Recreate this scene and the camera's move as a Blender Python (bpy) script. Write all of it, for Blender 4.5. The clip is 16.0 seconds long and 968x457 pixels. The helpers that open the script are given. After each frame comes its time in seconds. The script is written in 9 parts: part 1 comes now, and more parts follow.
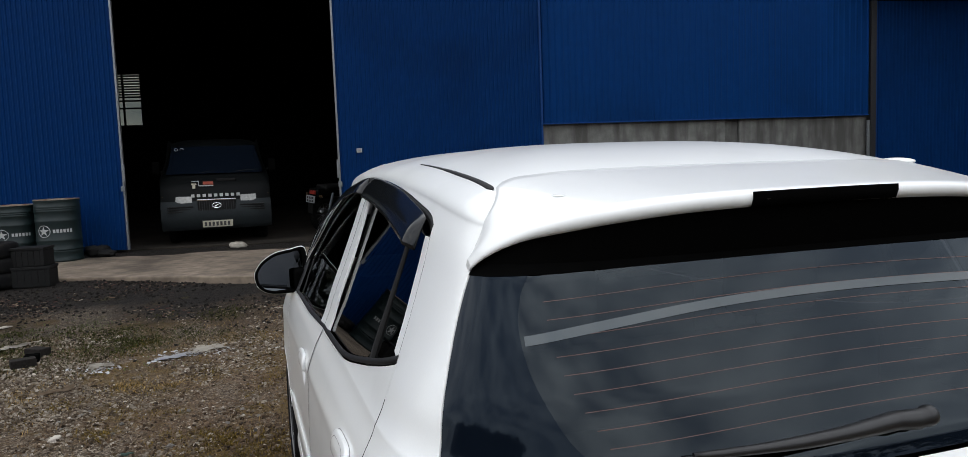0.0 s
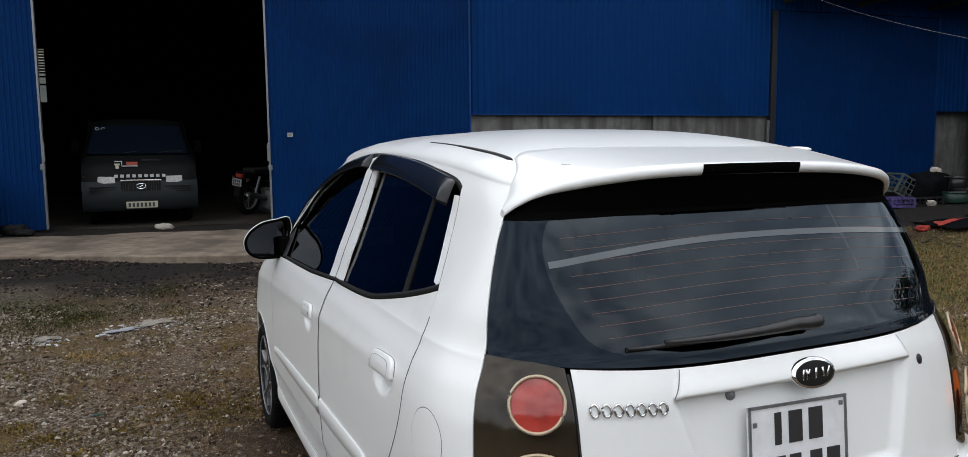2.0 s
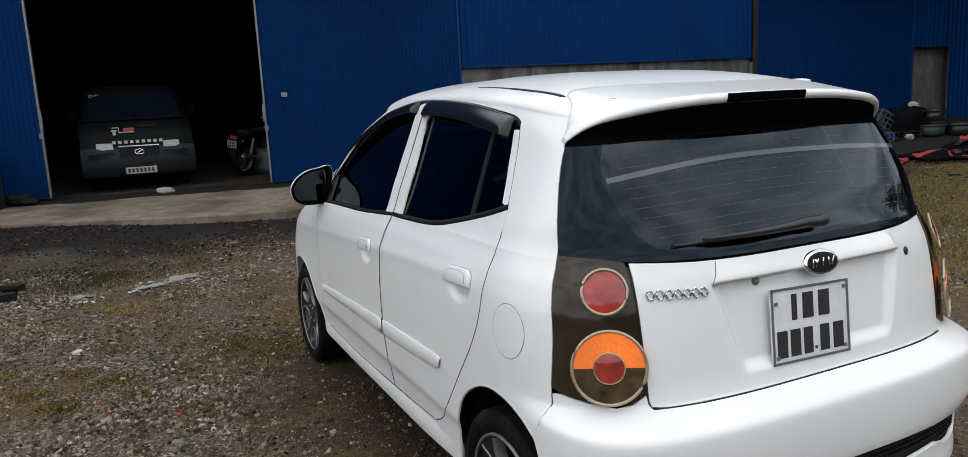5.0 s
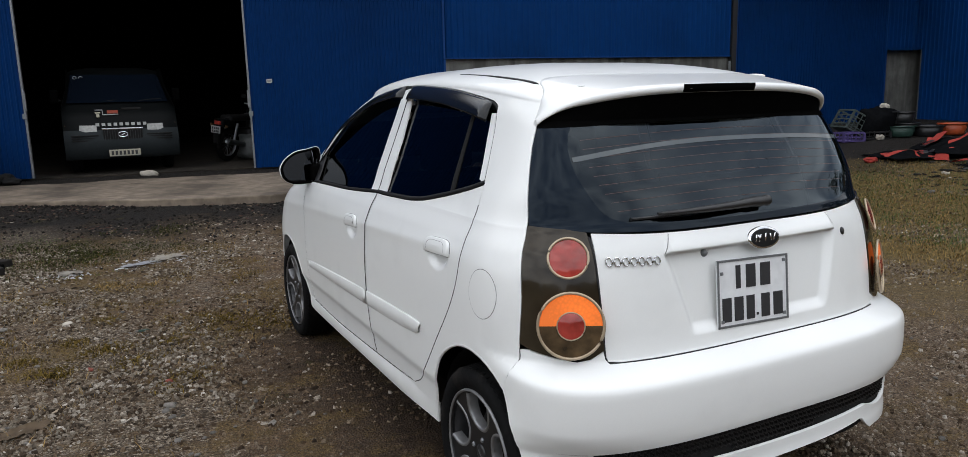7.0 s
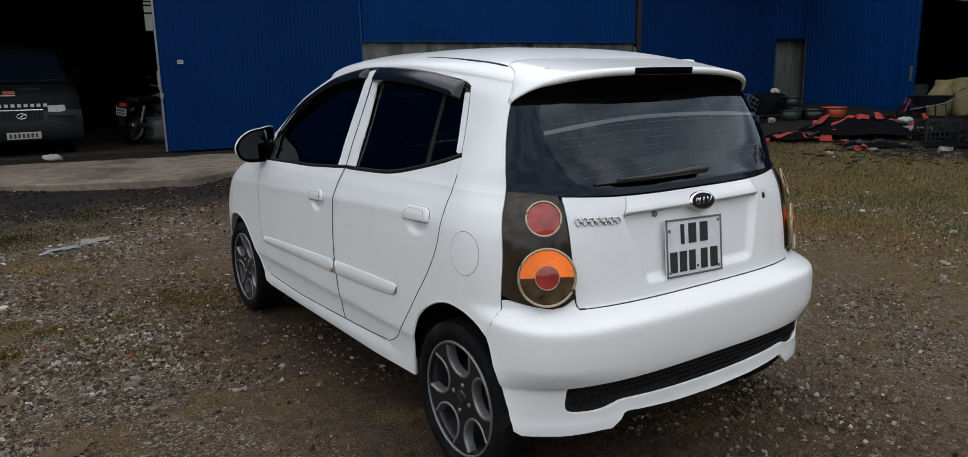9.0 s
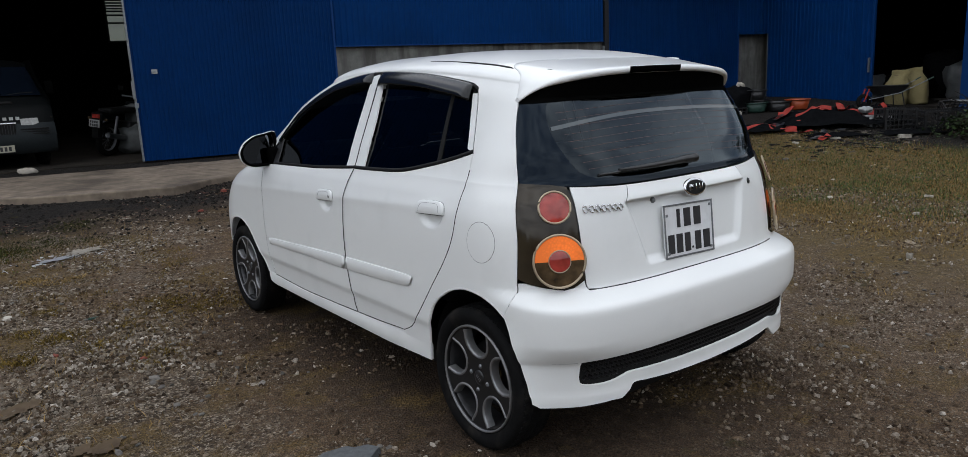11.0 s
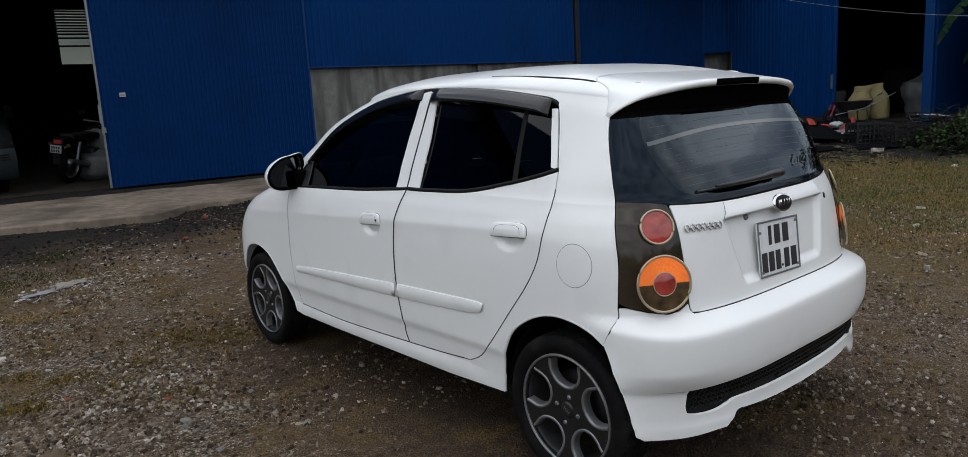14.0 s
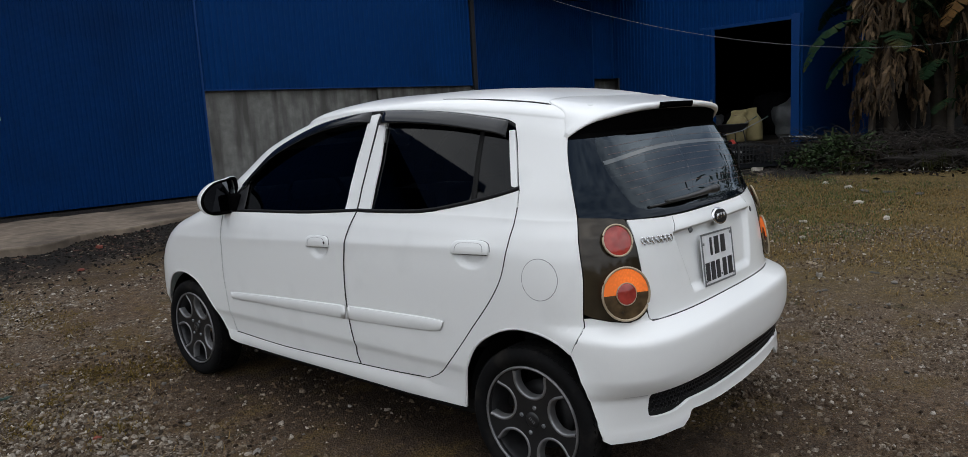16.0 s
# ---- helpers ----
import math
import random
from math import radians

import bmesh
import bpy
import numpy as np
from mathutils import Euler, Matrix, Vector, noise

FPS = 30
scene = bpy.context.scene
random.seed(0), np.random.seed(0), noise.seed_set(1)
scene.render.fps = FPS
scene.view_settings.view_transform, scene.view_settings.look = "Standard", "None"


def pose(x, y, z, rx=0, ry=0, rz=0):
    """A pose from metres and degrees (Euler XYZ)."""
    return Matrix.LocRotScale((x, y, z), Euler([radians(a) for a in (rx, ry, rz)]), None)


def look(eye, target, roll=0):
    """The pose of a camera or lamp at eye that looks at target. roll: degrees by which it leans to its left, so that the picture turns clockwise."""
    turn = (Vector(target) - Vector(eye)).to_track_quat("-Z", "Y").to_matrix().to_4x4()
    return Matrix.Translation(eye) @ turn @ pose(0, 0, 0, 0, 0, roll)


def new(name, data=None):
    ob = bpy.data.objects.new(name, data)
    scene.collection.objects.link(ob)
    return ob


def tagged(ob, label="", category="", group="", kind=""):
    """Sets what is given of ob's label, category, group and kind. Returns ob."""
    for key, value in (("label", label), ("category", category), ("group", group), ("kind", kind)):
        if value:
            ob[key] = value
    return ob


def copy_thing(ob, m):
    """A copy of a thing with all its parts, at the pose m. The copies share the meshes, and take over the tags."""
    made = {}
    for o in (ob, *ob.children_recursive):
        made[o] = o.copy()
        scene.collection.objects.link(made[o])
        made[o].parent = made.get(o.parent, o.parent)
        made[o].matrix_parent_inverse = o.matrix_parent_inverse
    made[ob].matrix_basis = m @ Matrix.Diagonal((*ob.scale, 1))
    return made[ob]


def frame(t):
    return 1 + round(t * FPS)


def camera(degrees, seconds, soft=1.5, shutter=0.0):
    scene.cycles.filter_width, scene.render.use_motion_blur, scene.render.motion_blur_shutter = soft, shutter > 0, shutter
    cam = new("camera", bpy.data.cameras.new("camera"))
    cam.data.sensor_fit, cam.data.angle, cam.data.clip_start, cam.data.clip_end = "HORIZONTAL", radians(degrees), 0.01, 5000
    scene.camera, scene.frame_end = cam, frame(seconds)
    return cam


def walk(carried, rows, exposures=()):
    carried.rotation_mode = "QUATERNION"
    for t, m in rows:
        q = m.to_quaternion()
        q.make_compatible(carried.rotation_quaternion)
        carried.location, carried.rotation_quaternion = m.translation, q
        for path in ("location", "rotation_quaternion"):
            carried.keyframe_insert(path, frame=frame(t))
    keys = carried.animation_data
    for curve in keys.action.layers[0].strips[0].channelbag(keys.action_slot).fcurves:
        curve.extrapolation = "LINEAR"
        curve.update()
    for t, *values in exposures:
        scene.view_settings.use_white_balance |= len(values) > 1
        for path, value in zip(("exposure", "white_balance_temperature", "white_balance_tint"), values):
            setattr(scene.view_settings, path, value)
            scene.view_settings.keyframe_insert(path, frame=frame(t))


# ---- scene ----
cam = camera(66.5, 16.0, soft=0.8)
PATH = [
    (0, (-0.003, -0.029, 1.442), (0.608, 1.867, 1.266), -2.1),
    (0.5, (-0.102, -0.074, 1.461), (0.601, 1.796, 1.372), -2.6),
    (1, (-0.256, -0.174, 1.445), (0.532, 1.66, 1.315), -2.4),
    (1.5, (-0.328, -0.252, 1.435), (0.527, 1.55, 1.282), -0.5),
    (2, (-0.368, -0.345, 1.415), (0.459, 1.464, 1.208), -0.6),
    (2.5, (-0.412, -0.402, 1.387), (0.346, 1.43, 1.126), -2.8),
    (3, (-0.462, -0.412, 1.391), (0.24, 1.439, 1.1), -2.5),
    (3.5, (-0.553, -0.433, 1.388), (0.15, 1.418, 1.105), -1.7),
    (4, (-0.621, -0.46, 1.391), (0.146, 1.361, 1.082), -2.1),
    (4.5, (-0.669, -0.502, 1.389), (0.176, 1.282, 1.067), -3.2),
    (7, (-0.788, -0.749, 1.359), (0.113, 1.002, 1.01), -1.5),
    (7.5, (-0.838, -0.767, 1.367), (0.141, 0.944, 1.035), -0.9),
    (8, (-0.948, -0.781, 1.362), (0.126, 0.868, 0.998), -0.3),
    (10.5, (-1.28, -0.969, 1.351), (-0.14, 0.623, 0.946), -1.7),
    (11, (-1.356, -0.933, 1.359), (-0.178, 0.634, 0.964), -2.6),
    (11.5, (-1.493, -0.866, 1.365), (-0.308, 0.695, 0.972), -4.1),
    (12, (-1.593, -0.825, 1.364), (-0.397, 0.734, 0.99), -3.7),
    (12.5, (-1.616, -0.784, 1.373), (-0.401, 0.775, 1.065), -2.7),
    (13, (-1.627, -0.665, 1.364), (-0.41, 0.892, 1.054), -3.4),
    (13.5, (-1.611, -0.563, 1.357), (-0.348, 0.952, 1.023), -3.8),
    (14, (-1.612, -0.519, 1.36), (-0.33, 0.976, 1.013), -3.2),
    (14.5, (-1.659, -0.484, 1.37), (-0.288, 0.936, 1.048), -2.8),
    (15, (-1.735, -0.441, 1.377), (-0.312, 0.938, 1.101), -3.4),
    (15.5, (-1.795, -0.405, 1.378), (-0.338, 0.941, 1.123), -3.3),
    (16, (-1.844, -0.388, 1.367), (-0.345, 0.902, 1.066), -3.2),
]
walk(cam, [(t, look(eye, target, roll)) for t, eye, target, roll in PATH], [(0.0, 0.44, 6620, 10), (3.0, 0.44, 6620, 10), (4.5, 0.41, 6610, 10), (7.0, 0.42, 6590, 10), (7.5, 0.21, 6590, 10), (8.0, 0.18, 6560, 10), (12.0, 0.15, 6420, 10), (16.0, 0.12, 6510, 10)])

# ---- daylight: an overcast sky with a weak, wide sun behind the camera ----
SUN_UP, SUN_ROUND = radians(76), radians(233)
world = bpy.data.worlds.new("world")
scene.world = world
world.use_nodes = True
wn, wl = world.node_tree.nodes, world.node_tree.links
wn.clear()
w_out = wn.new("ShaderNodeOutputWorld")
w_sky = wn.new("ShaderNodeTexSky")
w_sky.sky_type = "NISHITA"
w_sky.sun_disc = False
w_sky.sun_elevation, w_sky.sun_rotation = SUN_UP, SUN_ROUND
w_bg1 = wn.new("ShaderNodeBackground")
w_bg1.inputs[1].default_value = 0.10
wl.new(w_sky.outputs[0], w_bg1.inputs[0])
w_co = wn.new("ShaderNodeTexCoord")
w_map = wn.new("ShaderNodeMapping")
w_map.inputs["Scale"].default_value = (1, 1, 2.2)
w_noise = wn.new("ShaderNodeTexNoise")
w_noise.inputs["Scale"].default_value = 3.6
w_noise.inputs["Detail"].default_value = 7
w_noise.inputs["Roughness"].default_value = 0.55
w_ramp = wn.new("ShaderNodeValToRGB")
w_ramp.color_ramp.elements[0].position, w_ramp.color_ramp.elements[0].color = 0.36, (0.27, 0.325, 0.42, 1)
w_ramp.color_ramp.elements[1].position, w_ramp.color_ramp.elements[1].color = 0.64, (1.04, 1.06, 1.08, 1)
w_bg2 = wn.new("ShaderNodeBackground")
w_bg2.inputs[1].default_value = 1.36
w_mix = wn.new("ShaderNodeMixShader")
w_mix.inputs[0].default_value = 0.85
wl.new(w_co.outputs["Generated"], w_map.inputs[0])
wl.new(w_map.outputs[0], w_noise.inputs["Vector"])
wl.new(w_noise.outputs[0], w_ramp.inputs[0])
w_sep, w_up, w_dim = wn.new("ShaderNodeSeparateXYZ"), wn.new("ShaderNodeMapRange"), wn.new("ShaderNodeVectorMath")
w_up.inputs[3].default_value, w_up.inputs[4].default_value = 0.66, 1.22
w_dim.operation = "SCALE"
wl.new(w_co.outputs["Generated"], w_sep.inputs[0])
wl.new(w_sep.outputs[2], w_up.inputs[0])
wl.new(w_ramp.outputs[0], w_dim.inputs[0])
wl.new(w_up.outputs[0], w_dim.inputs["Scale"])
wl.new(w_dim.outputs[0], w_bg2.inputs[0])
wl.new(w_bg1.outputs[0], w_mix.inputs[1])
wl.new(w_bg2.outputs[0], w_mix.inputs[2])
wl.new(w_mix.outputs[0], w_out.inputs[0])
sun = bpy.data.lights.new("sun", "SUN")
sun.energy, sun.angle, sun.color = 0.8, radians(150), (1.0, 0.985, 0.965)
new("sun", sun).matrix_world = look((0, 0, 30), (24 / math.tan(SUN_UP), 18 / math.tan(SUN_UP), 0))


# ---- materials ----
def material(name, rgb, rough=0.5, metal=0.0, vary=0.12, grain=40.0, bump=0.0, bump_scale=80.0, coat=0.0, stain=None, stain_scale=3.0, stain_at=0.6, spec=0.5, island=0.0, object_random=0.0):
    """Colour with fine grain, large soft stains and relief."""
    m = bpy.data.materials.new(name)
    m.use_nodes = True
    n, l = m.node_tree.nodes, m.node_tree.links
    b = n["Principled BSDF"]
    b.inputs["Roughness"].default_value, b.inputs["Metallic"].default_value = rough, metal
    b.inputs["Specular IOR Level"].default_value = spec
    b.inputs["Coat Weight"].default_value = coat
    b.inputs["Coat Roughness"].default_value = 0.04
    geo = n.new("ShaderNodeNewGeometry")
    fine = n.new("ShaderNodeTexNoise")
    fine.inputs["Scale"].default_value, fine.inputs["Detail"].default_value = grain, 5
    l.new(geo.outputs["Position"], fine.inputs["Vector"])
    ramp = n.new("ShaderNodeValToRGB")
    ramp.color_ramp.elements[0].position, ramp.color_ramp.elements[1].position = 0.3, 0.7
    ramp.color_ramp.elements[0].color = (*[c * (1 - vary) for c in rgb], 1)
    ramp.color_ramp.elements[1].color = (*[min(1, c * (1 + vary)) for c in rgb], 1)
    l.new(fine.outputs[0], ramp.inputs[0])
    colour = ramp.outputs[0]
    if stain:
        big = n.new("ShaderNodeTexNoise")
        big.inputs["Scale"].default_value, big.inputs["Detail"].default_value = stain_scale, 6
        l.new(geo.outputs["Position"], big.inputs["Vector"])
        sr = n.new("ShaderNodeValToRGB")
        sr.color_ramp.elements[0].position, sr.color_ramp.elements[1].position = stain_at - 0.1, stain_at + 0.12
        l.new(big.outputs[0], sr.inputs[0])
        mix = n.new("ShaderNodeMixRGB")
        mix.inputs[2].default_value = (*stain, 1)
        l.new(sr.outputs[0], mix.inputs[0])
        l.new(colour, mix.inputs[1])
        colour = mix.outputs[0]
    if island or object_random:
        hue = n.new("ShaderNodeHueSaturation")
        rnd = n.new("ShaderNodeMapRange")
        amount = island or object_random
        rnd.inputs[3].default_value, rnd.inputs[4].default_value = 1 - amount, 1 + amount
        if island:
            l.new(geo.outputs["Random Per Island"], rnd.inputs[0])
        else:
            info = n.new("ShaderNodeObjectInfo")
            l.new(info.outputs["Random"], rnd.inputs[0])
        l.new(rnd.outputs[0], hue.inputs["Value"])
        l.new(colour, hue.inputs["Color"])
        colour = hue.outputs[0]
    l.new(colour, b.inputs["Base Color"])
    if bump:
        rel = n.new("ShaderNodeTexNoise")
        rel.inputs["Scale"].default_value, rel.inputs["Detail"].default_value = bump_scale, 6
        l.new(geo.outputs["Position"], rel.inputs["Vector"])
        bp = n.new("ShaderNodeBump")
        bp.inputs["Strength"].default_value, bp.inputs["Distance"].default_value = bump, 0.01
        l.new(rel.outputs[0], bp.inputs["Height"])
        l.new(bp.outputs[0], b.inputs["Normal"])
    return m


def glass_material(name, tint, ior=1.5, gloss=(0.74, 0.88, 1.0)):
    m = bpy.data.materials.new(name)
    m.use_nodes = True
    n, l = m.node_tree.nodes, m.node_tree.links
    n.clear()
    out, mix = n.new("ShaderNodeOutputMaterial"), n.new("ShaderNodeMixShader")
    fres, gl, tr = n.new("ShaderNodeFresnel"), n.new("ShaderNodeBsdfGlossy"), n.new("ShaderNodeBsdfTransparent")
    fres.inputs[0].default_value = ior
    gl.inputs["Roughness"].default_value = 0.015
    gl.inputs["Color"].default_value = (*gloss, 1)
    tr.inputs[0].default_value = (*tint, 1)
    l.new(fres.outputs[0], mix.inputs[0])
    l.new(tr.outputs[0], mix.inputs[1])
    l.new(gl.outputs[0], mix.inputs[2])
    l.new(mix.outputs[0], out.inputs[0])
    return m


def glow_material(name, rgb, strength, hot=None):
    m = bpy.data.materials.new(name)
    m.use_nodes = True
    b = m.node_tree.nodes["Principled BSDF"]
    b.inputs["Base Color"].default_value = (*rgb, 1)
    b.inputs["Emission Color"].default_value = (*(hot or rgb), 1)
    b.inputs["Emission Strength"].default_value = strength
    b.inputs["Roughness"].default_value = 0.2
    return m


WHITE_PAINT = material("white car paint", (0.82, 0.83, 0.82), 0.32, vary=0.01, grain=300, coat=0.6, stain=(0.77, 0.78, 0.77), stain_scale=5, stain_at=0.62)
SEAM = material("panel gap", (0.02, 0.02, 0.022), 0.8)
SOFT_GAP = material("soft panel gap", (0.16, 0.16, 0.165), 0.7)
RUBBER = material("black rubber", (0.010, 0.010, 0.011), 0.6, vary=0.3, grain=60, spec=0.2)
TYRE = material("tyre rubber", (0.0055, 0.0055, 0.0058), 0.8, spec=0.10, vary=0.25, grain=50, bump=0.15, stain=(0.020, 0.018, 0.016), stain_scale=12, stain_at=0.62)
BLACK_PLASTIC = material("black plastic", (0.012, 0.012, 0.013), 0.38, vary=0.2)
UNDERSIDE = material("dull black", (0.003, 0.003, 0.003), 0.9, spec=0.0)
MATT_BLACK = material("matt black plastic", (0.008, 0.008, 0.008), 0.7, vary=0.2, spec=0.2)
VISOR = material("smoked plastic", (0.007, 0.008, 0.009), 0.12, vary=0.1, spec=0.40)
SIDE_GLASS = glass_material("tinted side glass", (0.030, 0.034, 0.038), 1.36, (0.95, 0.95, 0.94))
REAR_GLASS = glass_material("tinted rear glass", (0.05, 0.05, 0.055), 1.46)
CERAMIC = material("black glass border", (0.0035, 0.0058, 0.0105), 0.03, vary=0.05, spec=0.22)
CERAMIC.node_tree.nodes["Principled BSDF"].inputs["Specular Tint"].default_value = (0.66, 0.83, 1.0, 1)
CHROME = material("chrome", (0.75, 0.75, 0.76), 0.12, metal=1.0, vary=0.03)
RIM_DARK = material("dark grey alloy", (0.010, 0.010, 0.0107), 0.45, metal=0.2, vary=0.15, stain=(0.022, 0.0205, 0.019), stain_scale=14, stain_at=0.66)
RIM_CUT = material("machined alloy", (0.24, 0.24, 0.245), 0.45, metal=0.7, vary=0.12)
RIM_BARREL = material("grey alloy barrel", (0.060, 0.060, 0.063), 0.4, metal=0.6, vary=0.25, grain=25)
LAMP_SMOKE = material("smoked lamp cover", (0.030, 0.023, 0.014), 0.08, vary=0.3, grain=9, spec=0.40)
LAMP_RING = material("lamp ring", (0.46, 0.37, 0.26), 0.3, metal=0.5, vary=0.1)
LAMP_RED = material("red lens", (0.33, 0.040, 0.030), 0.08, vary=0.5, grain=16, coat=0.4)
LAMP_CLEAR = material("brown lens", (0.075, 0.048, 0.024), 0.08, vary=0.6, grain=24, coat=0.5)
LAMP_AMBER = glow_material("lit amber lens", (0.45, 0.13, 0.03), 1.2, (1.0, 0.30, 0.012))
am_n, am_l = LAMP_AMBER.node_tree.nodes, LAMP_AMBER.node_tree.links
# the bulb sits behind the outer upper part of either lens, which is ribbed
am_geo, am_sub, am_abs, am_dist = am_n.new("ShaderNodeNewGeometry"), am_n.new("ShaderNodeVectorMath"), am_n.new("ShaderNodeVectorMath"), am_n.new("ShaderNodeVectorMath")
am_sub.operation, am_abs.operation, am_dist.operation = "SUBTRACT", "ABSOLUTE", "DISTANCE"
am_sub.inputs[1].default_value = (0.912, 0, 0)
am_dist.inputs[1].default_value = (0.646, 0.765, 0.800)
am_l.new(am_geo.outputs["Position"], am_sub.inputs[0])
am_l.new(am_sub.outputs[0], am_abs.inputs[0])
am_l.new(am_abs.outputs[0], am_dist.inputs[0])
am_rib, am_add, am_ramp = am_n.new("ShaderNodeTexVoronoi"), am_n.new("ShaderNodeMath"), am_n.new("ShaderNodeValToRGB")
am_rib.inputs["Scale"].default_value = 120
am_l.new(am_geo.outputs["Position"], am_rib.inputs["Vector"])
am_add.operation = "MULTIPLY_ADD"
am_add.inputs[1].default_value = 0.045
am_l.new(am_rib.outputs["Distance"], am_add.inputs[0])
am_l.new(am_dist.outputs["Value"], am_add.inputs[2])
for at, rgb in ((0.012, (1.0, 0.78, 0.20)), (0.022, (1.0, 0.36, 0.05)), (0.045, (0.82, 0.20, 0.035)), (0.080, (0.46, 0.085, 0.012)), (0.12, (0.30, 0.055, 0.010))):
    e = am_ramp.color_ramp.elements.new(at)
    e.color = (*rgb, 1)
am_ramp.color_ramp.elements.remove(am_ramp.color_ramp.elements[0])
am_ramp.color_ramp.elements[-1].color = (0.24, 0.045, 0.008, 1)
am_l.new(am_add.outputs[0], am_ramp.inputs[0])
am_l.new(am_ramp.outputs[0], am_n["Principled BSDF"].inputs["Emission Color"])
PLATE_WHITE = material("plate metal", (0.70, 0.71, 0.72), 0.45, metal=0.0, vary=0.08, grain=30)
PLATE_INK = material("plate paint", (0.02, 0.02, 0.022), 0.5)
SEAT_CLOTH = material("grey seat cloth", (0.05, 0.05, 0.055), 0.9, vary=0.2)
DEFROST = material("heating wires", (0.120, 0.062, 0.052), 0.35, spec=0.3)
BLUE_SHEET = material("blue painted steel", (0.0005, 0.0295, 0.128), 0.6, spec=0.06, vary=0.06, grain=8, stain=(0.0006, 0.0235, 0.099), stain_scale=0.8, stain_at=0.6, object_random=0.05)
BLUE_DOOR = material("blue painted steel door", (0.0004, 0.0228, 0.101), 0.6, spec=0.06, vary=0.06, grain=8, stain=(0.0005, 0.018, 0.078), stain_scale=0.8, stain_at=0.6, object_random=0.05)
BLUE_TRIM = material("blue painted angle", (0.001, 0.034, 0.14), 0.5, vary=0.08, spec=0.2)
CONCRETE_WALL = material("grey plastered concrete", (0.150, 0.150, 0.140), 0.85, vary=0.25, grain=7, bump=0.4, bump_scale=25, stain=(0.070, 0.068, 0.062), stain_scale=2.2, stain_at=0.5)
for node in CONCRETE_WALL.node_tree.nodes:
    if node.bl_idname == "ShaderNodeTexNoise" and abs(node.inputs["Scale"].default_value - 2.2) < 0.01:
        # rain runs down the wall
        run = CONCRETE_WALL.node_tree.nodes.new("ShaderNodeMapping")
        run.inputs["Scale"].default_value = (2.6, 2.6, 0.35)
        CONCRETE_WALL.node_tree.links.new(node.inputs["Vector"].links[0].from_socket, run.inputs[0])
        CONCRETE_WALL.node_tree.links.new(run.outputs[0], node.inputs["Vector"])
CONCRETE_FLOOR = material("worn concrete", (0.185, 0.145, 0.107), 0.9, vary=0.34, grain=7, bump=0.5, bump_scale=26, stain=(0.070, 0.053, 0.038), stain_scale=1.7, stain_at=0.53)
PANE = glass_material("dusty pane", (0.38, 0.39, 0.36), 1.2)
# darker than the apron: the indoor shade is put into the floor's colour
DIM_FLOOR = material("darkened shed floor", (0.034, 0.028, 0.022), 0.95, vary=0.3, grain=9, bump=0.3, bump_scale=30, stain=(0.016, 0.0135, 0.011), stain_scale=1.4, stain_at=0.52, spec=0.2)
DARK_STEEL = material("dark steel", (0.03, 0.03, 0.032), 0.5, metal=0.5, vary=0.2)
GREY_STEEL = material("galvanised steel", (0.22, 0.23, 0.24), 0.4, metal=0.7, vary=0.15)
ROOF_SHEET = material("roof sheet", (0.10, 0.11, 0.12), 0.6, vary=0.1)
DRUM_GREEN = material("dark green drum paint", (0.0022, 0.0115, 0.0125), 0.55, vary=0.15, grain=10, stain=(0.009, 0.017, 0.016), stain_scale=6, stain_at=0.64)
DRUM_LID = material("rusty drum lid", (0.16, 0.13, 0.10), 0.6, vary=0.3, stain=(0.09, 0.035, 0.015), stain_scale=9, stain_at=0.55)
PALE_PAINT = material("pale paint", (0.36, 0.37, 0.37), 0.5, vary=0.1)
# both van paints are darkened to stand in for the shed's dim light
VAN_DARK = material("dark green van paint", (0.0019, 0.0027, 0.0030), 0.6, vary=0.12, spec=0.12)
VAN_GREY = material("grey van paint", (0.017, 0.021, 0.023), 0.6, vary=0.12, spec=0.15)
LAMP_GLASS = material("headlamp glass", (0.27, 0.27, 0.255), 0.1, vary=0.2, grain=30, coat=0.5)
RED_PAINT = material("red mark", (0.24, 0.04, 0.018), 0.5)
YELLOW_MARK = material("pale yellow lettering", (0.36, 0.34, 0.26), 0.5)
SACK = material("woven straw-coloured sack", (0.23, 0.19, 0.085), 0.85, vary=0.15, grain=60, bump=0.5, bump_scale=18, stain=(0.22, 0.18, 0.08), stain_scale=4, stain_at=0.55)
RED_CLOTH = material("red sheet", (0.27, 0.018, 0.009), 0.75, vary=0.2, grain=12, bump=0.4, bump_scale=14)
BLACK_NET = material("black shade net", (0.006, 0.0064, 0.0072), 0.95, spec=0.0, vary=0.3, grain=20, bump=0.5, bump_scale=16)
ORANGE_TUB = material("orange plastic", (0.34, 0.055, 0.012), 0.45, vary=0.1, stain=(0.30, 0.07, 0.03), stain_scale=6, stain_at=0.62)
GREEN_TUB = material("green plastic", (0.016, 0.045, 0.034), 0.5, vary=0.2)
PURPLE_CRATE = material("purple plastic", (0.07, 0.05, 0.16), 0.5, vary=0.2)
WHITE_CRATE = material("white plastic", (0.40, 0.40, 0.39), 0.5, vary=0.1)
PAPER = material("weathered paper", (0.42, 0.385, 0.33), 0.9, vary=0.2, grain=15, stain=(0.19, 0.17, 0.14), stain_scale=7, stain_at=0.55)
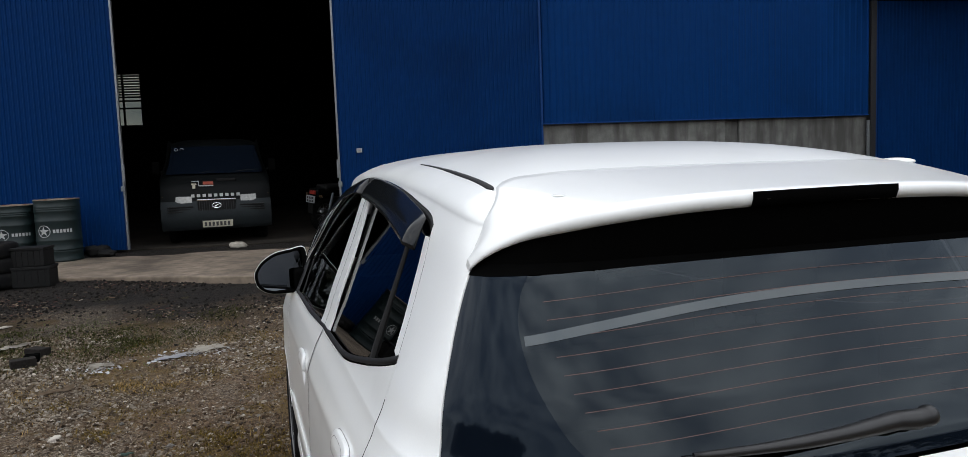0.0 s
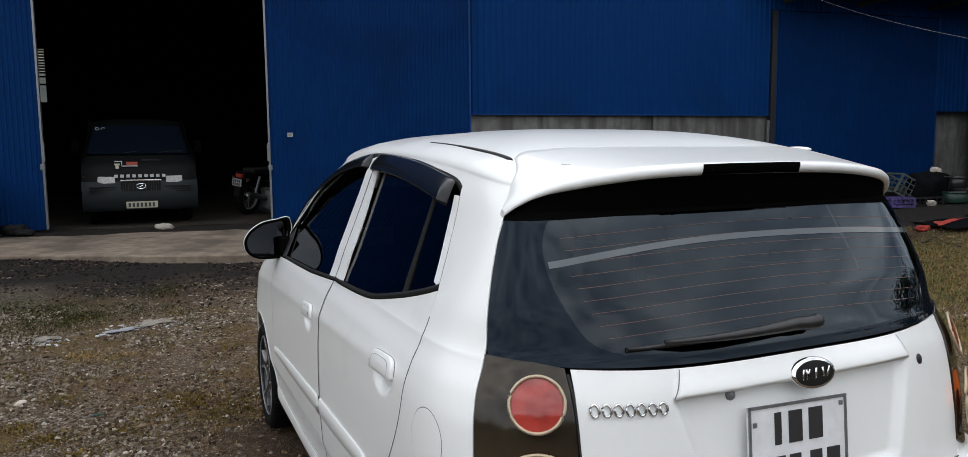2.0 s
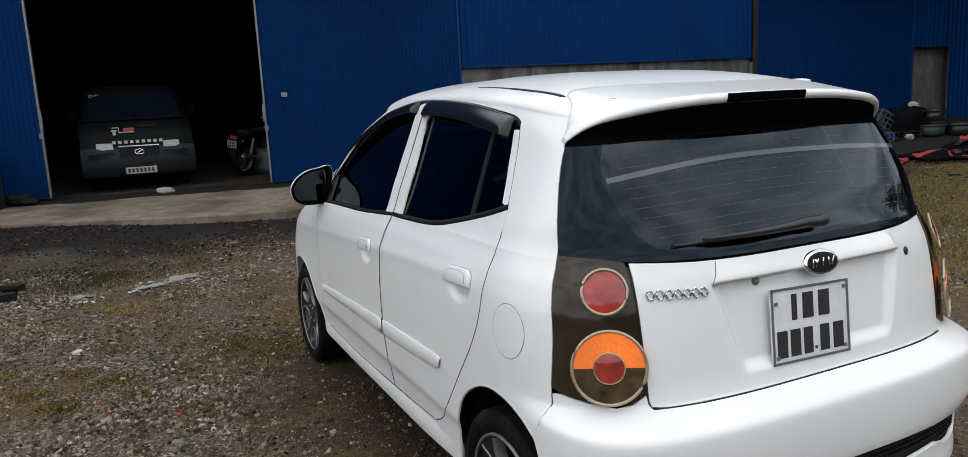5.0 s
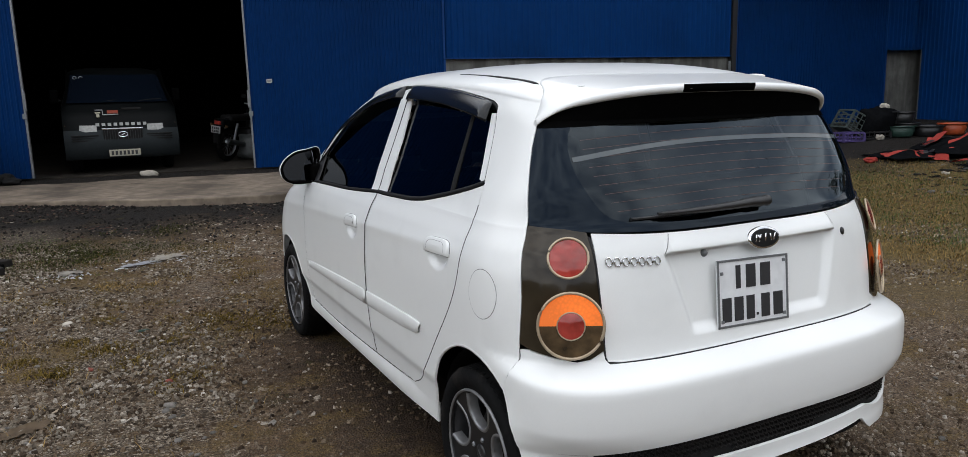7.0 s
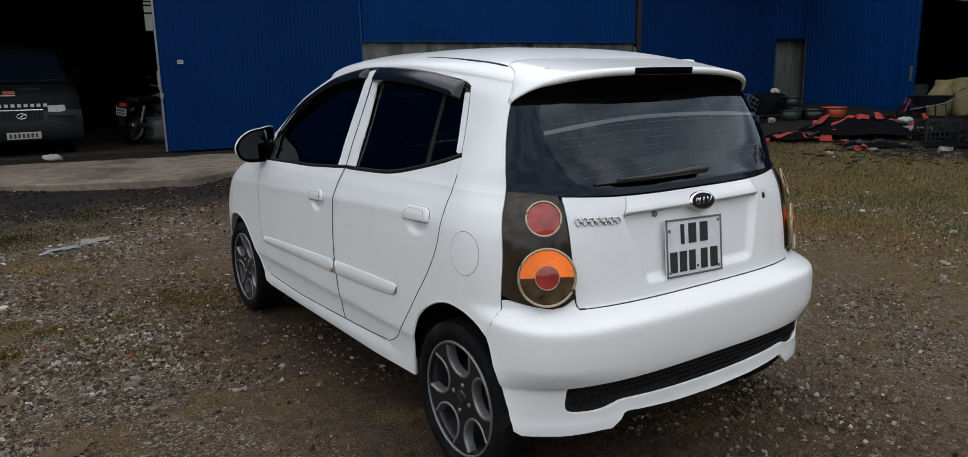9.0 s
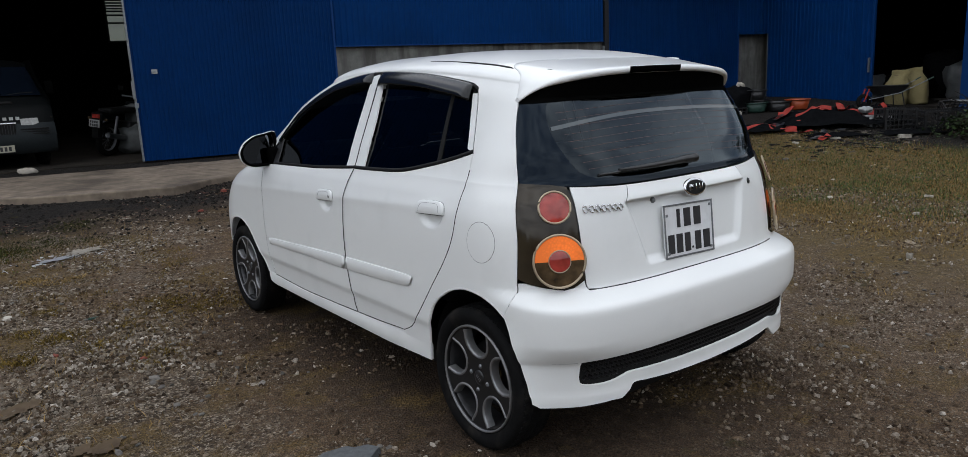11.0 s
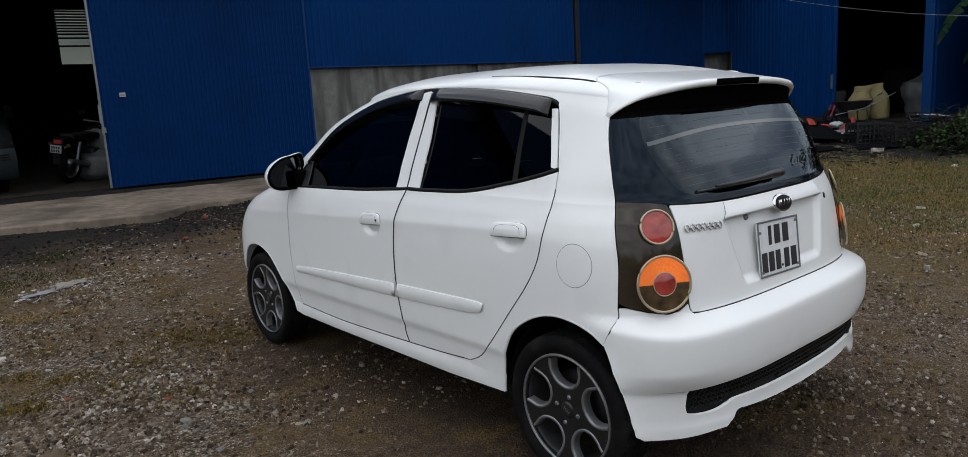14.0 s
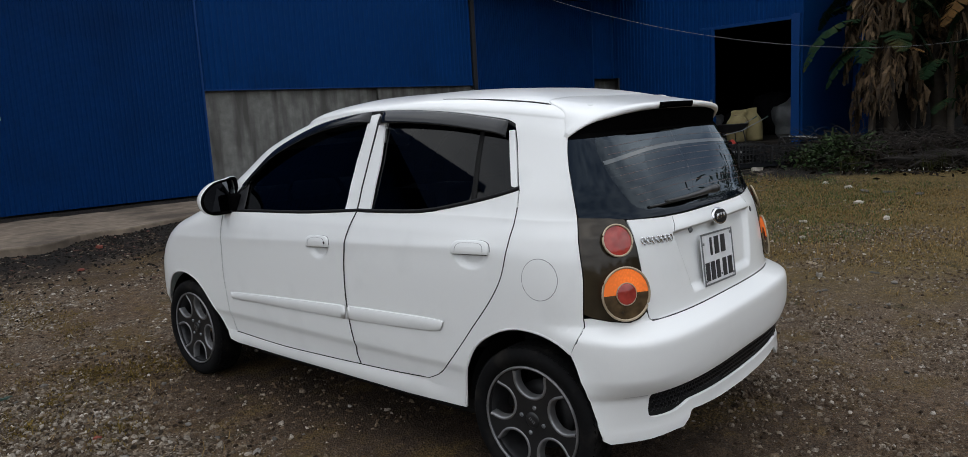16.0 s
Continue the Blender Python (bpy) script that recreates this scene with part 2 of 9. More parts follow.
CARD = material("tan cardboard", (0.15, 0.105, 0.065), 0.9, vary=0.2, grain=15)
BRICK = material("brick red scrap", (0.17, 0.04, 0.025), 0.85, vary=0.2)


def stone_material(name, stops):
    """Crushed stone: each piece has a colour of its own, from brown and nearly black to pale grey."""
    m = material(name, (0.1, 0.1, 0.1), 0.92, spec=0.2)
    n, l = m.node_tree.nodes, m.node_tree.links
    geo, ramp = n.new("ShaderNodeNewGeometry"), n.new("ShaderNodeValToRGB")
    while len(ramp.color_ramp.elements) < len(stops):
        ramp.color_ramp.elements.new(0.5)
    for e, (at, c) in zip(ramp.color_ramp.elements, stops):
        e.position, e.color = at, (*c, 1)
    l.new(geo.outputs["Random Per Island"], ramp.inputs[0])
    dust, mix = n.new("ShaderNodeTexNoise"), n.new("ShaderNodeMixRGB")
    dust.inputs["Scale"].default_value, dust.inputs["Detail"].default_value = 120, 4
    mix.blend_type = "MULTIPLY"
    mix.inputs[0].default_value = 1.0
    shade = n.new("ShaderNodeMapRange")
    shade.inputs[1].default_value, shade.inputs[2].default_value, shade.inputs[3].default_value, shade.inputs[4].default_value = 0.3, 0.7, 0.55, 1.45
    l.new(geo.outputs["Position"], dust.inputs["Vector"])
    l.new(dust.outputs[0], shade.inputs[0])
    l.new(ramp.outputs[0], mix.inputs[1])
    l.new(shade.outputs[0], mix.inputs[2])
    l.new(mix.outputs[0], n["Principled BSDF"].inputs["Base Color"])
    return m


STONE = stone_material("grey crushed stone", [(0.0, (0.024, 0.0175, 0.012)), (0.25, (0.078, 0.056, 0.038)), (0.6, (0.148, 0.121, 0.092)), (0.9, (0.235, 0.205, 0.168)), (1.0, (0.42, 0.38, 0.33))])
PALE_STONE = stone_material("dusty crushed stone", [(0.0, (0.050, 0.033, 0.021)), (0.35, (0.100, 0.071, 0.047)), (0.7, (0.160, 0.126, 0.094)), (0.93, (0.24, 0.205, 0.168)), (1.0, (0.42, 0.38, 0.33))])
BROWN_STONE = stone_material("brown crushed stone", [(0.0, (0.022, 0.0145, 0.009)), (0.35, (0.072, 0.046, 0.027)), (0.7, (0.130, 0.093, 0.060)), (0.93, (0.21, 0.172, 0.130)), (1.0, (0.38, 0.34, 0.29))])
STONE_ONE = material("grey loose stone", (0.115, 0.105, 0.094), 0.9, vary=0.3, grain=90, object_random=0.5)
DRY_GRASS = material("dry grass", (0.190, 0.122, 0.040), 0.9, vary=0.3, island=0.65)
MOSS = material("olive moss", (0.100, 0.068, 0.016), 0.95, vary=0.35, grain=30, island=0.6, spec=0.1)
MOSS_GREEN = material("dark green moss", (0.032, 0.034, 0.009), 0.95, vary=0.35, grain=30, island=0.6, spec=0.1)
GREEN_GRASS = material("green weeds", (0.058, 0.082, 0.018), 0.85, vary=0.3, island=0.5)
TWIG = material("brown twigs", (0.012, 0.0078, 0.0052), 0.9, vary=0.35, island=0.5)
BANANA_GREEN = material("banana leaf", (0.009, 0.026, 0.009), 0.75, vary=0.3, grain=9, spec=0.12, island=0.2, stain=(0.05, 0.042, 0.012), stain_scale=2.5, stain_at=0.66)
BANANA_DRY = material("dry banana leaf", (0.092, 0.060, 0.032), 0.9, vary=0.35, grain=14, island=0.88)
BANANA_YELLOW = material("yellowing banana leaf", (0.13, 0.062, 0.009), 0.75, vary=0.3, grain=6)
BANANA_STEM = material("banana stem", (0.030, 0.022, 0.014), 0.8, vary=0.3, grain=10)
SOIL = material("sooty soil", (0.013, 0.011, 0.0095), 0.95, vary=0.4, grain=60, island=0.6, spec=0.2)
RED_CHIP = material("red brick crumbs", (0.055, 0.021, 0.014), 0.9, vary=0.3, grain=40, island=0.6)
ASH_CHIP = material("ashen flakes", (0.085, 0.070, 0.055), 0.9, vary=0.3, grain=40, island=0.8)
CHIP = material("pale wood chips", (0.17, 0.135, 0.095), 0.9, vary=0.3, grain=40, island=0.6)
LEAF = material("dark leaves", (0.020, 0.036, 0.013), 0.7, vary=0.3, grain=5, island=0.6, spec=0.2)
CABLE = material("grey cable", (0.14, 0.14, 0.15), 0.5)

# ---- building helpers ----
BUILT = {}


def place(ob, m):
    ob.matrix_basis = m
    BUILT[ob] = m
    return ob


def part(name, bm, mat, parent=None, label="", smooth=False, m=None):
    """Links a bmesh as one mesh object, under a thing or part where one is given."""
    if isinstance(bm, bpy.types.Mesh):
        mesh = bm
    else:
        mesh = bpy.data.meshes.new(name)
        bm.to_mesh(mesh)
        bm.free()
        if smooth:
            mesh.polygons.foreach_set("use_smooth", [True] * len(mesh.polygons))
    if mat is not None and not mesh.materials:
        mesh.materials.append(mat)
    ob = new(name, mesh)
    if m is not None:
        ob.matrix_basis = m
    if parent is not None:
        ob.parent = parent
    if label:
        ob["label"] = label
    return ob


def thing(name, m, label, category, group="", kind=""):
    ob = new(name)
    ob.empty_display_size = 0.2
    ob.matrix_basis = m
    return tagged(ob, label, category, group, kind)


def box(bm, lo, hi, bevel=0.0):
    """A box between two corners, its edges rounded by bevel."""
    size = [hi[i] - lo[i] for i in range(3)]
    mid = [(hi[i] + lo[i]) / 2 for i in range(3)]
    made = bmesh.ops.create_cube(bm, size=1.0, matrix=Matrix.Translation(mid) @ Matrix.Diagonal((*size, 1)))
    if bevel:
        edges = list({e for v in made["verts"] for e in v.link_edges})
        bmesh.ops.bevel(bm, geom=edges, offset=bevel, segments=2, affect="EDGES", profile=0.6)
    return bm


def boxed(lo, hi, bevel=0.0):
    return box(bmesh.new(), lo, hi, bevel)


def tube(bm, points, radius, sides=8, closed=False):
    """A round bar along points; radius may be one number or one for each point."""
    pts = [Vector(p) for p in points]
    count = len(pts)
    rings = []
    for i, p in enumerate(pts):
        a = pts[i - 1] if (i or closed) else p
        b = pts[(i + 1) % count] if (i < count - 1 or closed) else p
        t = (b - a).normalized()
        ref = Vector((0, 0, 1)) if abs(t.z) < 0.9 else Vector((1, 0, 0))
        x = t.cross(ref).normalized()
        y = t.cross(x)
        r = radius[i] if isinstance(radius, (list, tuple)) else radius
        rings.append([bm.verts.new(p + r * (math.cos(k * math.tau / sides) * x + math.sin(k * math.tau / sides) * y)) for k in range(sides)])
    for i in range(count if closed else count - 1):
        r0, r1 = rings[i], rings[(i + 1) % count]
        for k in range(sides):
            bm.faces.new((r0[k], r0[(k + 1) % sides], r1[(k + 1) % sides], r1[k]))
    if not closed:
        bm.faces.new(rings[0])
        bm.faces.new(rings[-1][::-1])
    return bm


def lathe(bm, profile, sides=32, m=None):
    """Turns (radius, height) pairs round the z axis."""
    m = m or Matrix()
    rings = [[bm.verts.new(m @ Vector((r * math.cos(k * math.tau / sides), r * math.sin(k * math.tau / sides), z))) for k in range(sides)] for r, z in profile]
    for r0, r1 in zip(rings, rings[1:]):
        for k in range(sides):
            bm.faces.new((r0[k], r0[(k + 1) % sides], r1[(k + 1) % sides], r1[k]))
    return bm


def grid_mesh(rows, closed=False):
    """A bmesh from rows of points."""
    bm = bmesh.new()
    vs = [[bm.verts.new(p) for p in row] for row in rows]
    for r0, r1 in zip(vs, vs[1:]):
        n = len(r0)
        for k in range(n if closed else n - 1):
            bm.faces.new((r0[k], r0[(k + 1) % n], r1[(k + 1) % n], r1[k]))
    return bm


def raw(name, verts, faces, smooth=False):
    mesh = bpy.data.meshes.new(name)
    mesh.from_pydata(verts, [], faces)
    if smooth:
        mesh.polygons.foreach_set("use_smooth", [True] * len(mesh.polygons))
    return mesh


def ease(x):
    x = min(1.0, max(0.0, x))
    return x * x * (3 - 2 * x)


# ---- plan: the shed's long wall runs 9 degrees off the car's square ----
SHED = Matrix.Translation((0, 12, 0)) @ Matrix.Rotation(radians(-9), 4, "Z")
SHED_IN = SHED.inverted()


def ground_height(x, y):
    p = SHED_IN @ Vector((x, y, 0))
    out = -p.y
    rim = 0.29 + 0.36 * ease((p.x - 5) / 10)
    reach = 7.5 + 3 * ease((p.x - 7) / 6)
    return rim * (1 - ease(out / reach)) + (0.012 * noise.noise(Vector((x * 1.3, y * 1.3, 0))) + 0.006 * noise.noise(Vector((x * 5, y * 5, 3)))) * ease(out / 1.5)


def ground_material():
    m = bpy.data.materials.new("gravel and dirt")
    m.use_nodes = True
    n, l = m.node_tree.nodes, m.node_tree.links
    b = n["Principled BSDF"]
    b.inputs["Roughness"].default_value = 0.95
    b.inputs["Specular IOR Level"].default_value = 0.25
    geo = n.new("ShaderNodeNewGeometry")

    def noisy(scale, detail=6, rough=0.6):
        t = n.new("ShaderNodeTexNoise")
        t.inputs["Scale"].default_value, t.inputs["Detail"].default_value, t.inputs["Roughness"].default_value = scale, detail, rough
        l.new(geo.outputs["Position"], t.inputs["Vector"])
        return t.outputs[0]

    def ramp(value, stops):
        r = n.new("ShaderNodeValToRGB")
        while len(r.color_ramp.elements) < len(stops):
            r.color_ramp.elements.new(0.5)
        for e, (at, c) in zip(r.color_ramp.elements, stops):
            e.position, e.color = at, (*c, 1) if len(c) == 3 else c
        l.new(value, r.inputs[0])
        return r.outputs[0]

    def mix(f, a, c):
        x = n.new("ShaderNodeMixRGB")
        l.new(f, x.inputs[0])
        l.new(a, x.inputs[1])
        l.new(c, x.inputs[2])
        return x.outputs[0]

    vor = n.new("ShaderNodeTexVoronoi")
    vor.inputs["Scale"].default_value = 95
    # the cells are bent out of shape, so that no two chips look alike
    bend = n.new("ShaderNodeTexNoise")
    bend.inputs["Scale"].default_value, bend.inputs["Detail"].default_value = 55, 3
    l.new(geo.outputs["Position"], bend.inputs["Vector"])
    push = n.new("ShaderNodeVectorMath")
    push.operation = "MULTIPLY_ADD"
    push.inputs[1].default_value = (0.02, 0.02, 0.02)
    l.new(bend.outputs["Color"], push.inputs[0])
    l.new(geo.outputs["Position"], push.inputs[2])
    l.new(push.outputs[0], vor.inputs["Vector"])
    sep = n.new("ShaderNodeSeparateColor")
    l.new(vor.outputs["Color"], sep.inputs[0])
    gravel = ramp(sep.outputs[0], [(0.0, (0.024, 0.016, 0.010)), (0.5, (0.084, 0.061, 0.041)), (0.8, (0.18, 0.147, 0.112)), (1.0, (0.34, 0.295, 0.24))])
    dirt = ramp(noisy(14), [(0.3, (0.044, 0.026, 0.0145)), (0.55, (0.118, 0.077, 0.045)), (0.75, (0.205, 0.142, 0.090))])
    dry = ramp(noisy(60), [(0.3, (0.040, 0.026, 0.009)), (0.7, (0.165, 0.108, 0.038))])
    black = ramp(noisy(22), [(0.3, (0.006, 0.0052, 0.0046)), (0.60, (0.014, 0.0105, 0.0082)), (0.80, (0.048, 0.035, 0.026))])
    # wheels have worn the track beside and behind the car down to bare earth
    apart = n.new("ShaderNodeSeparateXYZ")
    l.new(geo.outputs["Position"], apart.inputs[0])
    track = n.new("ShaderNodeMapRange")
    track.interpolation_type = "SMOOTHSTEP"
    track.inputs[1].default_value, track.inputs[2].default_value = -1.1, 0.1
    track.inputs[3].default_value, track.inputs[4].default_value = 0.0, 0.14
    l.new(apart.outputs[0], track.inputs[0])
    worn = n.new("ShaderNodeMath")
    worn.operation = "ADD"
    l.new(noisy(0.85), worn.inputs[0])
    l.new(track.outputs[0], worn.inputs[1])
    dirt = mix(ramp(sep.outputs[1], [(0.66, (0, 0, 0)), (0.74, (0.75, 0.75, 0.75))]), dirt, gravel)
    ground = mix(ramp(worn.outputs[0], [(0.46, (0, 0, 0)), (0.60, (1, 1, 1))]), gravel, dirt)
    # brown trodden earth round the car, its colour darkened for the car's shade
    lane = n.new("ShaderNodeMath")
    lane.operation = "MULTIPLY_ADD"
    lane.inputs[1].default_value = 0.9
    l.new(noisy(1.3, 7, 0.65), lane.inputs[0])
    l.new(apart.outputs[0], lane.inputs[2])
    near_side, far_side, both_sides = n.new("ShaderNodeMapRange"), n.new("ShaderNodeMapRange"), n.new("ShaderNodeMath")
    near_side.inputs[1].default_value, near_side.inputs[2].default_value = 0.05, 0.65
    far_side.inputs[1].default_value, far_side.inputs[2].default_value = 2.7, 1.9
    both_sides.operation = "MULTIPLY"
    l.new(lane.outputs[0], near_side.inputs[0])
    l.new(lane.outputs[0], far_side.inputs[0])
    l.new(near_side.outputs[0], both_sides.inputs[0])
    l.new(far_side.outputs[0], both_sides.inputs[1])
    behind = n.new("ShaderNodeMapRange")
    behind.inputs[1].default_value, behind.inputs[2].default_value = 4.6, 3.4
    before = n.new("ShaderNodeMapRange")
    before.inputs[1].default_value, before.inputs[2].default_value, before.inputs[3].default_value = 0.1, 1.0, 0.25
    along, lane_on = n.new("ShaderNodeMath"), n.new("ShaderNodeMath")
    along.operation = lane_on.operation = "MULTIPLY"
    l.new(apart.outputs[1], behind.inputs[0])
    l.new(apart.outputs[1], before.inputs[0])
    l.new(behind.outputs[0], along.inputs[0])
    l.new(before.outputs[0], along.inputs[1])
    l.new(along.outputs[0], lane_on.inputs[0])
    l.new(both_sides.outputs[0], lane_on.inputs[1])
    dimmed = ramp(noisy(17, 8, 0.68), [(0.3, (0.019, 0.0115, 0.007)), (0.55, (0.046, 0.029, 0.0175)), (0.78, (0.110, 0.078, 0.052))])
    ground = mix(lane_on.outputs[0], ground, dimmed)
    # the open yard to the side is drier and dustier
    dusty = n.new("ShaderNodeMapRange")
    dusty.interpolation_type = "SMOOTHSTEP"
    dusty.inputs[1].default_value, dusty.inputs[2].default_value = 1.5, 2.5
    l.new(apart.outputs[0], dusty.inputs[0])
    dust = ramp(noisy(9, 8, 0.65), [(0.3, (0.050, 0.032, 0.019)), (0.5, (0.110, 0.076, 0.049)), (0.72, (0.20, 0.150, 0.106))])
    ground = mix(dusty.outputs[0], ground, mix(ramp(sep.outputs[1], [(0.55, (0, 0, 0)), (0.65, (0.8, 0.8, 0.8))]), dust, gravel))
    ground = mix(ramp(noisy(1.7, 9, 0.68), [(0.50, (0, 0, 0)), (0.60, (0.85, 0.85, 0.85))]), ground, dry)
    grassy = n.new("ShaderNodeMapRange")
    grassy.interpolation_type = "SMOOTHSTEP"
    grassy.inputs[1].default_value, grassy.inputs[2].default_value = 0.95, 1.45
    lie = n.new("ShaderNodeMath")
    lie.operation = "MULTIPLY_ADD"
    lie.inputs[1].default_value = 0.17
    l.new(apart.outputs[0], lie.inputs[0])
    l.new(noisy(0.9, 8, 0.65), lie.inputs[2])
    l.new(lie.outputs[0], grassy.inputs[0])
    turf = ramp(noisy(26, 8, 0.7), [(0.32, (0.030, 0.023, 0.007)), (0.5, (0.108, 0.076, 0.023)), (0.66, (0.215, 0.146, 0.054))])
    ground = mix(grassy.outputs[0], ground, turf)
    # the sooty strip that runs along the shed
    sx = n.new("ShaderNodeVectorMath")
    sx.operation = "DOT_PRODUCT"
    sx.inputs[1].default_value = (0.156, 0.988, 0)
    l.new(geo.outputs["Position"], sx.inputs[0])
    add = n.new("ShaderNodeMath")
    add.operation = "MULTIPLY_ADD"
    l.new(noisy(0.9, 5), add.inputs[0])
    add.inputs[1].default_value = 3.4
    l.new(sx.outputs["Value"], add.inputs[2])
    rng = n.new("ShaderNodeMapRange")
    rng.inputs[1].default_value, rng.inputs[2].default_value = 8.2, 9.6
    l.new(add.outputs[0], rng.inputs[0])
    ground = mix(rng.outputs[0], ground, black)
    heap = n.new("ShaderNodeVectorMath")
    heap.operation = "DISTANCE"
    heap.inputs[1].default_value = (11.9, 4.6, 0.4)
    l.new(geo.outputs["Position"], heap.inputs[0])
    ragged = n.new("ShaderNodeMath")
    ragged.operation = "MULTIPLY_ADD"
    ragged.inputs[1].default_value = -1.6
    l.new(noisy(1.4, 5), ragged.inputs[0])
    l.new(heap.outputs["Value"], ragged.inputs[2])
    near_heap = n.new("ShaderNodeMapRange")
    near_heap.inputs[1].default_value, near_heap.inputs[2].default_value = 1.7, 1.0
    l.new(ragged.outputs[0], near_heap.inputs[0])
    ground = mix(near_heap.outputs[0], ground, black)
    moss = ramp(noisy(45), [(0.3, (0.014, 0.013, 0.004)), (0.7, (0.060, 0.052, 0.014))])
    ground = mix(ramp(noisy(2.6, 8, 0.7), [(0.60, (0, 0, 0)), (0.67, (0.8, 0.8, 0.8))]), ground, moss)
    speck = n.new("ShaderNodeMixRGB")
    speck.blend_type = "MULTIPLY"
    speck.inputs[0].default_value = 1.0
    l.new(ground, speck.inputs[1])
    l.new(ramp(noisy(150, 4, 0.7), [(0.34, (0.32, 0.31, 0.30)), (0.5, (0.95, 0.95, 0.95)), (0.66, (1.85, 1.82, 1.75))]), speck.inputs[2])
    l.new(speck.outputs[0], b.inputs["Base Color"])
    bump = n.new("ShaderNodeBump")
    bump.inputs["Strength"].default_value, bump.inputs["Distance"].default_value = 1.0, 0.012
    h = n.new("ShaderNodeMath")
    h.operation = "ADD"
    l.new(vor.outputs["Distance"], h.inputs[0])
    l.new(noisy(30), h.inputs[1])
    l.new(h.outputs[0], bump.inputs["Height"])
    l.new(bump.outputs[0], b.inputs["Normal"])
    return m


GROUND_MAT = ground_material()


def build_ground():
    xs = [-3000, -600, -150, -60, -30, -16] + [-10 + 0.25 * i for i in range(121)] + [26, 40, 80, 200, 700, 3000]
    ys = [-3000, -600, -150, -60, -30, -14] + [-8 + 0.25 * i for i in range(89)] + [18, 26, 50, 120, 500, 3000]
    verts = [(x, y, ground_height(x, y)) for y in ys for x in xs]
    w = len(xs)
    faces = [(j * w + i, j * w + i + 1, (j + 1) * w + i + 1, (j + 1) * w + i) for j in range(len(ys) - 1) for i in range(w - 1)]
    mesh = raw("ground", verts, faces, True)
    mesh.materials.append(GROUND_MAT)
    tagged(new("ground", mesh), "gravel, brown dirt and dry grass yard", "ground", kind="structure")


build_ground()


# ---- the blue steel shed ----
def sheet_mesh(name, width, lo, hi, pitch=0.105, depth=0.014):
    """A ribbed steel sheet, one metre-wide strip, facing -y."""
    xs, cols = 0.0, []
    n = max(1, round(width / pitch))
    p = width / n
    for i in range(n):
        for f, d in ((0.0, 0.0), (0.55, 0.0), (0.68, -depth), (0.87, -depth)):
            cols.append(((i + f) * p, d))
    cols.append((width, 0.0))
    verts = [(x, y, z) for z in (lo, hi) for x, y in cols] + [(x, y + 0.004, z) for z in (lo, hi) for x, y in cols]
    c = len(cols)
    faces = [(i, i + 1, c + i + 1, c + i) for i in range(c - 1)] + [(2 * c + i + 1, 2 * c + i, 3 * c + i, 3 * c + i + 1) for i in range(c - 1)]
    mesh = raw(name, verts, faces)
    mesh.materials.append(BLUE_SHEET)
    return mesh


def sheet_run(parent, a0, a1, lo, hi, y=0.0, turn=None, name="sheet", piece=1.05, pitch=0.105, mat=None):
    """Sheets side by side from a0 to a1 along the parent's x axis."""
    n = max(1, round((a1 - a0) / piece))
    w = (a1 - a0) / n
    mesh = sheet_mesh(name, w, lo, hi, pitch)
    mesh.materials[0] = mat or BLUE_SHEET
    for i in range(n):
        ob = new(name, mesh)
        ob.parent = parent
        ob.matrix_basis = (turn or Matrix()) @ Matrix.Translation((a0 + i * w, y - 0.003 * (i % 2), 0))


FLOOR_Z = 0.31
EAVES = 7.7
END = -10.7

wall_front = tagged(place(new("wall_front"), SHED), "tall blue ribbed steel front wall of a shed", "wall", kind="structure")
sheet_run(wall_front, END, -1.80, FLOOR_Z + 0.02, EAVES, 0.10)
sheet_run(wall_front, -1.80, 4.72, 4.9, EAVES, 0.10)
sheet_run(wall_front, 4.72, 10.64, 2.055, EAVES, 0.0)
sheet_run(wall_front, 10.64, 14.62, 4.02, EAVES, 0.02)
sheet_run(wall_front, 14.62, 15.40, 2.14, EAVES, 0.02)
part("post", boxed((10.655, -0.05, 0.3), (10.755, 0.07, 4.0), 0.004), DARK_STEEL, wall_front, "dark steel door post")
part("post", boxed((10.60, -0.035, 0.55), (10.65, 0.0, 1.95), 0.004), GREY_STEEL, wall_front)
for lo, hi in (((4.60, 0.06, 0.0), (7.98, 0.26, 2.5)), ((8.24, 0.06, 0.0), (10.66, 0.26, 2.5))):
    part("plinth", boxed(lo, hi, 0.01), CONCRETE_WALL, wall_front, "grey stained concrete plinth")
part("column", boxed((7.98, 0.12, 0.0), (8.24, 0.30, 2.5), 0.01), CONCRETE_WALL, wall_front)
part("plinth", boxed((14.4, 0.22, 0.0), (16.2, 0.42, 2.3), 0.01), CONCRETE_WALL, wall_front, "grey concrete end wall")
part("corner_flashing", boxed((15.34, -0.03, 2.14), (15.46, 0.12, EAVES), 0.004), BLUE_TRIM, wall_front)
part("flashing", boxed((4.72, -0.026, 2.035), (10.64, 0.03, 2.055), 0.003), BLUE_TRIM, wall_front)

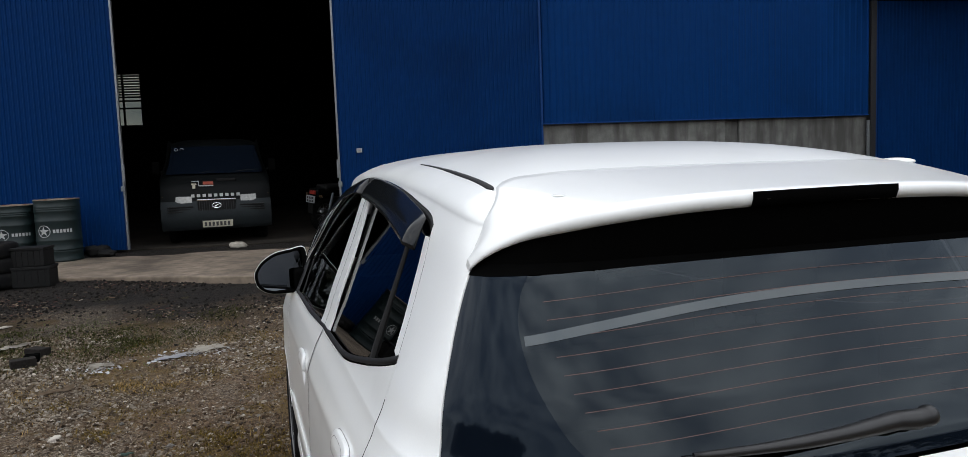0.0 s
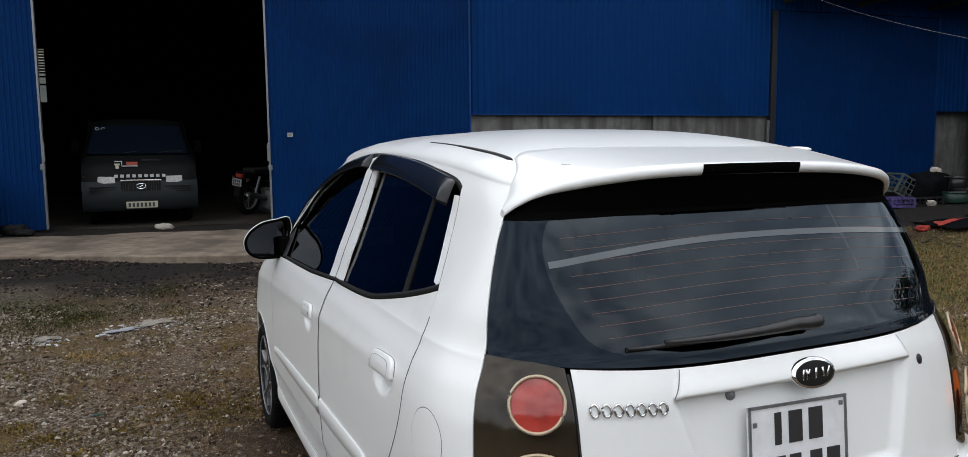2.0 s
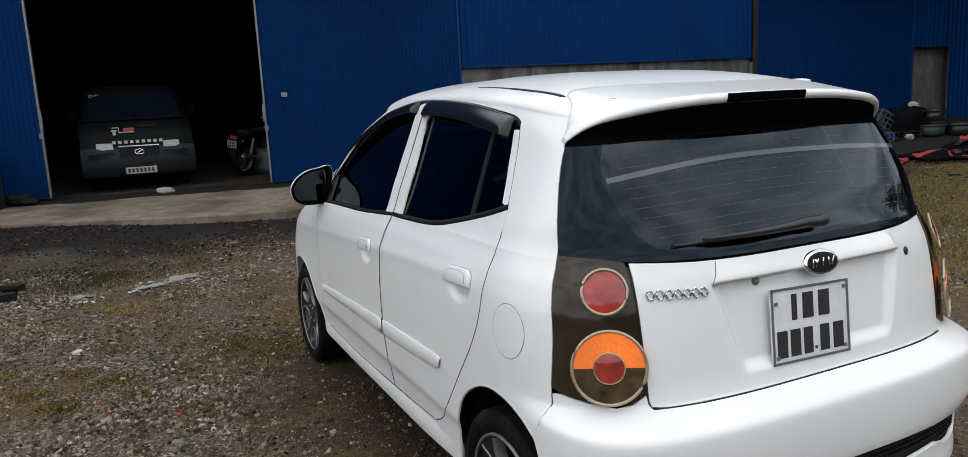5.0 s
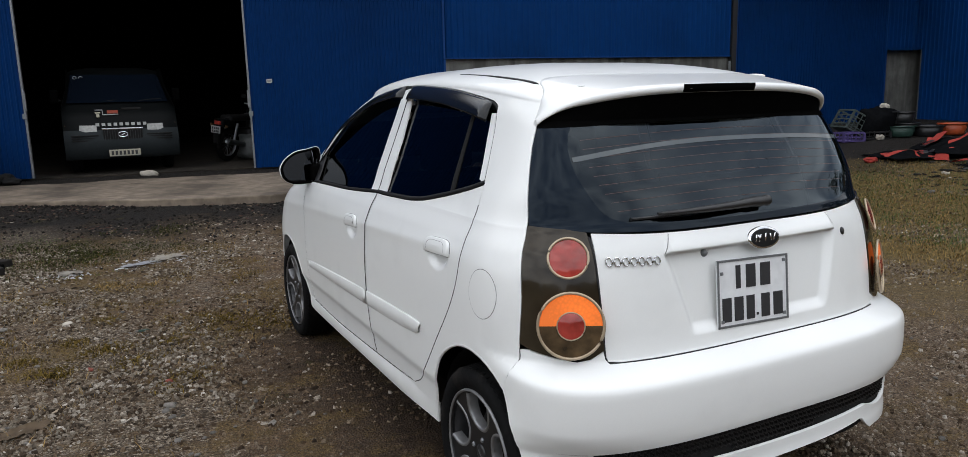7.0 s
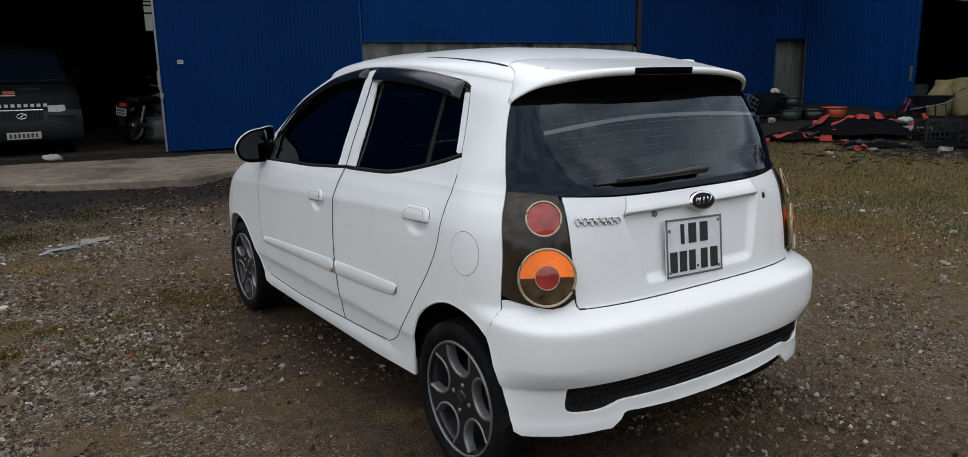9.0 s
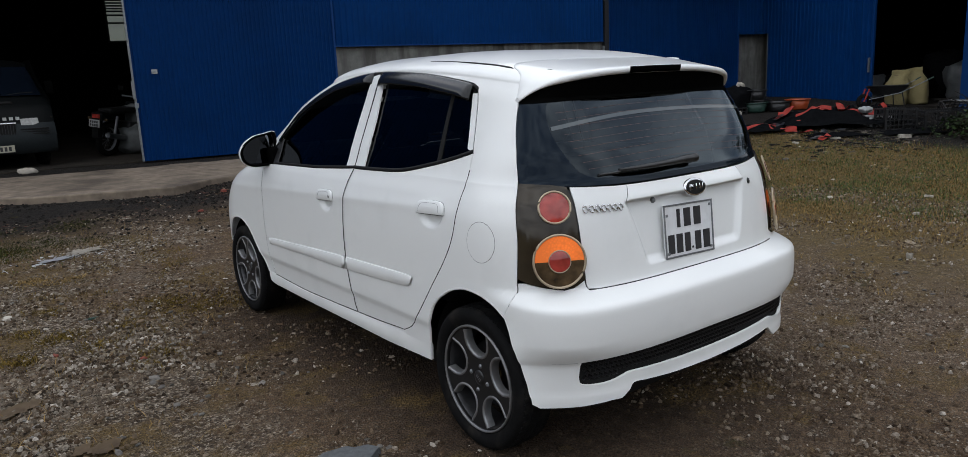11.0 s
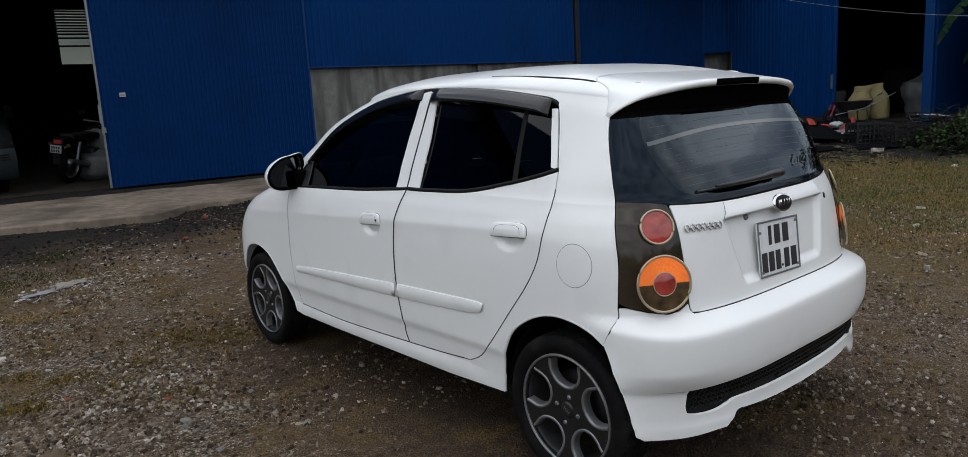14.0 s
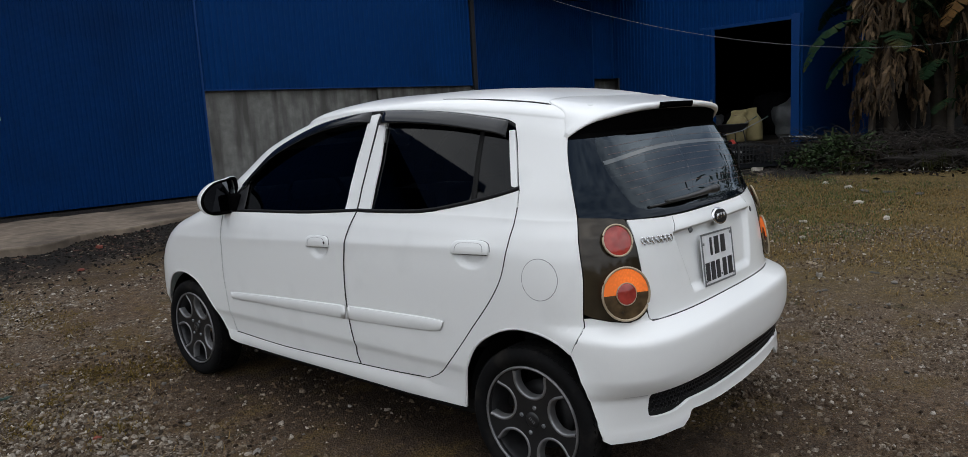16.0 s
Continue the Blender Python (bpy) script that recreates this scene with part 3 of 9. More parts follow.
# sliding doors: one stands left of the opening, one right of it, one further along
def sliding_door(name, a0, a1, lo, hi, y, label, edge):
    d = tagged(place(new(name), SHED), label, "door", kind="structure")
    sheet_run(d, a0 + 0.02, a1 - 0.02, lo, hi, y, pitch=0.07, mat=BLUE_DOOR)
    for x in (a0, a1 - 0.03):
        part("door_edge", boxed((x, y - 0.03, lo), (x + 0.03, y + 0.03, hi), 0.004), GREY_STEEL if x == edge else BLUE_TRIM, d)
    part("door_rail", boxed((a0, y + 0.006, lo - 0.002), (a1, y + 0.03, lo + 0.05)), BLUE_TRIM, d)
    return d


door_1 = sliding_door("door_1", -4.9, -1.70, 0.34, 5.0, -0.08, "blue ribbed steel sliding door, pushed open", -1.73)
part("latch", boxed((-1.72, -0.14, 1.34), (-1.68, -0.10, 1.62), 0.005), GREY_STEEL, door_1, "worn steel latch bar")
part("latch", boxed((-1.75, -0.14, 1.22), (-1.69, -0.11, 1.30), 0.005), GREY_STEEL, door_1)
door_2 = sliding_door("door_2", 1.45, 4.75, 0.325, 5.0, -0.08, "blue ribbed steel sliding door beside the opening", 1.45)
part("latch", boxed((1.43, -0.14, 1.30), (1.47, -0.10, 1.58), 0.005), GREY_STEEL, door_2, "worn steel latch bar")
part("latch", boxed((1.44, -0.15, 1.16), (1.50, -0.11, 1.24), 0.005), GREY_STEEL, door_2)
part("notice", boxed((1.745, -0.118, 1.68), (1.83, -0.106, 1.745)), PALE_PAINT, door_2, "small white paper notice with grey lines")
for k in range(2):
    part("print_bar", boxed((1.755, -0.122, 1.70 + 0.018 * k), (1.815, -0.1185, 1.708 + 0.018 * k)), GREY_STEEL, door_2)
door_3 = sliding_door("door_3", 10.76, 14.62, 0.42, 4.0, 0.0, "closed blue ribbed steel sliding door", None)

# canopy above the closed door
canopy = tagged(place(new("canopy"), SHED), "small ribbed steel canopy over a door", "canopy", kind="structure")
rows = []
for k in range(2):
    row = []
    for i in range(0, 121):
        x = 10.4 + i * 0.055
        row.append((x, -0.02 - 1.15 * k, 4.62 - 0.36 * k + (0.018 if i % 2 else 0.0)))
    rows.append(row)
part("roof_sheet", grid_mesh(rows), ROOF_SHEET, canopy)
part("gutter", boxed((10.28, -1.2, 4.22), (11.15, -1.12, 4.40), 0.01), BLUE_TRIM, canopy, "faded blue gutter end")
for x in (10.9, 12.6, 14.3, 16.0):
    part("bracket", boxed((x, -1.1, 4.14), (x + 0.06, 0.0, 4.22), 0.004), DARK_STEEL, canopy)

# right wing: a wall square to the long one, with an open doorway
WING = SHED @ Matrix.Translation((15.40, 0, 0)) @ Matrix.Rotation(radians(-90), 4, "Z")
wall_wing = tagged(place(new("wall_wing"), WING), "blue ribbed steel wall with an open doorway", "wall", kind="structure")
sheet_run(wall_wing, 0.0, 0.2, 2.14, EAVES, 0.0)
sheet_run(wall_wing, 0.2, 2.62, 0.5, EAVES, 0.0)
part("plinth", boxed((0.02, 0.16, 0.0), (0.3, 0.36, 2.3), 0.01), CONCRETE_WALL, wall_wing, "grey concrete corner pier")
sheet_run(wall_wing, 2.62, 4.86, 3.05, EAVES, 0.0)
sheet_run(wall_wing, 4.86, 5.0, 0.3, EAVES, 0.0)
sheet_run(wall_wing, 5.0, 6.4, 0.3, EAVES, 2.4)
part("return_wall", boxed((4.93, 0.05, 0.3), (4.99, 2.4, EAVES - 0.12), 0.005), BLUE_TRIM, wall_wing, "blue steel corner where the wall steps back")
part("door_leaf", sheet_mesh("door_leaf", 0.36, 0.45, 3.02), None, wall_wing, "blue sliding door edge", m=Matrix.Translation((2.6, -0.06, 0)))
part("jamb", boxed((2.93, -0.09, 0.42), (2.98, -0.02, 3.03), 0.005), BLUE_TRIM, wall_wing)
part("jamb", boxed((4.80, -0.09, 0.36), (4.98, 0.06, 3.1), 0.005), BLUE_TRIM, wall_wing, "blue steel door jamb")
part("lintel", boxed((2.6, -0.05, 3.0), (4.98, 0.04, 3.07), 0.005), BLUE_TRIM, wall_wing)
part("latch", boxed((2.90, -0.12, 1.15), (2.94, -0.08, 1.45), 0.005), GREY_STEEL, wall_wing)

# floors, far walls and roofs that close the sheds
part("apron", boxed((END, -1.2, 0.0), (5.6, 0.2, 0.285), 0.01), CONCRETE_FLOOR, None, m=SHED)
apron = bpy.data.objects["apron"]
tagged(apron, "worn tan concrete apron before the shed door", "pavement", kind="structure")
bm = bmesh.new()
ap = []
rng = random.Random(4)
for i in range(66):
    a = END + i * 0.25
    reach = 2.42 + 0.95 * ease((a + 2.2) / 3.6) - 0.45 * ease((a - 1.5) / 0.8) - 0.9 * ease((a - 2.2) / 2.6) - 0.3 * ease((-a - 2.5) / 2)
    reach += 0.10 * noise.noise(Vector((a * 2.1, 0, 0))) * (0.3 if a < 1.5 else 2.4)
    ap.append((a, -reach))
rows = [[(a, -1.0, 0.284) for a, y in ap], [(a, (y - 1.0) / 2, 0.276) for a, y in ap], [(a, y, 0.262) for a, y in ap], [(a, y - 0.012, 0.25) for a, y in ap], [(a, y - 0.02, 0.05) for a, y in ap]]
part("apron_edge", grid_mesh(rows), CONCRETE_FLOOR, apron, "broken front edge of the slab")
tagged(part("floor_shed", boxed((END - 0.05, 0.2, 0.0), (15.6, 16.3, FLOOR_Z)), DIM_FLOOR, None, m=SHED), "dim concrete shed floor", "floor", kind="structure")
tagged(part("floor_wing", boxed((0.0, 0.02, 0.0), (6.5, 9.0, 0.46)), DIM_FLOOR, None, m=WING), "dim concrete floor of the wing", "floor", kind="structure")
# near-black albedo puts the unlit interior's shade into the walls
DARK_WALL = material("near-black inner wall", (0.006, 0.006, 0.006), 0.95, spec=0.1, vary=0.2, grain=5)
back = tagged(place(new("wall_back"), SHED), "dark rear wall of the shed with windows", "wall", kind="structure")
WINDOWS = ((-6.95, -5.22), (1.76, 3.5))
cuts = [END - 0.1, -6.95, -5.22, 1.76, 3.5, 15.6]
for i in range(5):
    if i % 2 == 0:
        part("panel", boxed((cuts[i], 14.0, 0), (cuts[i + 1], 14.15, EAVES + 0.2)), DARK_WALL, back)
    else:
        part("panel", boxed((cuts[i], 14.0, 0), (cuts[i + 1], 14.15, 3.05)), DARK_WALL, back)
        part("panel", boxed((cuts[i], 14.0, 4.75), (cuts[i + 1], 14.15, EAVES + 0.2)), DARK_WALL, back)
for k, (x0, x1) in enumerate(WINDOWS):
    w = tagged(place(new("window_%d" % (k + 1)), SHED), "steel window with louvres above two panes", "window", kind="structure")
    for x in (x0, (x0 * 0.36 + x1 * 0.64), x1 - 0.06):
        part("mullion", boxed((x, 13.96, 3.05), (x + 0.06, 14.02, 4.75)), DARK_STEEL, w)
    for z in (3.05, 3.62, 3.86):
        part("transom", boxed((x0, 13.955, z), (x1, 14.015, z + 0.05)), DARK_STEEL, w)
    part("pane", boxed((x0, 14.03, 3.05), (x1, 14.036, 4.75)), PANE, w, "dusty beige pane")
    for j in range(9):
        part("louvre", boxed((x0 + 0.03, 13.96, 3.98 + 0.085 * j), (x1 - 0.03, 14.0, 4.03 + 0.085 * j)), DARK_STEEL, w)
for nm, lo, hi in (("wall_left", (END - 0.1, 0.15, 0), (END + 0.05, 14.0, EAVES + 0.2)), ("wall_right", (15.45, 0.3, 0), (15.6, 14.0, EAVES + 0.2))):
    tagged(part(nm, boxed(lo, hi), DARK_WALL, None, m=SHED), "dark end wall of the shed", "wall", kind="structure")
rows = [[(a, y, z) for a, z in ((-6.9, EAVES - 0.1), (END - 0.5, 9.5), (END - 0.5, 9.32), (END, 9.15), (END, EAVES - 0.1))] for y in (-0.45, 14.4)]
gable = grid_mesh(rows, True)
bmesh.ops.holes_fill(gable, edges=[e for e in gable.edges if e.is_boundary])
bmesh.ops.recalc_face_normals(gable, faces=gable.faces)
tagged(part("roof_rise", gable, BLUE_TRIM, None, m=SHED), "raised end of the shed's roof with an overhang", "roof", kind="structure")
tagged(part("roof_shed", boxed((END - 0.1, -0.25, EAVES), (15.7, 14.4, EAVES + 0.12)), ROOF_SHEET, None, m=SHED), "steel shed roof", "roof", kind="structure")
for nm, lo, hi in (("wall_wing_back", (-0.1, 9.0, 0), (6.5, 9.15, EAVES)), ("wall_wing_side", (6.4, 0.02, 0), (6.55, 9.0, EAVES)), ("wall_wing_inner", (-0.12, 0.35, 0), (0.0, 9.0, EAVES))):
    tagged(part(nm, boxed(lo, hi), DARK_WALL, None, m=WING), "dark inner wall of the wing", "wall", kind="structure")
tagged(part("roof_wing", boxed((-0.1, -0.15, EAVES - 0.1), (6.6, 9.2, EAVES)), ROOF_SHEET, None, m=WING), "steel roof of the wing", "roof", kind="structure")


# ---- the white hatchback: one smooth body, described level by level ----
XC = 0.912
BELT = 1.0


def curve_table(pts, lo, hi, n=600):
    """Monotone cubic through (x, value) pairs, tabulated."""
    d = [(b[1] - a[1]) / (b[0] - a[0]) for a, b in zip(pts, pts[1:])]
    m = [d[0]] + [0 if p * q <= 0 else 2 * p * q / (p + q) for p, q in zip(d, d[1:])] + [d[-1]]
    out = []
    for k in range(n + 1):
        x = lo + (hi - lo) * k / n
        if x <= pts[0][0]:
            out.append(pts[0][1])
            continue
        if x >= pts[-1][0]:
            out.append(pts[-1][1])
            continue
        i = max(j for j in range(len(d)) if pts[j][0] <= x)
        h = pts[i + 1][0] - pts[i][0]
        t = (x - pts[i][0]) / h
        out.append((2 * t**3 - 3 * t * t + 1) * pts[i][1] + (t**3 - 2 * t * t + t) * h * m[i] + (3 * t * t - 2 * t**3) * pts[i + 1][1] + (t**3 - t * t) * h * m[i + 1])

    def read(x):
        f = (x - lo) / (hi - lo) * n
        f = min(n - 1e-6, max(0.0, f))
        k = int(f)
        return out[k] + (out[k + 1] - out[k]) * (f - k)

    return read


roof_line = curve_table([(0.9, 1.36), (1.05, 1.388), (1.2, 1.413), (1.35, 1.433), (1.5, 1.450), (1.7, 1.467), (1.9, 1.477), (2.2, 1.477), (2.4, 1.464), (2.6, 1.440), (2.8, 1.426), (3.0, 1.408)], 0.5, 4.5)
# a level is the height up to the belt, and 1 + the share of the way from belt to roof above it
wide = curve_table([(0.18, 0.735), (0.25, 0.752), (0.32, 0.756), (0.39, 0.763), (0.43, 0.773), (0.6, 0.776), (0.75, 0.775), (0.86, 0.768), (0.93, 0.752), (1.0, 0.724), (1.2, 0.688), (1.4, 0.650), (1.6, 0.615), (1.75, 0.590), (1.85, 0.568)], 0.1, 2.0)
tail = curve_table([(0.18, 0.70), (0.25, 0.680), (0.275, 0.680), (0.305, 0.684), (0.335, 0.684), (0.395, 0.682), (0.415, 0.672), (0.445, 0.665), (0.52, 0.661), (0.572, 0.6625), (0.591, 0.6655), (0.602, 0.671), (0.611, 0.682), (0.627, 0.708), (0.65, 0.743), (0.75, 0.757), (0.86, 0.775), (0.93, 0.79), (1.0, 0.815), (1.3, 0.88), (1.6, 0.95), (1.85, 1.02)], 0.1, 2.0)
nose = curve_table([(0.18, 4.05), (0.3, 4.15), (0.45, 4.19), (0.6, 4.18), (0.7, 4.14), (0.78, 4.06), (0.85, 3.93), (0.9, 3.78), (0.95, 3.62), (1.0, 3.5), (1.15, 3.38), (1.35, 3.26), (1.6, 3.11), (1.78, 2.89), (1.85, 2.77)], 0.1, 2.0)
nose_depth = curve_table([(0.1, 0.60), (0.7, 0.62), (0.9, 0.52), (1.0, 0.4), (1.85, 0.35)], 0.1, 2.0)
YM, LR, NR, NF = 1.9, 0.47, 3.4, 2.7


def level(y, z):
    return z if z <= BELT else BELT + (z - BELT) / (roof_line(y) - BELT)


def height(q, y):
    arch = 0.036 * (1 - 0.75 * ease((y - 1.2) / 0.8)) * ((q - 1.85) / 0.15) ** 2 if q > 1.85 else 0.0
    return q if q <= BELT else BELT + (q - BELT) * (roof_line(y) - BELT) + arch


def corner(q):
    """How tightly the tail's corners are drawn: soft below the belt, tight at the roof."""
    return NR + 4.6 * min(1.0, max(0.0, (q - 1.0) / 0.7)) ** 1.2


def crown(q):
    return 1.0 if q <= 1.85 else max(0.0, 1 - ((q - 1.85) / 0.15) ** 2.4) ** (1 / 2.4)


def ends(q):
    s = crown(q)
    return YM - (YM - tail(q)) * s, YM + (nose(q) - YM) * s, wide(q) * s, s


def half_width(y, q):
    r, f, w, s = ends(q)
    lr, lf = LR * s + 1e-9, nose_depth(q) * s + 1e-9
    if y < r + lr:
        n = corner(q)
        return w * max(0.0, 1 - min(1, (r + lr - y) / lr) ** n) ** (1 / n)
    if y > f - lf:
        return w * max(0.0, 1 - min(1, (y - f + lf) / lf) ** NF) ** (1 / NF)
    return w


def arch_flare(y, z):
    """The outward sweep of the tail's corner towards the rear wheel's arch."""
    edge = 0.868 + 0.332 * max(0.0, z - 0.262)
    return 0.030 * ease((0.55 - z) / 0.24) * math.exp(-abs(y - edge) / 0.05) if z < 0.55 and y < 1.3 else 0.0


def on_side(sign):
    """The body's flank: (distance along the car, level) to a place."""
    def at(y, q):
        z = height(q, y)
        # soft shoulder line through the door handles
        d = z - 0.853 - 0.042 * (2.3 - y)
        line = 0.0045 * math.exp((0.010 - math.hypot(d, 0.010)) / 0.022) * ease((y - 1.12) / 0.3) * ease((3.8 - y) / 0.3) if abs(d) < 0.15 else 0.0
        return Vector((XC + sign * (half_width(y, q) + line + arch_flare(y, z)), y, z))

    return at


def on_pane(sign):
    """The evenly curved plane of the side windows: (distance along the car, height) to a place."""
    def at(y, z):
        q = (z - 1.0) / 0.462
        return Vector((XC + sign * (0.724 - 0.190 * q + 0.0125 * q * q), y, z))

    return at


def rear_depth(u, z):
    y = 0.9
    for _ in range(5):
        q = level(y, z)
        r, f, w, s = ends(q)
        n = corner(q)
        y = r + LR * s * (1 - max(0.0, 1 - min(1, abs(u) / max(w, 1e-6)) ** n) ** (1 / n))
    return y


def on_rear(u, z):
    return Vector((XC + u, rear_depth(u, z), z))


def on_wrap(c, z):
    """Round the tail: c in degrees, 0 at the middle, 90 where the flank runs straight."""
    r, f, w, s = ends(z)
    a = radians(min(90.0, abs(c)))
    u = w * math.sin(a) ** (2 / NR)
    y = r + LR * (1 - max(0.0, math.cos(a)) ** (2 / NR)) + max(0.0, abs(c) - 90) * 0.01
    # the bumper's corner stands out below the lamps
    full = 0.024 * ease((z - 0.40) / 0.08) * ease((0.655 - z) / 0.05) * math.exp(-(((abs(c) - 50) / 24) ** 2)) * ease((88 - abs(c)) / 14)
    u += full * math.sin(a) + arch_flare(y, z)
    return Vector((XC + math.copysign(u, c), y - full * math.cos(a), z))


def wrap_of_u(u, z):
    w = ends(z)[2]
    return math.copysign(math.degrees(math.asin(min(1, abs(u) / w) ** (NR / 2))), u)


def wrap_of_y(y, z):
    r = ends(z)[0]
    if y > r + LR:
        return 90 + (y - r - LR) * 100
    return math.degrees(math.acos(max(0.0, 1 - (y - r) / LR) ** (NR / 2)))


def on_tail(c, z):
    """Round the tail at any height: c in degrees, 0 at the middle, 90 at the flank."""
    a = radians(min(90.0, abs(c)))
    y = 0.95
    for _ in range(8):
        q = level(y, z)
        r, f, w, s = ends(q)
        n = corner(q)
        y = r + LR * s * (1 - max(0.0, math.cos(a)) ** (2 / n))
    return Vector((XC + math.copysign(w * math.sin(a) ** (2 / n), c), y, z))


def tail_turn(z, u=None, y=None):
    """The turn round the tail at which a width or a depth is reached."""
    lo, hi = 0.0, 90.0
    for _ in range(26):
        c = (lo + hi) / 2
        p = on_tail(c, z)
        short = (p.x - XC < abs(u)) if y is None else (p.y < y)
        lo, hi = (c, hi) if short else (lo, c)
    return lo if u is None else math.copysign(lo, u)


def normal_at(fn, p, q, e=0.004):
    n = (fn(p + e, q) - fn(p - e, q)).cross(fn(p, q + e) - fn(p, q - e))
    if n.length < 1e-12:
        return Vector((0, 0, 1))
    n.normalize()
    at = fn(p, q)
    out = at - Vector((XC, min(3.2, max(1.5, at.y)), min(1.0, max(0.6, at.z))))
    return n if n.dot(out) > 0 else -n


def spline(pts, n=6):
    """Smooth points through pts."""
    out = []
    for i in range(len(pts) - 1):
        p0, p1, p2, p3 = pts[max(0, i - 1)], pts[i], pts[i + 1], pts[min(len(pts) - 1, i + 2)]
        for k in range(n):
            t = k / n
            out.append(tuple(0.5 * (2 * b + (c - a) * t + (2 * a - 5 * b + 4 * c - d) * t * t + (3 * b - a - 3 * c + d) * t**3) for a, b, c, d in zip(p0, p1, p2, p3)))
    out.append(pts[-1])
    return out


def levels(pts):
    return [(y, level(y, z)) for y, z in pts]


def patch(name, outline, fn, off=0.0, step=(0.035, 0.03), skirt=0.006, aspect=1.0):
    """A panel that lies on the body within an outline, with its edges turned in."""
    pts = [outline[0]]
    for p in outline[1:]:
        if abs(p[0] - pts[-1][0]) + abs(p[1] - pts[-1][1]) > 1e-5:
            pts.append(p)
    if abs(pts[0][0] - pts[-1][0]) + abs(pts[0][1] - pts[-1][1]) < 1e-5:
        pts.pop()
    bm = bmesh.new()
    bm.faces.new([bm.verts.new((p[0], p[1], 0)) for p in pts])
    bmesh.ops.triangulate(bm, faces=bm.faces[:])
    for axis in (0, 1):
        lo, hi = min(p[axis] for p in pts), max(p[axis] for p in pts)
        k = math.floor(lo / step[axis]) + 1
        while k * step[axis] < hi - 1e-6:
            co, no = [0, 0, 0], [0, 0, 0]
            co[axis], no[axis] = k * step[axis], 1
            bmesh.ops.bisect_plane(bm, geom=bm.verts[:] + bm.edges[:] + bm.faces[:], plane_co=co, plane_no=no, dist=1e-5)
            k += 1
    bmesh.ops.triangulate(bm, faces=[f for f in bm.faces if len(f.verts) > 4])
    bm.verts.index_update()
    verts, normals = [], []
    for v in bm.verts:
        n = normal_at(fn, v.co.x, v.co.y)
        verts.append(fn(v.co.x, v.co.y) + n * off)
        normals.append(n)
    faces = []
    for f in bm.faces:
        ids = [v.index for v in f.verts]
        a, b, c = verts[ids[0]], verts[ids[1]], verts[ids[2]]
        if (b - a).cross(c - b).dot(normals[ids[1]]) < 0:
            ids.reverse()
        faces.append(ids)
    if skirt:
        use = {}
        for f in faces:
            for i, j in zip(f, f[1:] + f[:1]):
                use[(i, j)] = 1
        rim = [(i, j) for i, j in use if (j, i) not in use]
        for i, j in rim:
            t = (verts[j] - verts[i])
            if t.length < 1e-7:
                continue
            side = t.cross(normals[i]).normalized()
            k = len(verts)
            verts += [verts[i].copy(), verts[j].copy(), verts[j] - normals[j] * skirt, verts[i] - normals[i] * skirt]
            normals += [(normals[i] + side).normalized(), (normals[j] + side).normalized(), side, side]
            faces.append([k + 1, k, k + 3, k + 2])
    bm.free()
    mesh = raw(name, [tuple(v) for v in verts], faces, True)
    mesh.normals_split_custom_set_from_vertices([tuple(n) for n in normals])
    return mesh


def ribbon(name, path, fn, width, off=0.001, thick=0.0):
    """A narrow strip along a line on the body."""
    top, norm = [], []
    for p, q in path:
        n = normal_at(fn, p, q)
        top.append(fn(p, q) + n * off)
        norm.append(n)
    rows = [[], []] if not thick else [[], [], [], []]
    for i, at in enumerate(top):
        t = (top[min(i + 1, len(top) - 1)] - top[max(i - 1, 0)]).normalized()
        wd = width(i / (len(top) - 1)) if callable(width) else width
        s = t.cross(norm[i]).normalized() * (wd / 2)
        if thick:
            rows[0].append(at - s - norm[i] * thick)
            rows[1].append(at - s * 0.8)
            rows[2].append(at + s * 0.8)
            rows[3].append(at + s - norm[i] * thick)
        else:
            rows[0].append(at - s)
            rows[1].append(at + s)
    return grid_mesh(rows)


CAR = Matrix.Translation((XC, 2.32, 0))
CAR_IN = CAR.inverted()
car = thing("hatchback", CAR, "small white five-door hatchback parked on gravel, indicators lit", "car")


def car_part(name, bm, mat, label="", parent=None, smooth=True):
    """A part in world measures, hung under the car or one of its parts."""
    ob = part(name, bm, mat, parent or car, label, smooth)
    if parent is None:
        ob.matrix_parent_inverse = CAR_IN
    return ob


# outlines on the flank, as (distance along the car, height)
B_SEAM = spline([(2.072, 0.992), (2.108, 0.892), (2.125, 0.795), (2.132, 0.69), (2.130, 0.597), (2.120, 0.51), (2.102, 0.41), (2.104, 0.365), (2.088, 0.32)])
C_SEAM = spline([(1.222, 1.098), (1.214, 1.01), (1.220, 0.946), (1.231, 0.88), (1.255, 0.79), (1.310, 0.70), (1.400, 0.59), (1.470, 0.505), (1.540, 0.425), (1.600, 0.37), (1.665, 0.338)])
A_SEAM = spline([(3.118, 0.955), (3.120, 0.85), (3.122, 0.77), (3.130, 0.64), (3.122, 0.54), (3.110, 0.44), (3.088, 0.325)])
FRONT_SILL = spline([(3.088, 0.318), (2.7, 0.305), (2.365, 0.31), (2.088, 0.318)])
REAR_SILL = spline([(2.088, 0.318), (1.86, 0.326), (1.665, 0.338)])
FRONT_BELT = spline([(3.09, 0.952), (2.93, 0.957), (2.54, 0.966), (2.4, 0.971), (2.072, 0.991)])
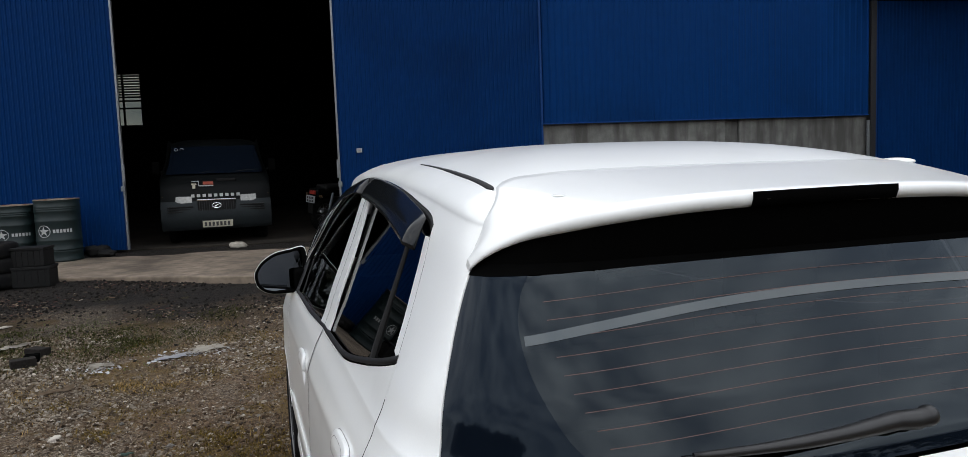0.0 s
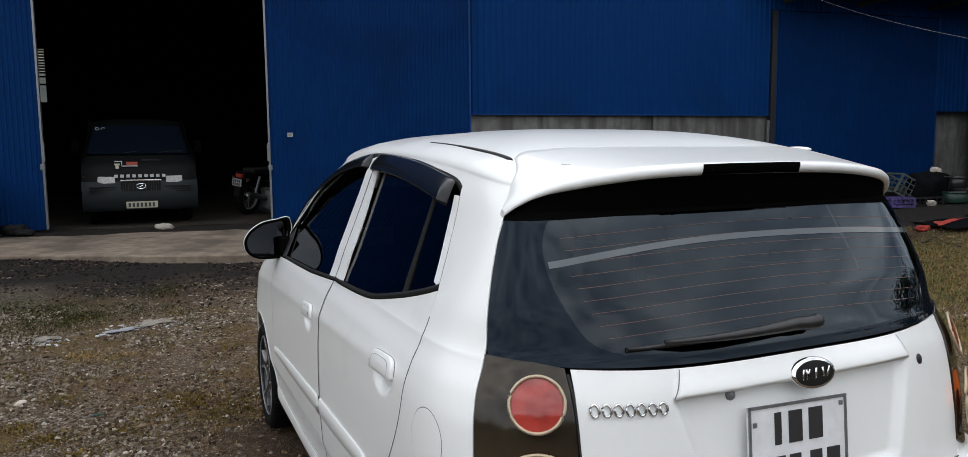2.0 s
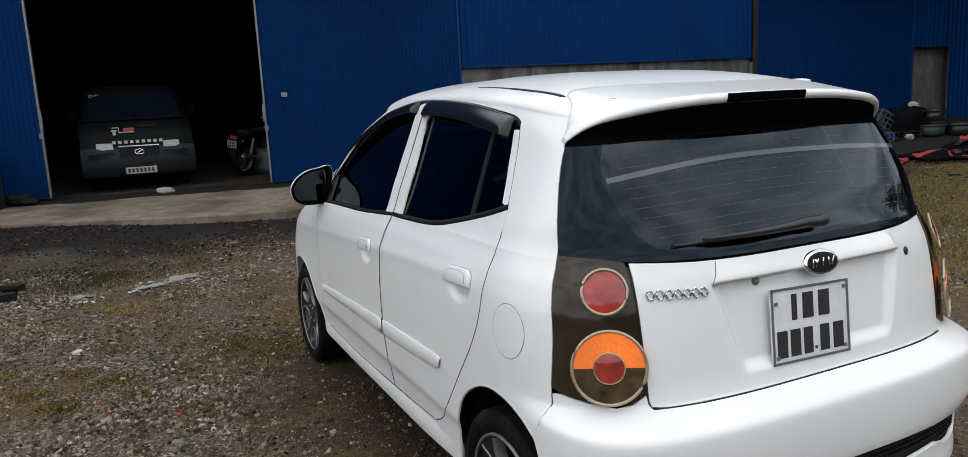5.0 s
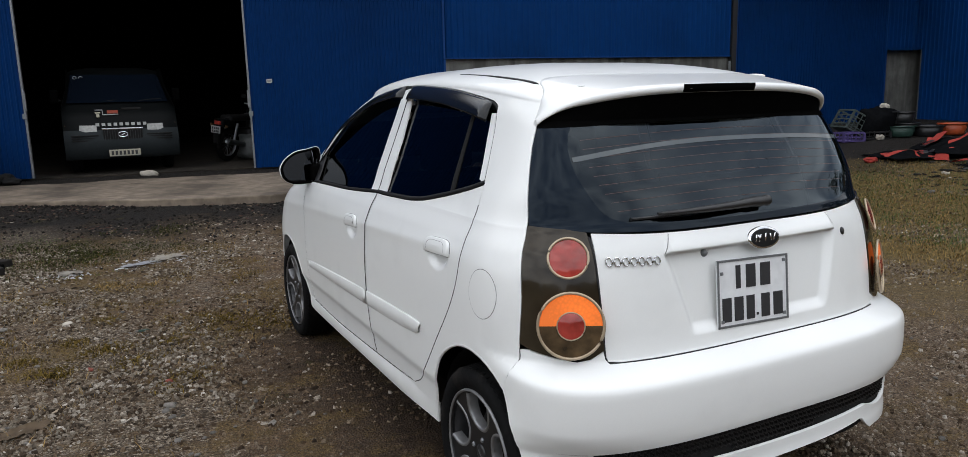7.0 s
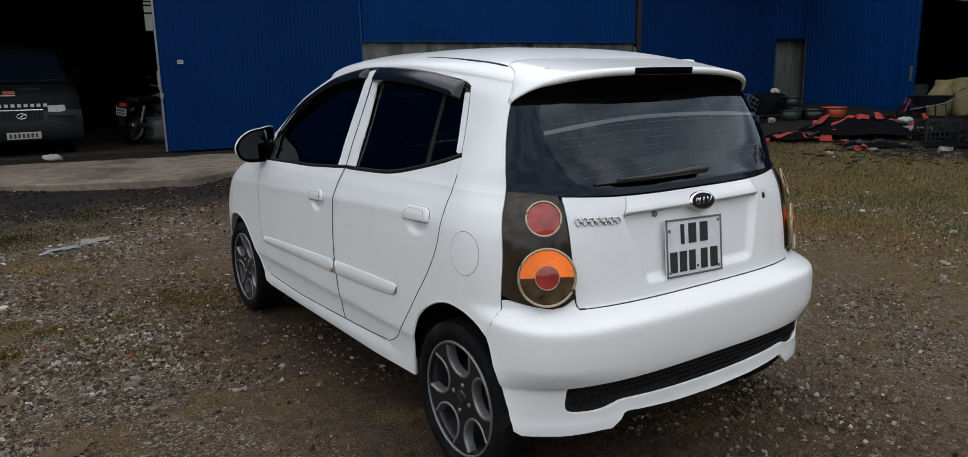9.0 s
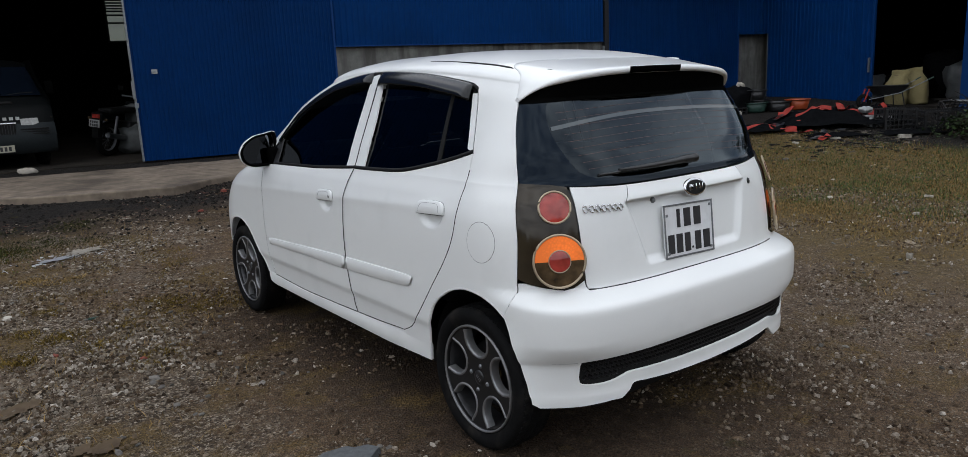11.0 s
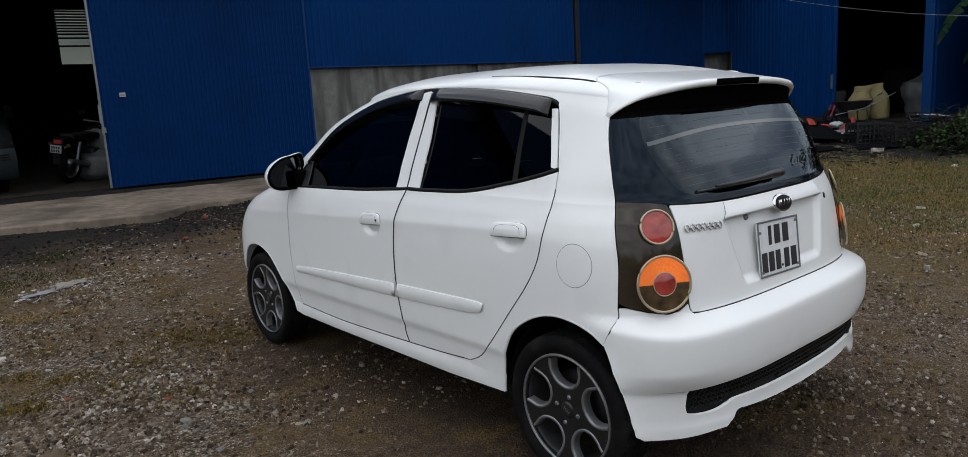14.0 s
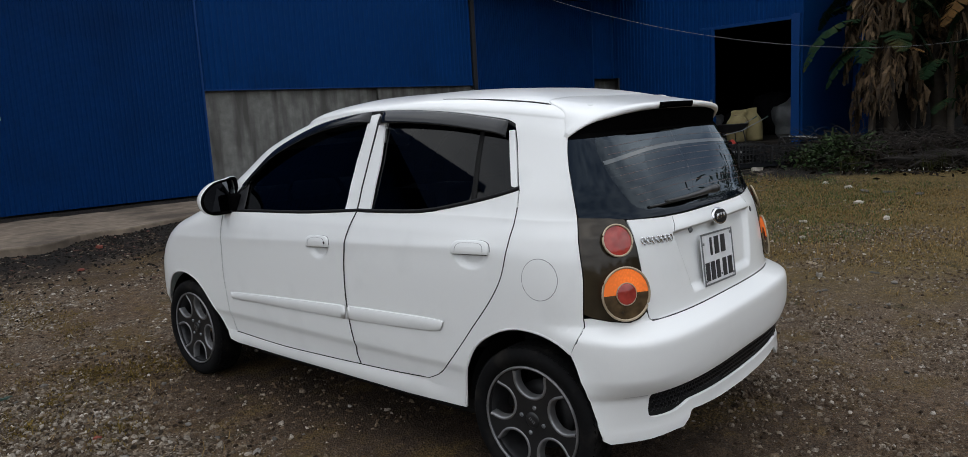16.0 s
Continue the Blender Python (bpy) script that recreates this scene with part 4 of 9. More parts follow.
REAR_BELT = spline([(2.072, 0.991), (1.95, 0.992), (1.68, 1.003), (1.48, 1.036), (1.32, 1.071), (1.222, 1.098)])
WINDOW_TOP = spline([(3.06, 1.025), (2.915, 1.156), (2.76, 1.265), (2.49, 1.36), (2.26, 1.398), (2.07, 1.409), (1.88, 1.405), (1.65, 1.388), (1.46, 1.364), (1.345, 1.346), (1.297, 1.328)])
WINDOW_REAR = spline([(1.297, 1.328), (1.277, 1.28), (1.248, 1.18), (1.222, 1.098)])
REAR_ARCH = spline([(1.478, 0.25), (1.465, 0.36), (1.44, 0.44), (1.39, 0.522), (1.297, 0.585), (1.20, 0.615), (1.10, 0.613), (1.02, 0.59), (0.968, 0.557)])
FRONT_ARCH = spline([(3.145, 0.25), (3.208, 0.358), (3.304, 0.467), (3.41, 0.559), (3.538, 0.599), (3.66, 0.585), (3.74, 0.526), (3.81, 0.42), (3.845, 0.344), (3.86, 0.25)])
SHUT = spline([(0.968, 0.557), (0.934, 0.635), (0.935, 0.675)], 4)
LAMP_SIDE = spline([(0.935, 0.675), (0.937, 0.80), (0.955, 0.90), (0.986, 1.007)], 5)
GLASS_SIDE = spline([(0.986, 1.007), (1.010, 1.090), (1.042, 1.175), (1.062, 1.240), (1.072, 1.303)], 5)


def inset(line, dy, dz):
    return [(y + dy, z + dz) for y, z in line]


def flip(line):
    return list(reversed(line))


def build_flank(sign):
    fn = on_side(sign)

    def add(name, outline, mat, off=0.0, label="", skirt=0.006, parent=None, step=(0.035, 0.014), skin=fn):
        return car_part(name, patch(name, outline, skin, off, step, skirt), mat, label, parent)

    # place, lower edge and length of each pull handle
    pulls = ((2.305, 0.831, 0.160), (1.398, 0.868, 0.182))

    def door_skin(y, z):
        """The doors, with a hollow for the fingers below each handle."""
        p = fn(y, z)
        for y0, z0, length in pulls:
            if abs(y - y0) < 0.12 and -0.08 < z - z0 < 0.03:
                away = math.hypot((y - y0) / (0.47 * length), min(0.0, z - z0) / 0.056)
                deep = 0.017 * ease((1 - away) / 0.42) * ease((z0 + 0.025 - z) / 0.02)
                p = p - normal_at(fn, y, z) * deep
        return p

    g = 0.003
    # doors
    front_door = add("front_door", levels(FRONT_BELT[:-1] + inset(B_SEAM, g, 0) + flip(inset(FRONT_SILL, 0, g)) + flip(inset(A_SEAM, -g, 0))), WHITE_PAINT, step=(0.012, 0.008), skin=door_skin)
    rear_door = add("rear_door", levels(inset(REAR_BELT, 0, 0)[1:-1] + inset(C_SEAM, g, 0) + flip(inset(REAR_SILL, 0, g)) + flip(inset(B_SEAM, -g, 0))), WHITE_PAINT, step=(0.012, 0.008), skin=door_skin)
    # bodyside: quarter panel, rear pillar, roof rail and windscreen pillar in one
    ditch = [(1.075, 1.87), (1.10, 1.90)] + [(1.2 + 0.1 * i, 1.907 + 0.003 * i) for i in range(12)] + [(2.41, 1.930)]
    pillar = [(2.50, 1.905), (2.60, 1.868), (2.70, 1.830), (2.80, 1.782), (2.92, 1.705), (3.02, 1.60), (3.11, 1.47), (3.17, 1.35), (3.23, 1.22), (3.27, 1.08), (3.26, 0.965)]
    quarter = levels(inset(C_SEAM, -g, 0)) + [(1.655, 0.319), (1.56, 0.319), (1.474, 0.319)] + levels([p for p in REAR_ARCH if p[1] > 0.325]) + levels(inset(SHUT, g, 0))[1:] + levels(inset(LAMP_SIDE, g, 0))[1:] + levels(inset(GLASS_SIDE, g, 0))[1:] + ditch + spline(pillar, 4) + [(3.125, 0.962)] + levels(inset(WINDOW_TOP, 0.0, 0.004)) + levels(WINDOW_REAR)[1:-1]
    add("bodyside", quarter, WHITE_PAINT, 0.0012, step=(0.035, 0.015))
    fender = levels([p for p in inset(A_SEAM, g, 0) if p[1] > 0.325]) + [(3.095, 0.319), (3.18, 0.319)] + levels([p for p in FRONT_ARCH if p[1] > 0.325 or p[0] > 3.5]) + [(3.95, 0.25), (3.98, 0.4), (3.97, 0.6), (3.90, 0.75), (3.78, 0.86), (3.5, 0.945), (3.3, 0.965), (3.16, 0.962)]
    add("front_wing", fender, WHITE_PAINT)
    def rocker(y, z):
        """The sill: a rounded roll below the doors."""
        p = fn(y, z)
        p.x += sign * 0.010 * ease((y - 1.46) / 0.40) * math.sin(math.pi * min(1.0, max(0.0, (z - 0.225) / 0.10))) ** 0.8
        return p

    sill = [(3.178, 0.320), (3.09, 0.320)] + inset(FRONT_SILL, 0, -0.002) + inset(REAR_SILL, 0, -0.002)[1:] + [(1.62, 0.325), (1.472, 0.322), (1.479, 0.252), (1.8, 0.247), (2.2, 0.250), (2.7, 0.252), (3.08, 0.258), (3.148, 0.268)]
    car_part("sill", patch("sill", sill, rocker, -0.001, (0.05, 0.008), 0.012), WHITE_PAINT)
    for line in ([p for p in REAR_ARCH if p[1] > 0.26], [p for p in FRONT_ARCH if p[1] > 0.30]):
        car_part("arch_lip", ribbon("arch_lip", levels(line), fn, 0.010, 0.0014, 0.006), WHITE_PAINT)
    # gaps
    for nm, line in (("seam", B_SEAM), ("seam", C_SEAM[4:]), ("seam", A_SEAM), ("seam", FRONT_SILL + REAR_SILL[1:]), ("seam", SHUT)):
        car_part(nm, ribbon(nm, levels(line), fn, 0.009, -0.003), SEAM)
    for line, wd in ((B_SEAM, 0.0085), (C_SEAM[4:], 0.0046), (A_SEAM, 0.0018), (FRONT_SILL + REAR_SILL[1:], 0.0026), (SHUT, 0.0022)):
        car_part("seam", ribbon("seam", levels(line), fn, wd, 0.0012), SEAM)
    # windows
    fg = ([(3.0, 0.985)] + [(y, z + 0.018) for y, z in FRONT_BELT if 2.16 < y < 2.98] + [(2.150, 1.008), (2.138, 1.2), (2.105, 1.392)] + [(y + 0.006, z - 0.012) for y, z in flip(WINDOW_TOP) if 2.11 < y < 2.99])
    car_part("front_window", patch("front_window", fg, on_pane(sign), -0.010, (0.08, 0.03), 0.0), SIDE_GLASS, "dark tinted side glass", front_door)
    rg = ([(y, z + 0.018) for y, z in REAR_BELT if 1.25 < y < 1.985] + [(1.245, 1.105), (1.31, 1.285), (1.33, 1.325)] + [(y, z - 0.014) for y, z in flip(WINDOW_TOP) if 1.34 < y < 1.99] + [(1.995, 1.38), (1.985, 1.15)])
    car_part("rear_window", patch("rear_window", rg, on_pane(sign), -0.010, (0.08, 0.03), 0.0), SIDE_GLASS, "dark tinted side glass", rear_door)
    car_part("window_post", ribbon("window_post", levels(spline([(1.452, 1.36), (1.448, 1.2), (1.43, 1.045)])), fn, 0.024, -0.004, 0.006), MATT_BLACK, "", rear_door)
    car_part("mirror_base", patch("mirror_base", levels([(3.075, 0.955), (2.935, 0.968), (2.945, 1.09), (3.035, 1.03)]), fn, 0.003), BLACK_PLASTIC, "", front_door)
    # painted window frames
    add("window_frame", levels([(2.078, 1.0), (2.150, 0.998), (2.140, 1.2), (2.108, 1.395), (2.05, 1.402), (2.068, 1.2)]), WHITE_PAINT, 0.001, "", 0.008, front_door)
    add("window_frame", levels([(2.066, 1.0), (1.990, 1.005), (1.987, 1.2), (1.998, 1.365), (2.035, 1.380), (2.056, 1.2)]), WHITE_PAINT, 0.001, "", 0.008, rear_door)
    add("window_frame", levels([(1.232, 1.105), (1.262, 1.112), (1.298, 1.22), (1.322, 1.31), (1.296, 1.31), (1.283, 1.27), (1.255, 1.18)]), WHITE_PAINT, 0.001, "", 0.008, rear_door)
    # rubber along the sill of the windows and round the frames
    car_part("window_seal", ribbon("window_seal", levels(inset(FRONT_BELT, 0, 0.009)), fn, 0.012, 0.003, 0.006), RUBBER, "", front_door)
    car_part("window_seal", ribbon("window_seal", levels(inset(REAR_BELT, 0, 0.010)), fn, 0.013, 0.003, 0.006), RUBBER, "", rear_door)
    car_part("window_seal", ribbon("window_seal", levels(inset(WINDOW_TOP, 0, -0.004)), fn, 0.014, 0.001, 0.004), RUBBER)
    car_part("window_seal", ribbon("window_seal", levels(WINDOW_REAR), fn, 0.006, 0.001, 0.004), RUBBER)
    car_part("pillar_gap", ribbon("pillar_gap", levels(spline([(2.072, 0.995), (2.062, 1.2), (2.043, 1.39)])), fn, 0.012, 0.0, 0.003), RUBBER)
    # rain visors: a curved blade along the window's head, its ends turned in
    for lines, drop, bulge in (([p for p in WINDOW_TOP if 1.318 < p[0] < 2.045], 0.060, 0.026), ([p for p in WINDOW_TOP if 2.085 < p[0] < 3.0], 0.050, 0.022)):
        rows = [[] for _ in range(9)]
        count = len(lines)
        out = Vector((sign * 0.93, 0, 0.36))
        for i, (y, z) in enumerate(lines):
            close = ease(min(i + 0.25, count - 1 - i + 0.35) / 1.6)
            slim = (0.45 + 0.55 * ease(i / 9)) if lines[0][0] > 2.5 else 1.0
            for k in range(9):
                f = k / 8
                lift = 0.005 + bulge * slim * close * math.sin(min(1.0, f * 1.15) * math.pi / 2)
                back = -0.3 * drop * f if y > 2.25 else 0.0
                rows[k].append(on_pane(sign)(y + back, z + 0.002 - drop * slim * f) + out * lift)
        inner = [[p - out * 0.003 for p in row] for row in flip(rows)]
        bm = grid_mesh(rows + inner + rows[:1])
        bmesh.ops.remove_doubles(bm, verts=bm.verts, dist=1e-5)
        bmesh.ops.holes_fill(bm, edges=[e for e in bm.edges if e.is_boundary])
        bmesh.ops.recalc_face_normals(bm, faces=bm.faces)
        car_part("rain_visor", bm, VISOR, "smoked black rain visor")
    # rubbing strips
    for name_, top_, low_, door in (("rubbing_strip", [(3.07, 0.54), (2.6, 0.563), (2.137, 0.583)], [(3.06, 0.503), (2.6, 0.512), (2.146, 0.520)], front_door), ("rubbing_strip", [(2.118, 0.584), (1.86, 0.592), (1.60, 0.598), (1.548, 0.592)], [(2.127, 0.521), (1.86, 0.531), (1.62, 0.545), (1.560, 0.560)], rear_door)):
        rows = []
        for f, o in ((0.0, 0.0), (0.015, 0.004), (0.07, 0.0062), (0.5, 0.0072), (0.93, 0.0062), (0.985, 0.004), (1.0, 0.0)):
            row = []
            for a, b in zip(spline(top_, 8), spline(low_, 8)):
                y, z = a[0] * (1 - f) + b[0] * f, a[1] * (1 - f) + b[1] * f
                row.append(fn(y, z) + normal_at(fn, y, z) * o)
            rows.append(row)
        bm = grid_mesh(rows)
        bmesh.ops.holes_fill(bm, edges=[e for e in bm.edges if e.is_boundary])
        bmesh.ops.recalc_face_normals(bm, faces=bm.faces)
        car_part(name_, bm, WHITE_PAINT, "", door)
    # flap handles: a flat plate with a straight lower edge over the hollow, and a smaller flap let into it
    for (y0, z0, length), door in zip(pulls, (front_door, rear_door)):
        n = normal_at(fn, y0, z0)
        arc = [(math.copysign(abs(math.cos(a)) ** 0.45, math.cos(a)), math.sin(a) ** 0.55) for a in [math.pi * (k + 0.5) / 32 for k in range(32)]]
        loop = [(1.0, 0.0)] + arc + [(-1.0, 0.0)] + [(-1 + 2 * k / 12, 0.0) for k in range(1, 12)]

        def lay(pts, f, o, mid=0.5, tall=0.050):
            row = []
            for c, d in pts:
                y, z = y0 + c * f * length / 2, z0 + (mid + (d - mid) * f) * tall - 0.004 * c * f
                row.append(fn(y, z) + normal_at(fn, y, z) * o)
            return row

        bm = grid_mesh([lay(loop, 1.0, -0.003), lay(loop, 1.0, 0.006), lay(loop, 0.975, 0.0088), lay(loop, 0.9, 0.0100), lay(loop, 0.5, 0.0108), lay(loop, 0.01, 0.0110)], True)
        bmesh.ops.recalc_face_normals(bm, faces=bm.faces)
        car_part("door_handle", bm, WHITE_PAINT, "", door)
        car_part("handle_gap_shade", grid_mesh([lay(arc, 1.045, 0.0006), lay(arc, 0.99, 0.0006)]), SOFT_GAP, "", door)
        car_part("flap_gap", grid_mesh([lay(arc, 0.755, 0.0112, 0.15), lay(arc, 0.735, 0.0112, 0.15)]), SOFT_GAP, "", door)
        # dark strip below the plate stands in for the shadow of its overhang
        lower = [(c, 0.0) for c in [-0.96 + 1.92 * k / 12 for k in range(13)]]
        car_part("handle_gap_shade", grid_mesh([lay(lower, 1.0, 0.0065), lay([(c, -0.06) for c, d in lower], 1.0, 0.0010)]), SEAM, "", door)
        if door is front_door:
            lock = bmesh.new()
            at = fn(y0 - 0.062, z0 + 0.024) + normal_at(fn, y0, z0) * 0.009
            bmesh.ops.create_circle(lock, cap_ends=True, radius=0.0065, segments=14, matrix=Matrix.Translation(at) @ n.to_track_quat("Z", "Y").to_matrix().to_4x4())
            bmesh.ops.translate(lock, verts=lock.verts, vec=n * 0.004)
            car_part("lock", lock, BLACK_PLASTIC, "", door)
    return front_door, rear_door


for sign in (-1, 1):
    build_flank(sign)

# fuel flap on the near flank
fn_left = on_side(-1)
flap = [(1.089 + 0.069 * math.cos(a), 0.802 + 0.071 * math.sin(a)) for a in [k * math.tau / 40 for k in range(40)]]
car_part("fuel_flap", patch("fuel_flap", flap, fn_left, 0.0022, (0.03, 0.03), 0.002), WHITE_PAINT)
car_part("seam", ribbon("seam", flap + flap[:2], fn_left, 0.0040, 0.0016), SOFT_GAP)
# roof, front end and the parts that no panel covers
def build_shell():
    qs = [0.2, 0.24, 0.28, 0.32, 0.36, 0.4, 0.45, 0.5, 0.55, 0.6, 0.64, 0.68, 0.72, 0.76, 0.8, 0.83, 0.86, 0.88, 0.9, 0.92, 0.94, 0.96, 0.98, 1.0] + [1.0 + 0.05 * k for k in range(1, 17)] + [1.82, 1.84] + [1.85 + 0.15 * (1 - f**2.4) ** (1 / 2.4) for f in (0.999, 0.995, 0.985, 0.97, 0.95, 0.925, 0.9, 0.86, 0.82, 0.78, 0.73, 0.68, 0.62, 0.55, 0.48, 0.40, 0.32, 0.24, 0.16, 0.08, 0.02)]
    rows = []
    for q in qs:
        r, f, w, s = ends(q)
        lr, lf = LR * s, nose_depth(q) * s
        half = []
        for k in range(23):
            a = math.pi / 2 * (k / 22)
            half.append((w * math.sin(a) ** (2 / corner(q)), r + lr * (1 - math.cos(a) ** (2 / corner(q)))))
        y0, y1 = r + lr, f - lf
        for k in range(1, 48):
            half.append((w, y0 + (y1 - y0) * k / 48))
        for k in range(25):
            a = math.pi / 2 * (1 - k / 24)
            half.append((w * math.sin(a) ** (2 / NF), y1 + lf * math.cos(a) ** (2 / NF)))
        ring = [(XC - u, y, height(q, y)) for u, y in half] + [(XC + u, y, height(q, y)) for u, y in half[-2:0:-1]]
        rows.append(ring)
    bm = bmesh.new()
    vs = [[bm.verts.new(p) for p in row] for row in rows]
    n = len(rows[0])
    window = levels(inset(FRONT_BELT, 0, 0.0) + REAR_BELT[1:] + flip(WINDOW_REAR)[1:] + flip(WINDOW_TOP)[1:])

    def within(p, poly):
        x, y, hit = p[0], p[1], False
        for (x0, y0), (x1, y1) in zip(poly, poly[1:] + poly[:1]):
            if (y0 > y) != (y1 > y) and x < (x1 - x0) * (y - y0) / (y1 - y0) + x0:
                hit = not hit
        return hit

    for j in range(len(rows) - 1):
        q = (qs[j] + qs[j + 1]) / 2
        for k in range(n):
            quad = (vs[j][k], vs[j][(k + 1) % n], vs[j + 1][(k + 1) % n], vs[j + 1][k])
            c = sum((v.co for v in quad), Vector()) / 4
            u = abs(c.x - XC)
            if c.y < 1.125 and q < 1.885:
                continue  # the tail is panelled
            if u > 0.40 and c.z < 0.72 and min(math.hypot(c.y - 1.14, c.z - 0.28), math.hypot(c.y - 3.51, c.z - 0.275)) < 0.365:
                continue
            if 0.96 < q < 1.9 and 1.1 < c.y < 3.2 and u > half_width(c.y, q) * 0.9:
                continue  # windows and pillars
            if 1.0 < q < 1.83 and c.y > 2.5:
                continue  # windscreen
            if q < 0.98 and 1.1 < c.y < 3.85 and u > 0.5:
                continue  # doors, wings and sills
            bm.faces.new(quad)
    top = [vs[-1][k] for k in range(n)]
    bm.faces.new(top)
    bmesh.ops.recalc_face_normals(bm, faces=bm.faces)
    loose = [v for v in bm.verts if not v.link_faces]
    bmesh.ops.delete(bm, geom=loose, context="VERTS")
    car_part("roof_and_bonnet", bm, WHITE_PAINT)


def on_front(u, q):
    """The nose of each level: (distance from the middle, level) to a place."""
    r, f, w, s = ends(q)
    lf = nose_depth(q) * s
    y = f - lf + lf * max(0.0, 1 - min(1.0, abs(u) / w) ** NF) ** (1 / NF)
    return Vector((XC + u, y, height(q, y)))


build_shell()
screen = [(0.86 * wide(q) * -1, q) for q in [1.0 + 0.0415 * k for k in range(21)]]
screen = screen + [(-u, q) for u, q in flip(screen)]
car_part("windscreen", patch("windscreen", screen, on_front, -0.003, (0.05, 0.05), 0.0), SIDE_GLASS, "dark windscreen")

# black ditch strips that end at the spoiler
for sign in (-1, 1):
    fn = on_side(sign)
    line = []
    for k in range(28):
        y = 1.195 + 0.02 * k
        lo_q, hi_q = 1.85, 1.99
        for _ in range(20):
            mid_q = (lo_q + hi_q) / 2
            lo_q, hi_q = (mid_q, hi_q) if half_width(y, mid_q) > 0.5 + 0.002 * k / 28 else (lo_q, mid_q)
        line.append((y, lo_q))
    car_part("roof_strip", ribbon("roof_strip", line, fn, lambda f: 0.002 + 0.013 * ease(f / 0.03) * (1 - min(1.0, f)) ** 0.9, 0.0015, 0.003), RUBBER, "black roof ditch strip")

# ---- tail: tailgate, glass, spoiler, lamps, bumper ----
TG_TOP = spline([(-0.541, 0.988), (-0.45, 0.982), (-0.36, 0.977), (-0.2, 0.974), (0.0, 0.974), (0.2, 0.974), (0.36, 0.977), (0.45, 0.982), (0.541, 0.988)])
tg = TG_TOP + spline([(0.545, 0.92), (0.546, 0.85), (0.546, 0.76), (0.545, 0.662)]) + [(0.540, 0.649)] + [(0.5 - 0.1 * k, 0.646) for k in range(11)] + [(-0.540, 0.649)] + flip(spline([(-0.545, 0.92), (-0.546, 0.85), (-0.546, 0.76), (-0.545, 0.662)]))


def tailgate_skin(u, z):
    """The tailgate with its plate recess and grab rail."""
    p = on_rear(u, z)
    a = ease((0.352 - 0.30 * (0.92 - z) - abs(u)) / 0.034)
    down = ease((z - 0.684) / 0.034) * ease((0.923 - z) / 0.008)
    rail = ease((z - 0.915) / 0.008) * ease((0.985 - z) / 0.055) * ease((0.350 - abs(u) - 0.35 * (z - 0.92)) / 0.012)
    p.y += 0.019 * a * down - 0.012 * rail
    return p


tailgate = car_part("tailgate", patch("tailgate", tg, tailgate_skin, 0.0, (0.012, 0.0075), 0.008), WHITE_PAINT)
car_part("seam", ribbon("seam", [(-0.545 + 0.01 * k, 0.6445) for k in range(110)], on_rear, 0.0030, -0.001), SEAM)
for s in (-1, 1):
    car_part("seam", ribbon("seam", [(s * (0.345 - 0.024 * k / 8), 0.921 + 0.052 * k / 8) for k in range(9)], tailgate_skin, 0.0022, 0.0008), SOFT_GAP)
for s in (-1, 1):
    car_part("seam", ribbon("seam", [(s * 0.5475, 0.65 + 0.01 * k) for k in range(34)], on_rear, 0.005, -0.002), SEAM)

GL_LOW = spline([(-0.668, 1.004), (-0.54, 0.991), (-0.36, 0.983), (-0.2, 0.980), (0.0, 0.980), (0.2, 0.980), (0.36, 0.983), (0.54, 0.991), (0.668, 1.004)])
inner_line = spline([(-0.43, 1.008), (-0.495, 1.037), (-0.538, 1.12), (-0.547, 1.19), (-0.535, 1.24), (-0.515, 1.272)])
inner = inner_line + spline([(-0.515, 1.272), (-0.2, 1.280), (0.2, 1.280), (0.515, 1.272)]) + [(-u, z) for u, z in flip(inner_line)] + spline([(0.43, 1.008), (0.0, 0.998), (-0.43, 1.008)])
rear_glass = car_part("rear_glass", patch("rear_glass", inner, on_rear, 0.0, (0.03, 0.03), 0.0), REAR_GLASS, "dark tinted rear glass", tailgate)


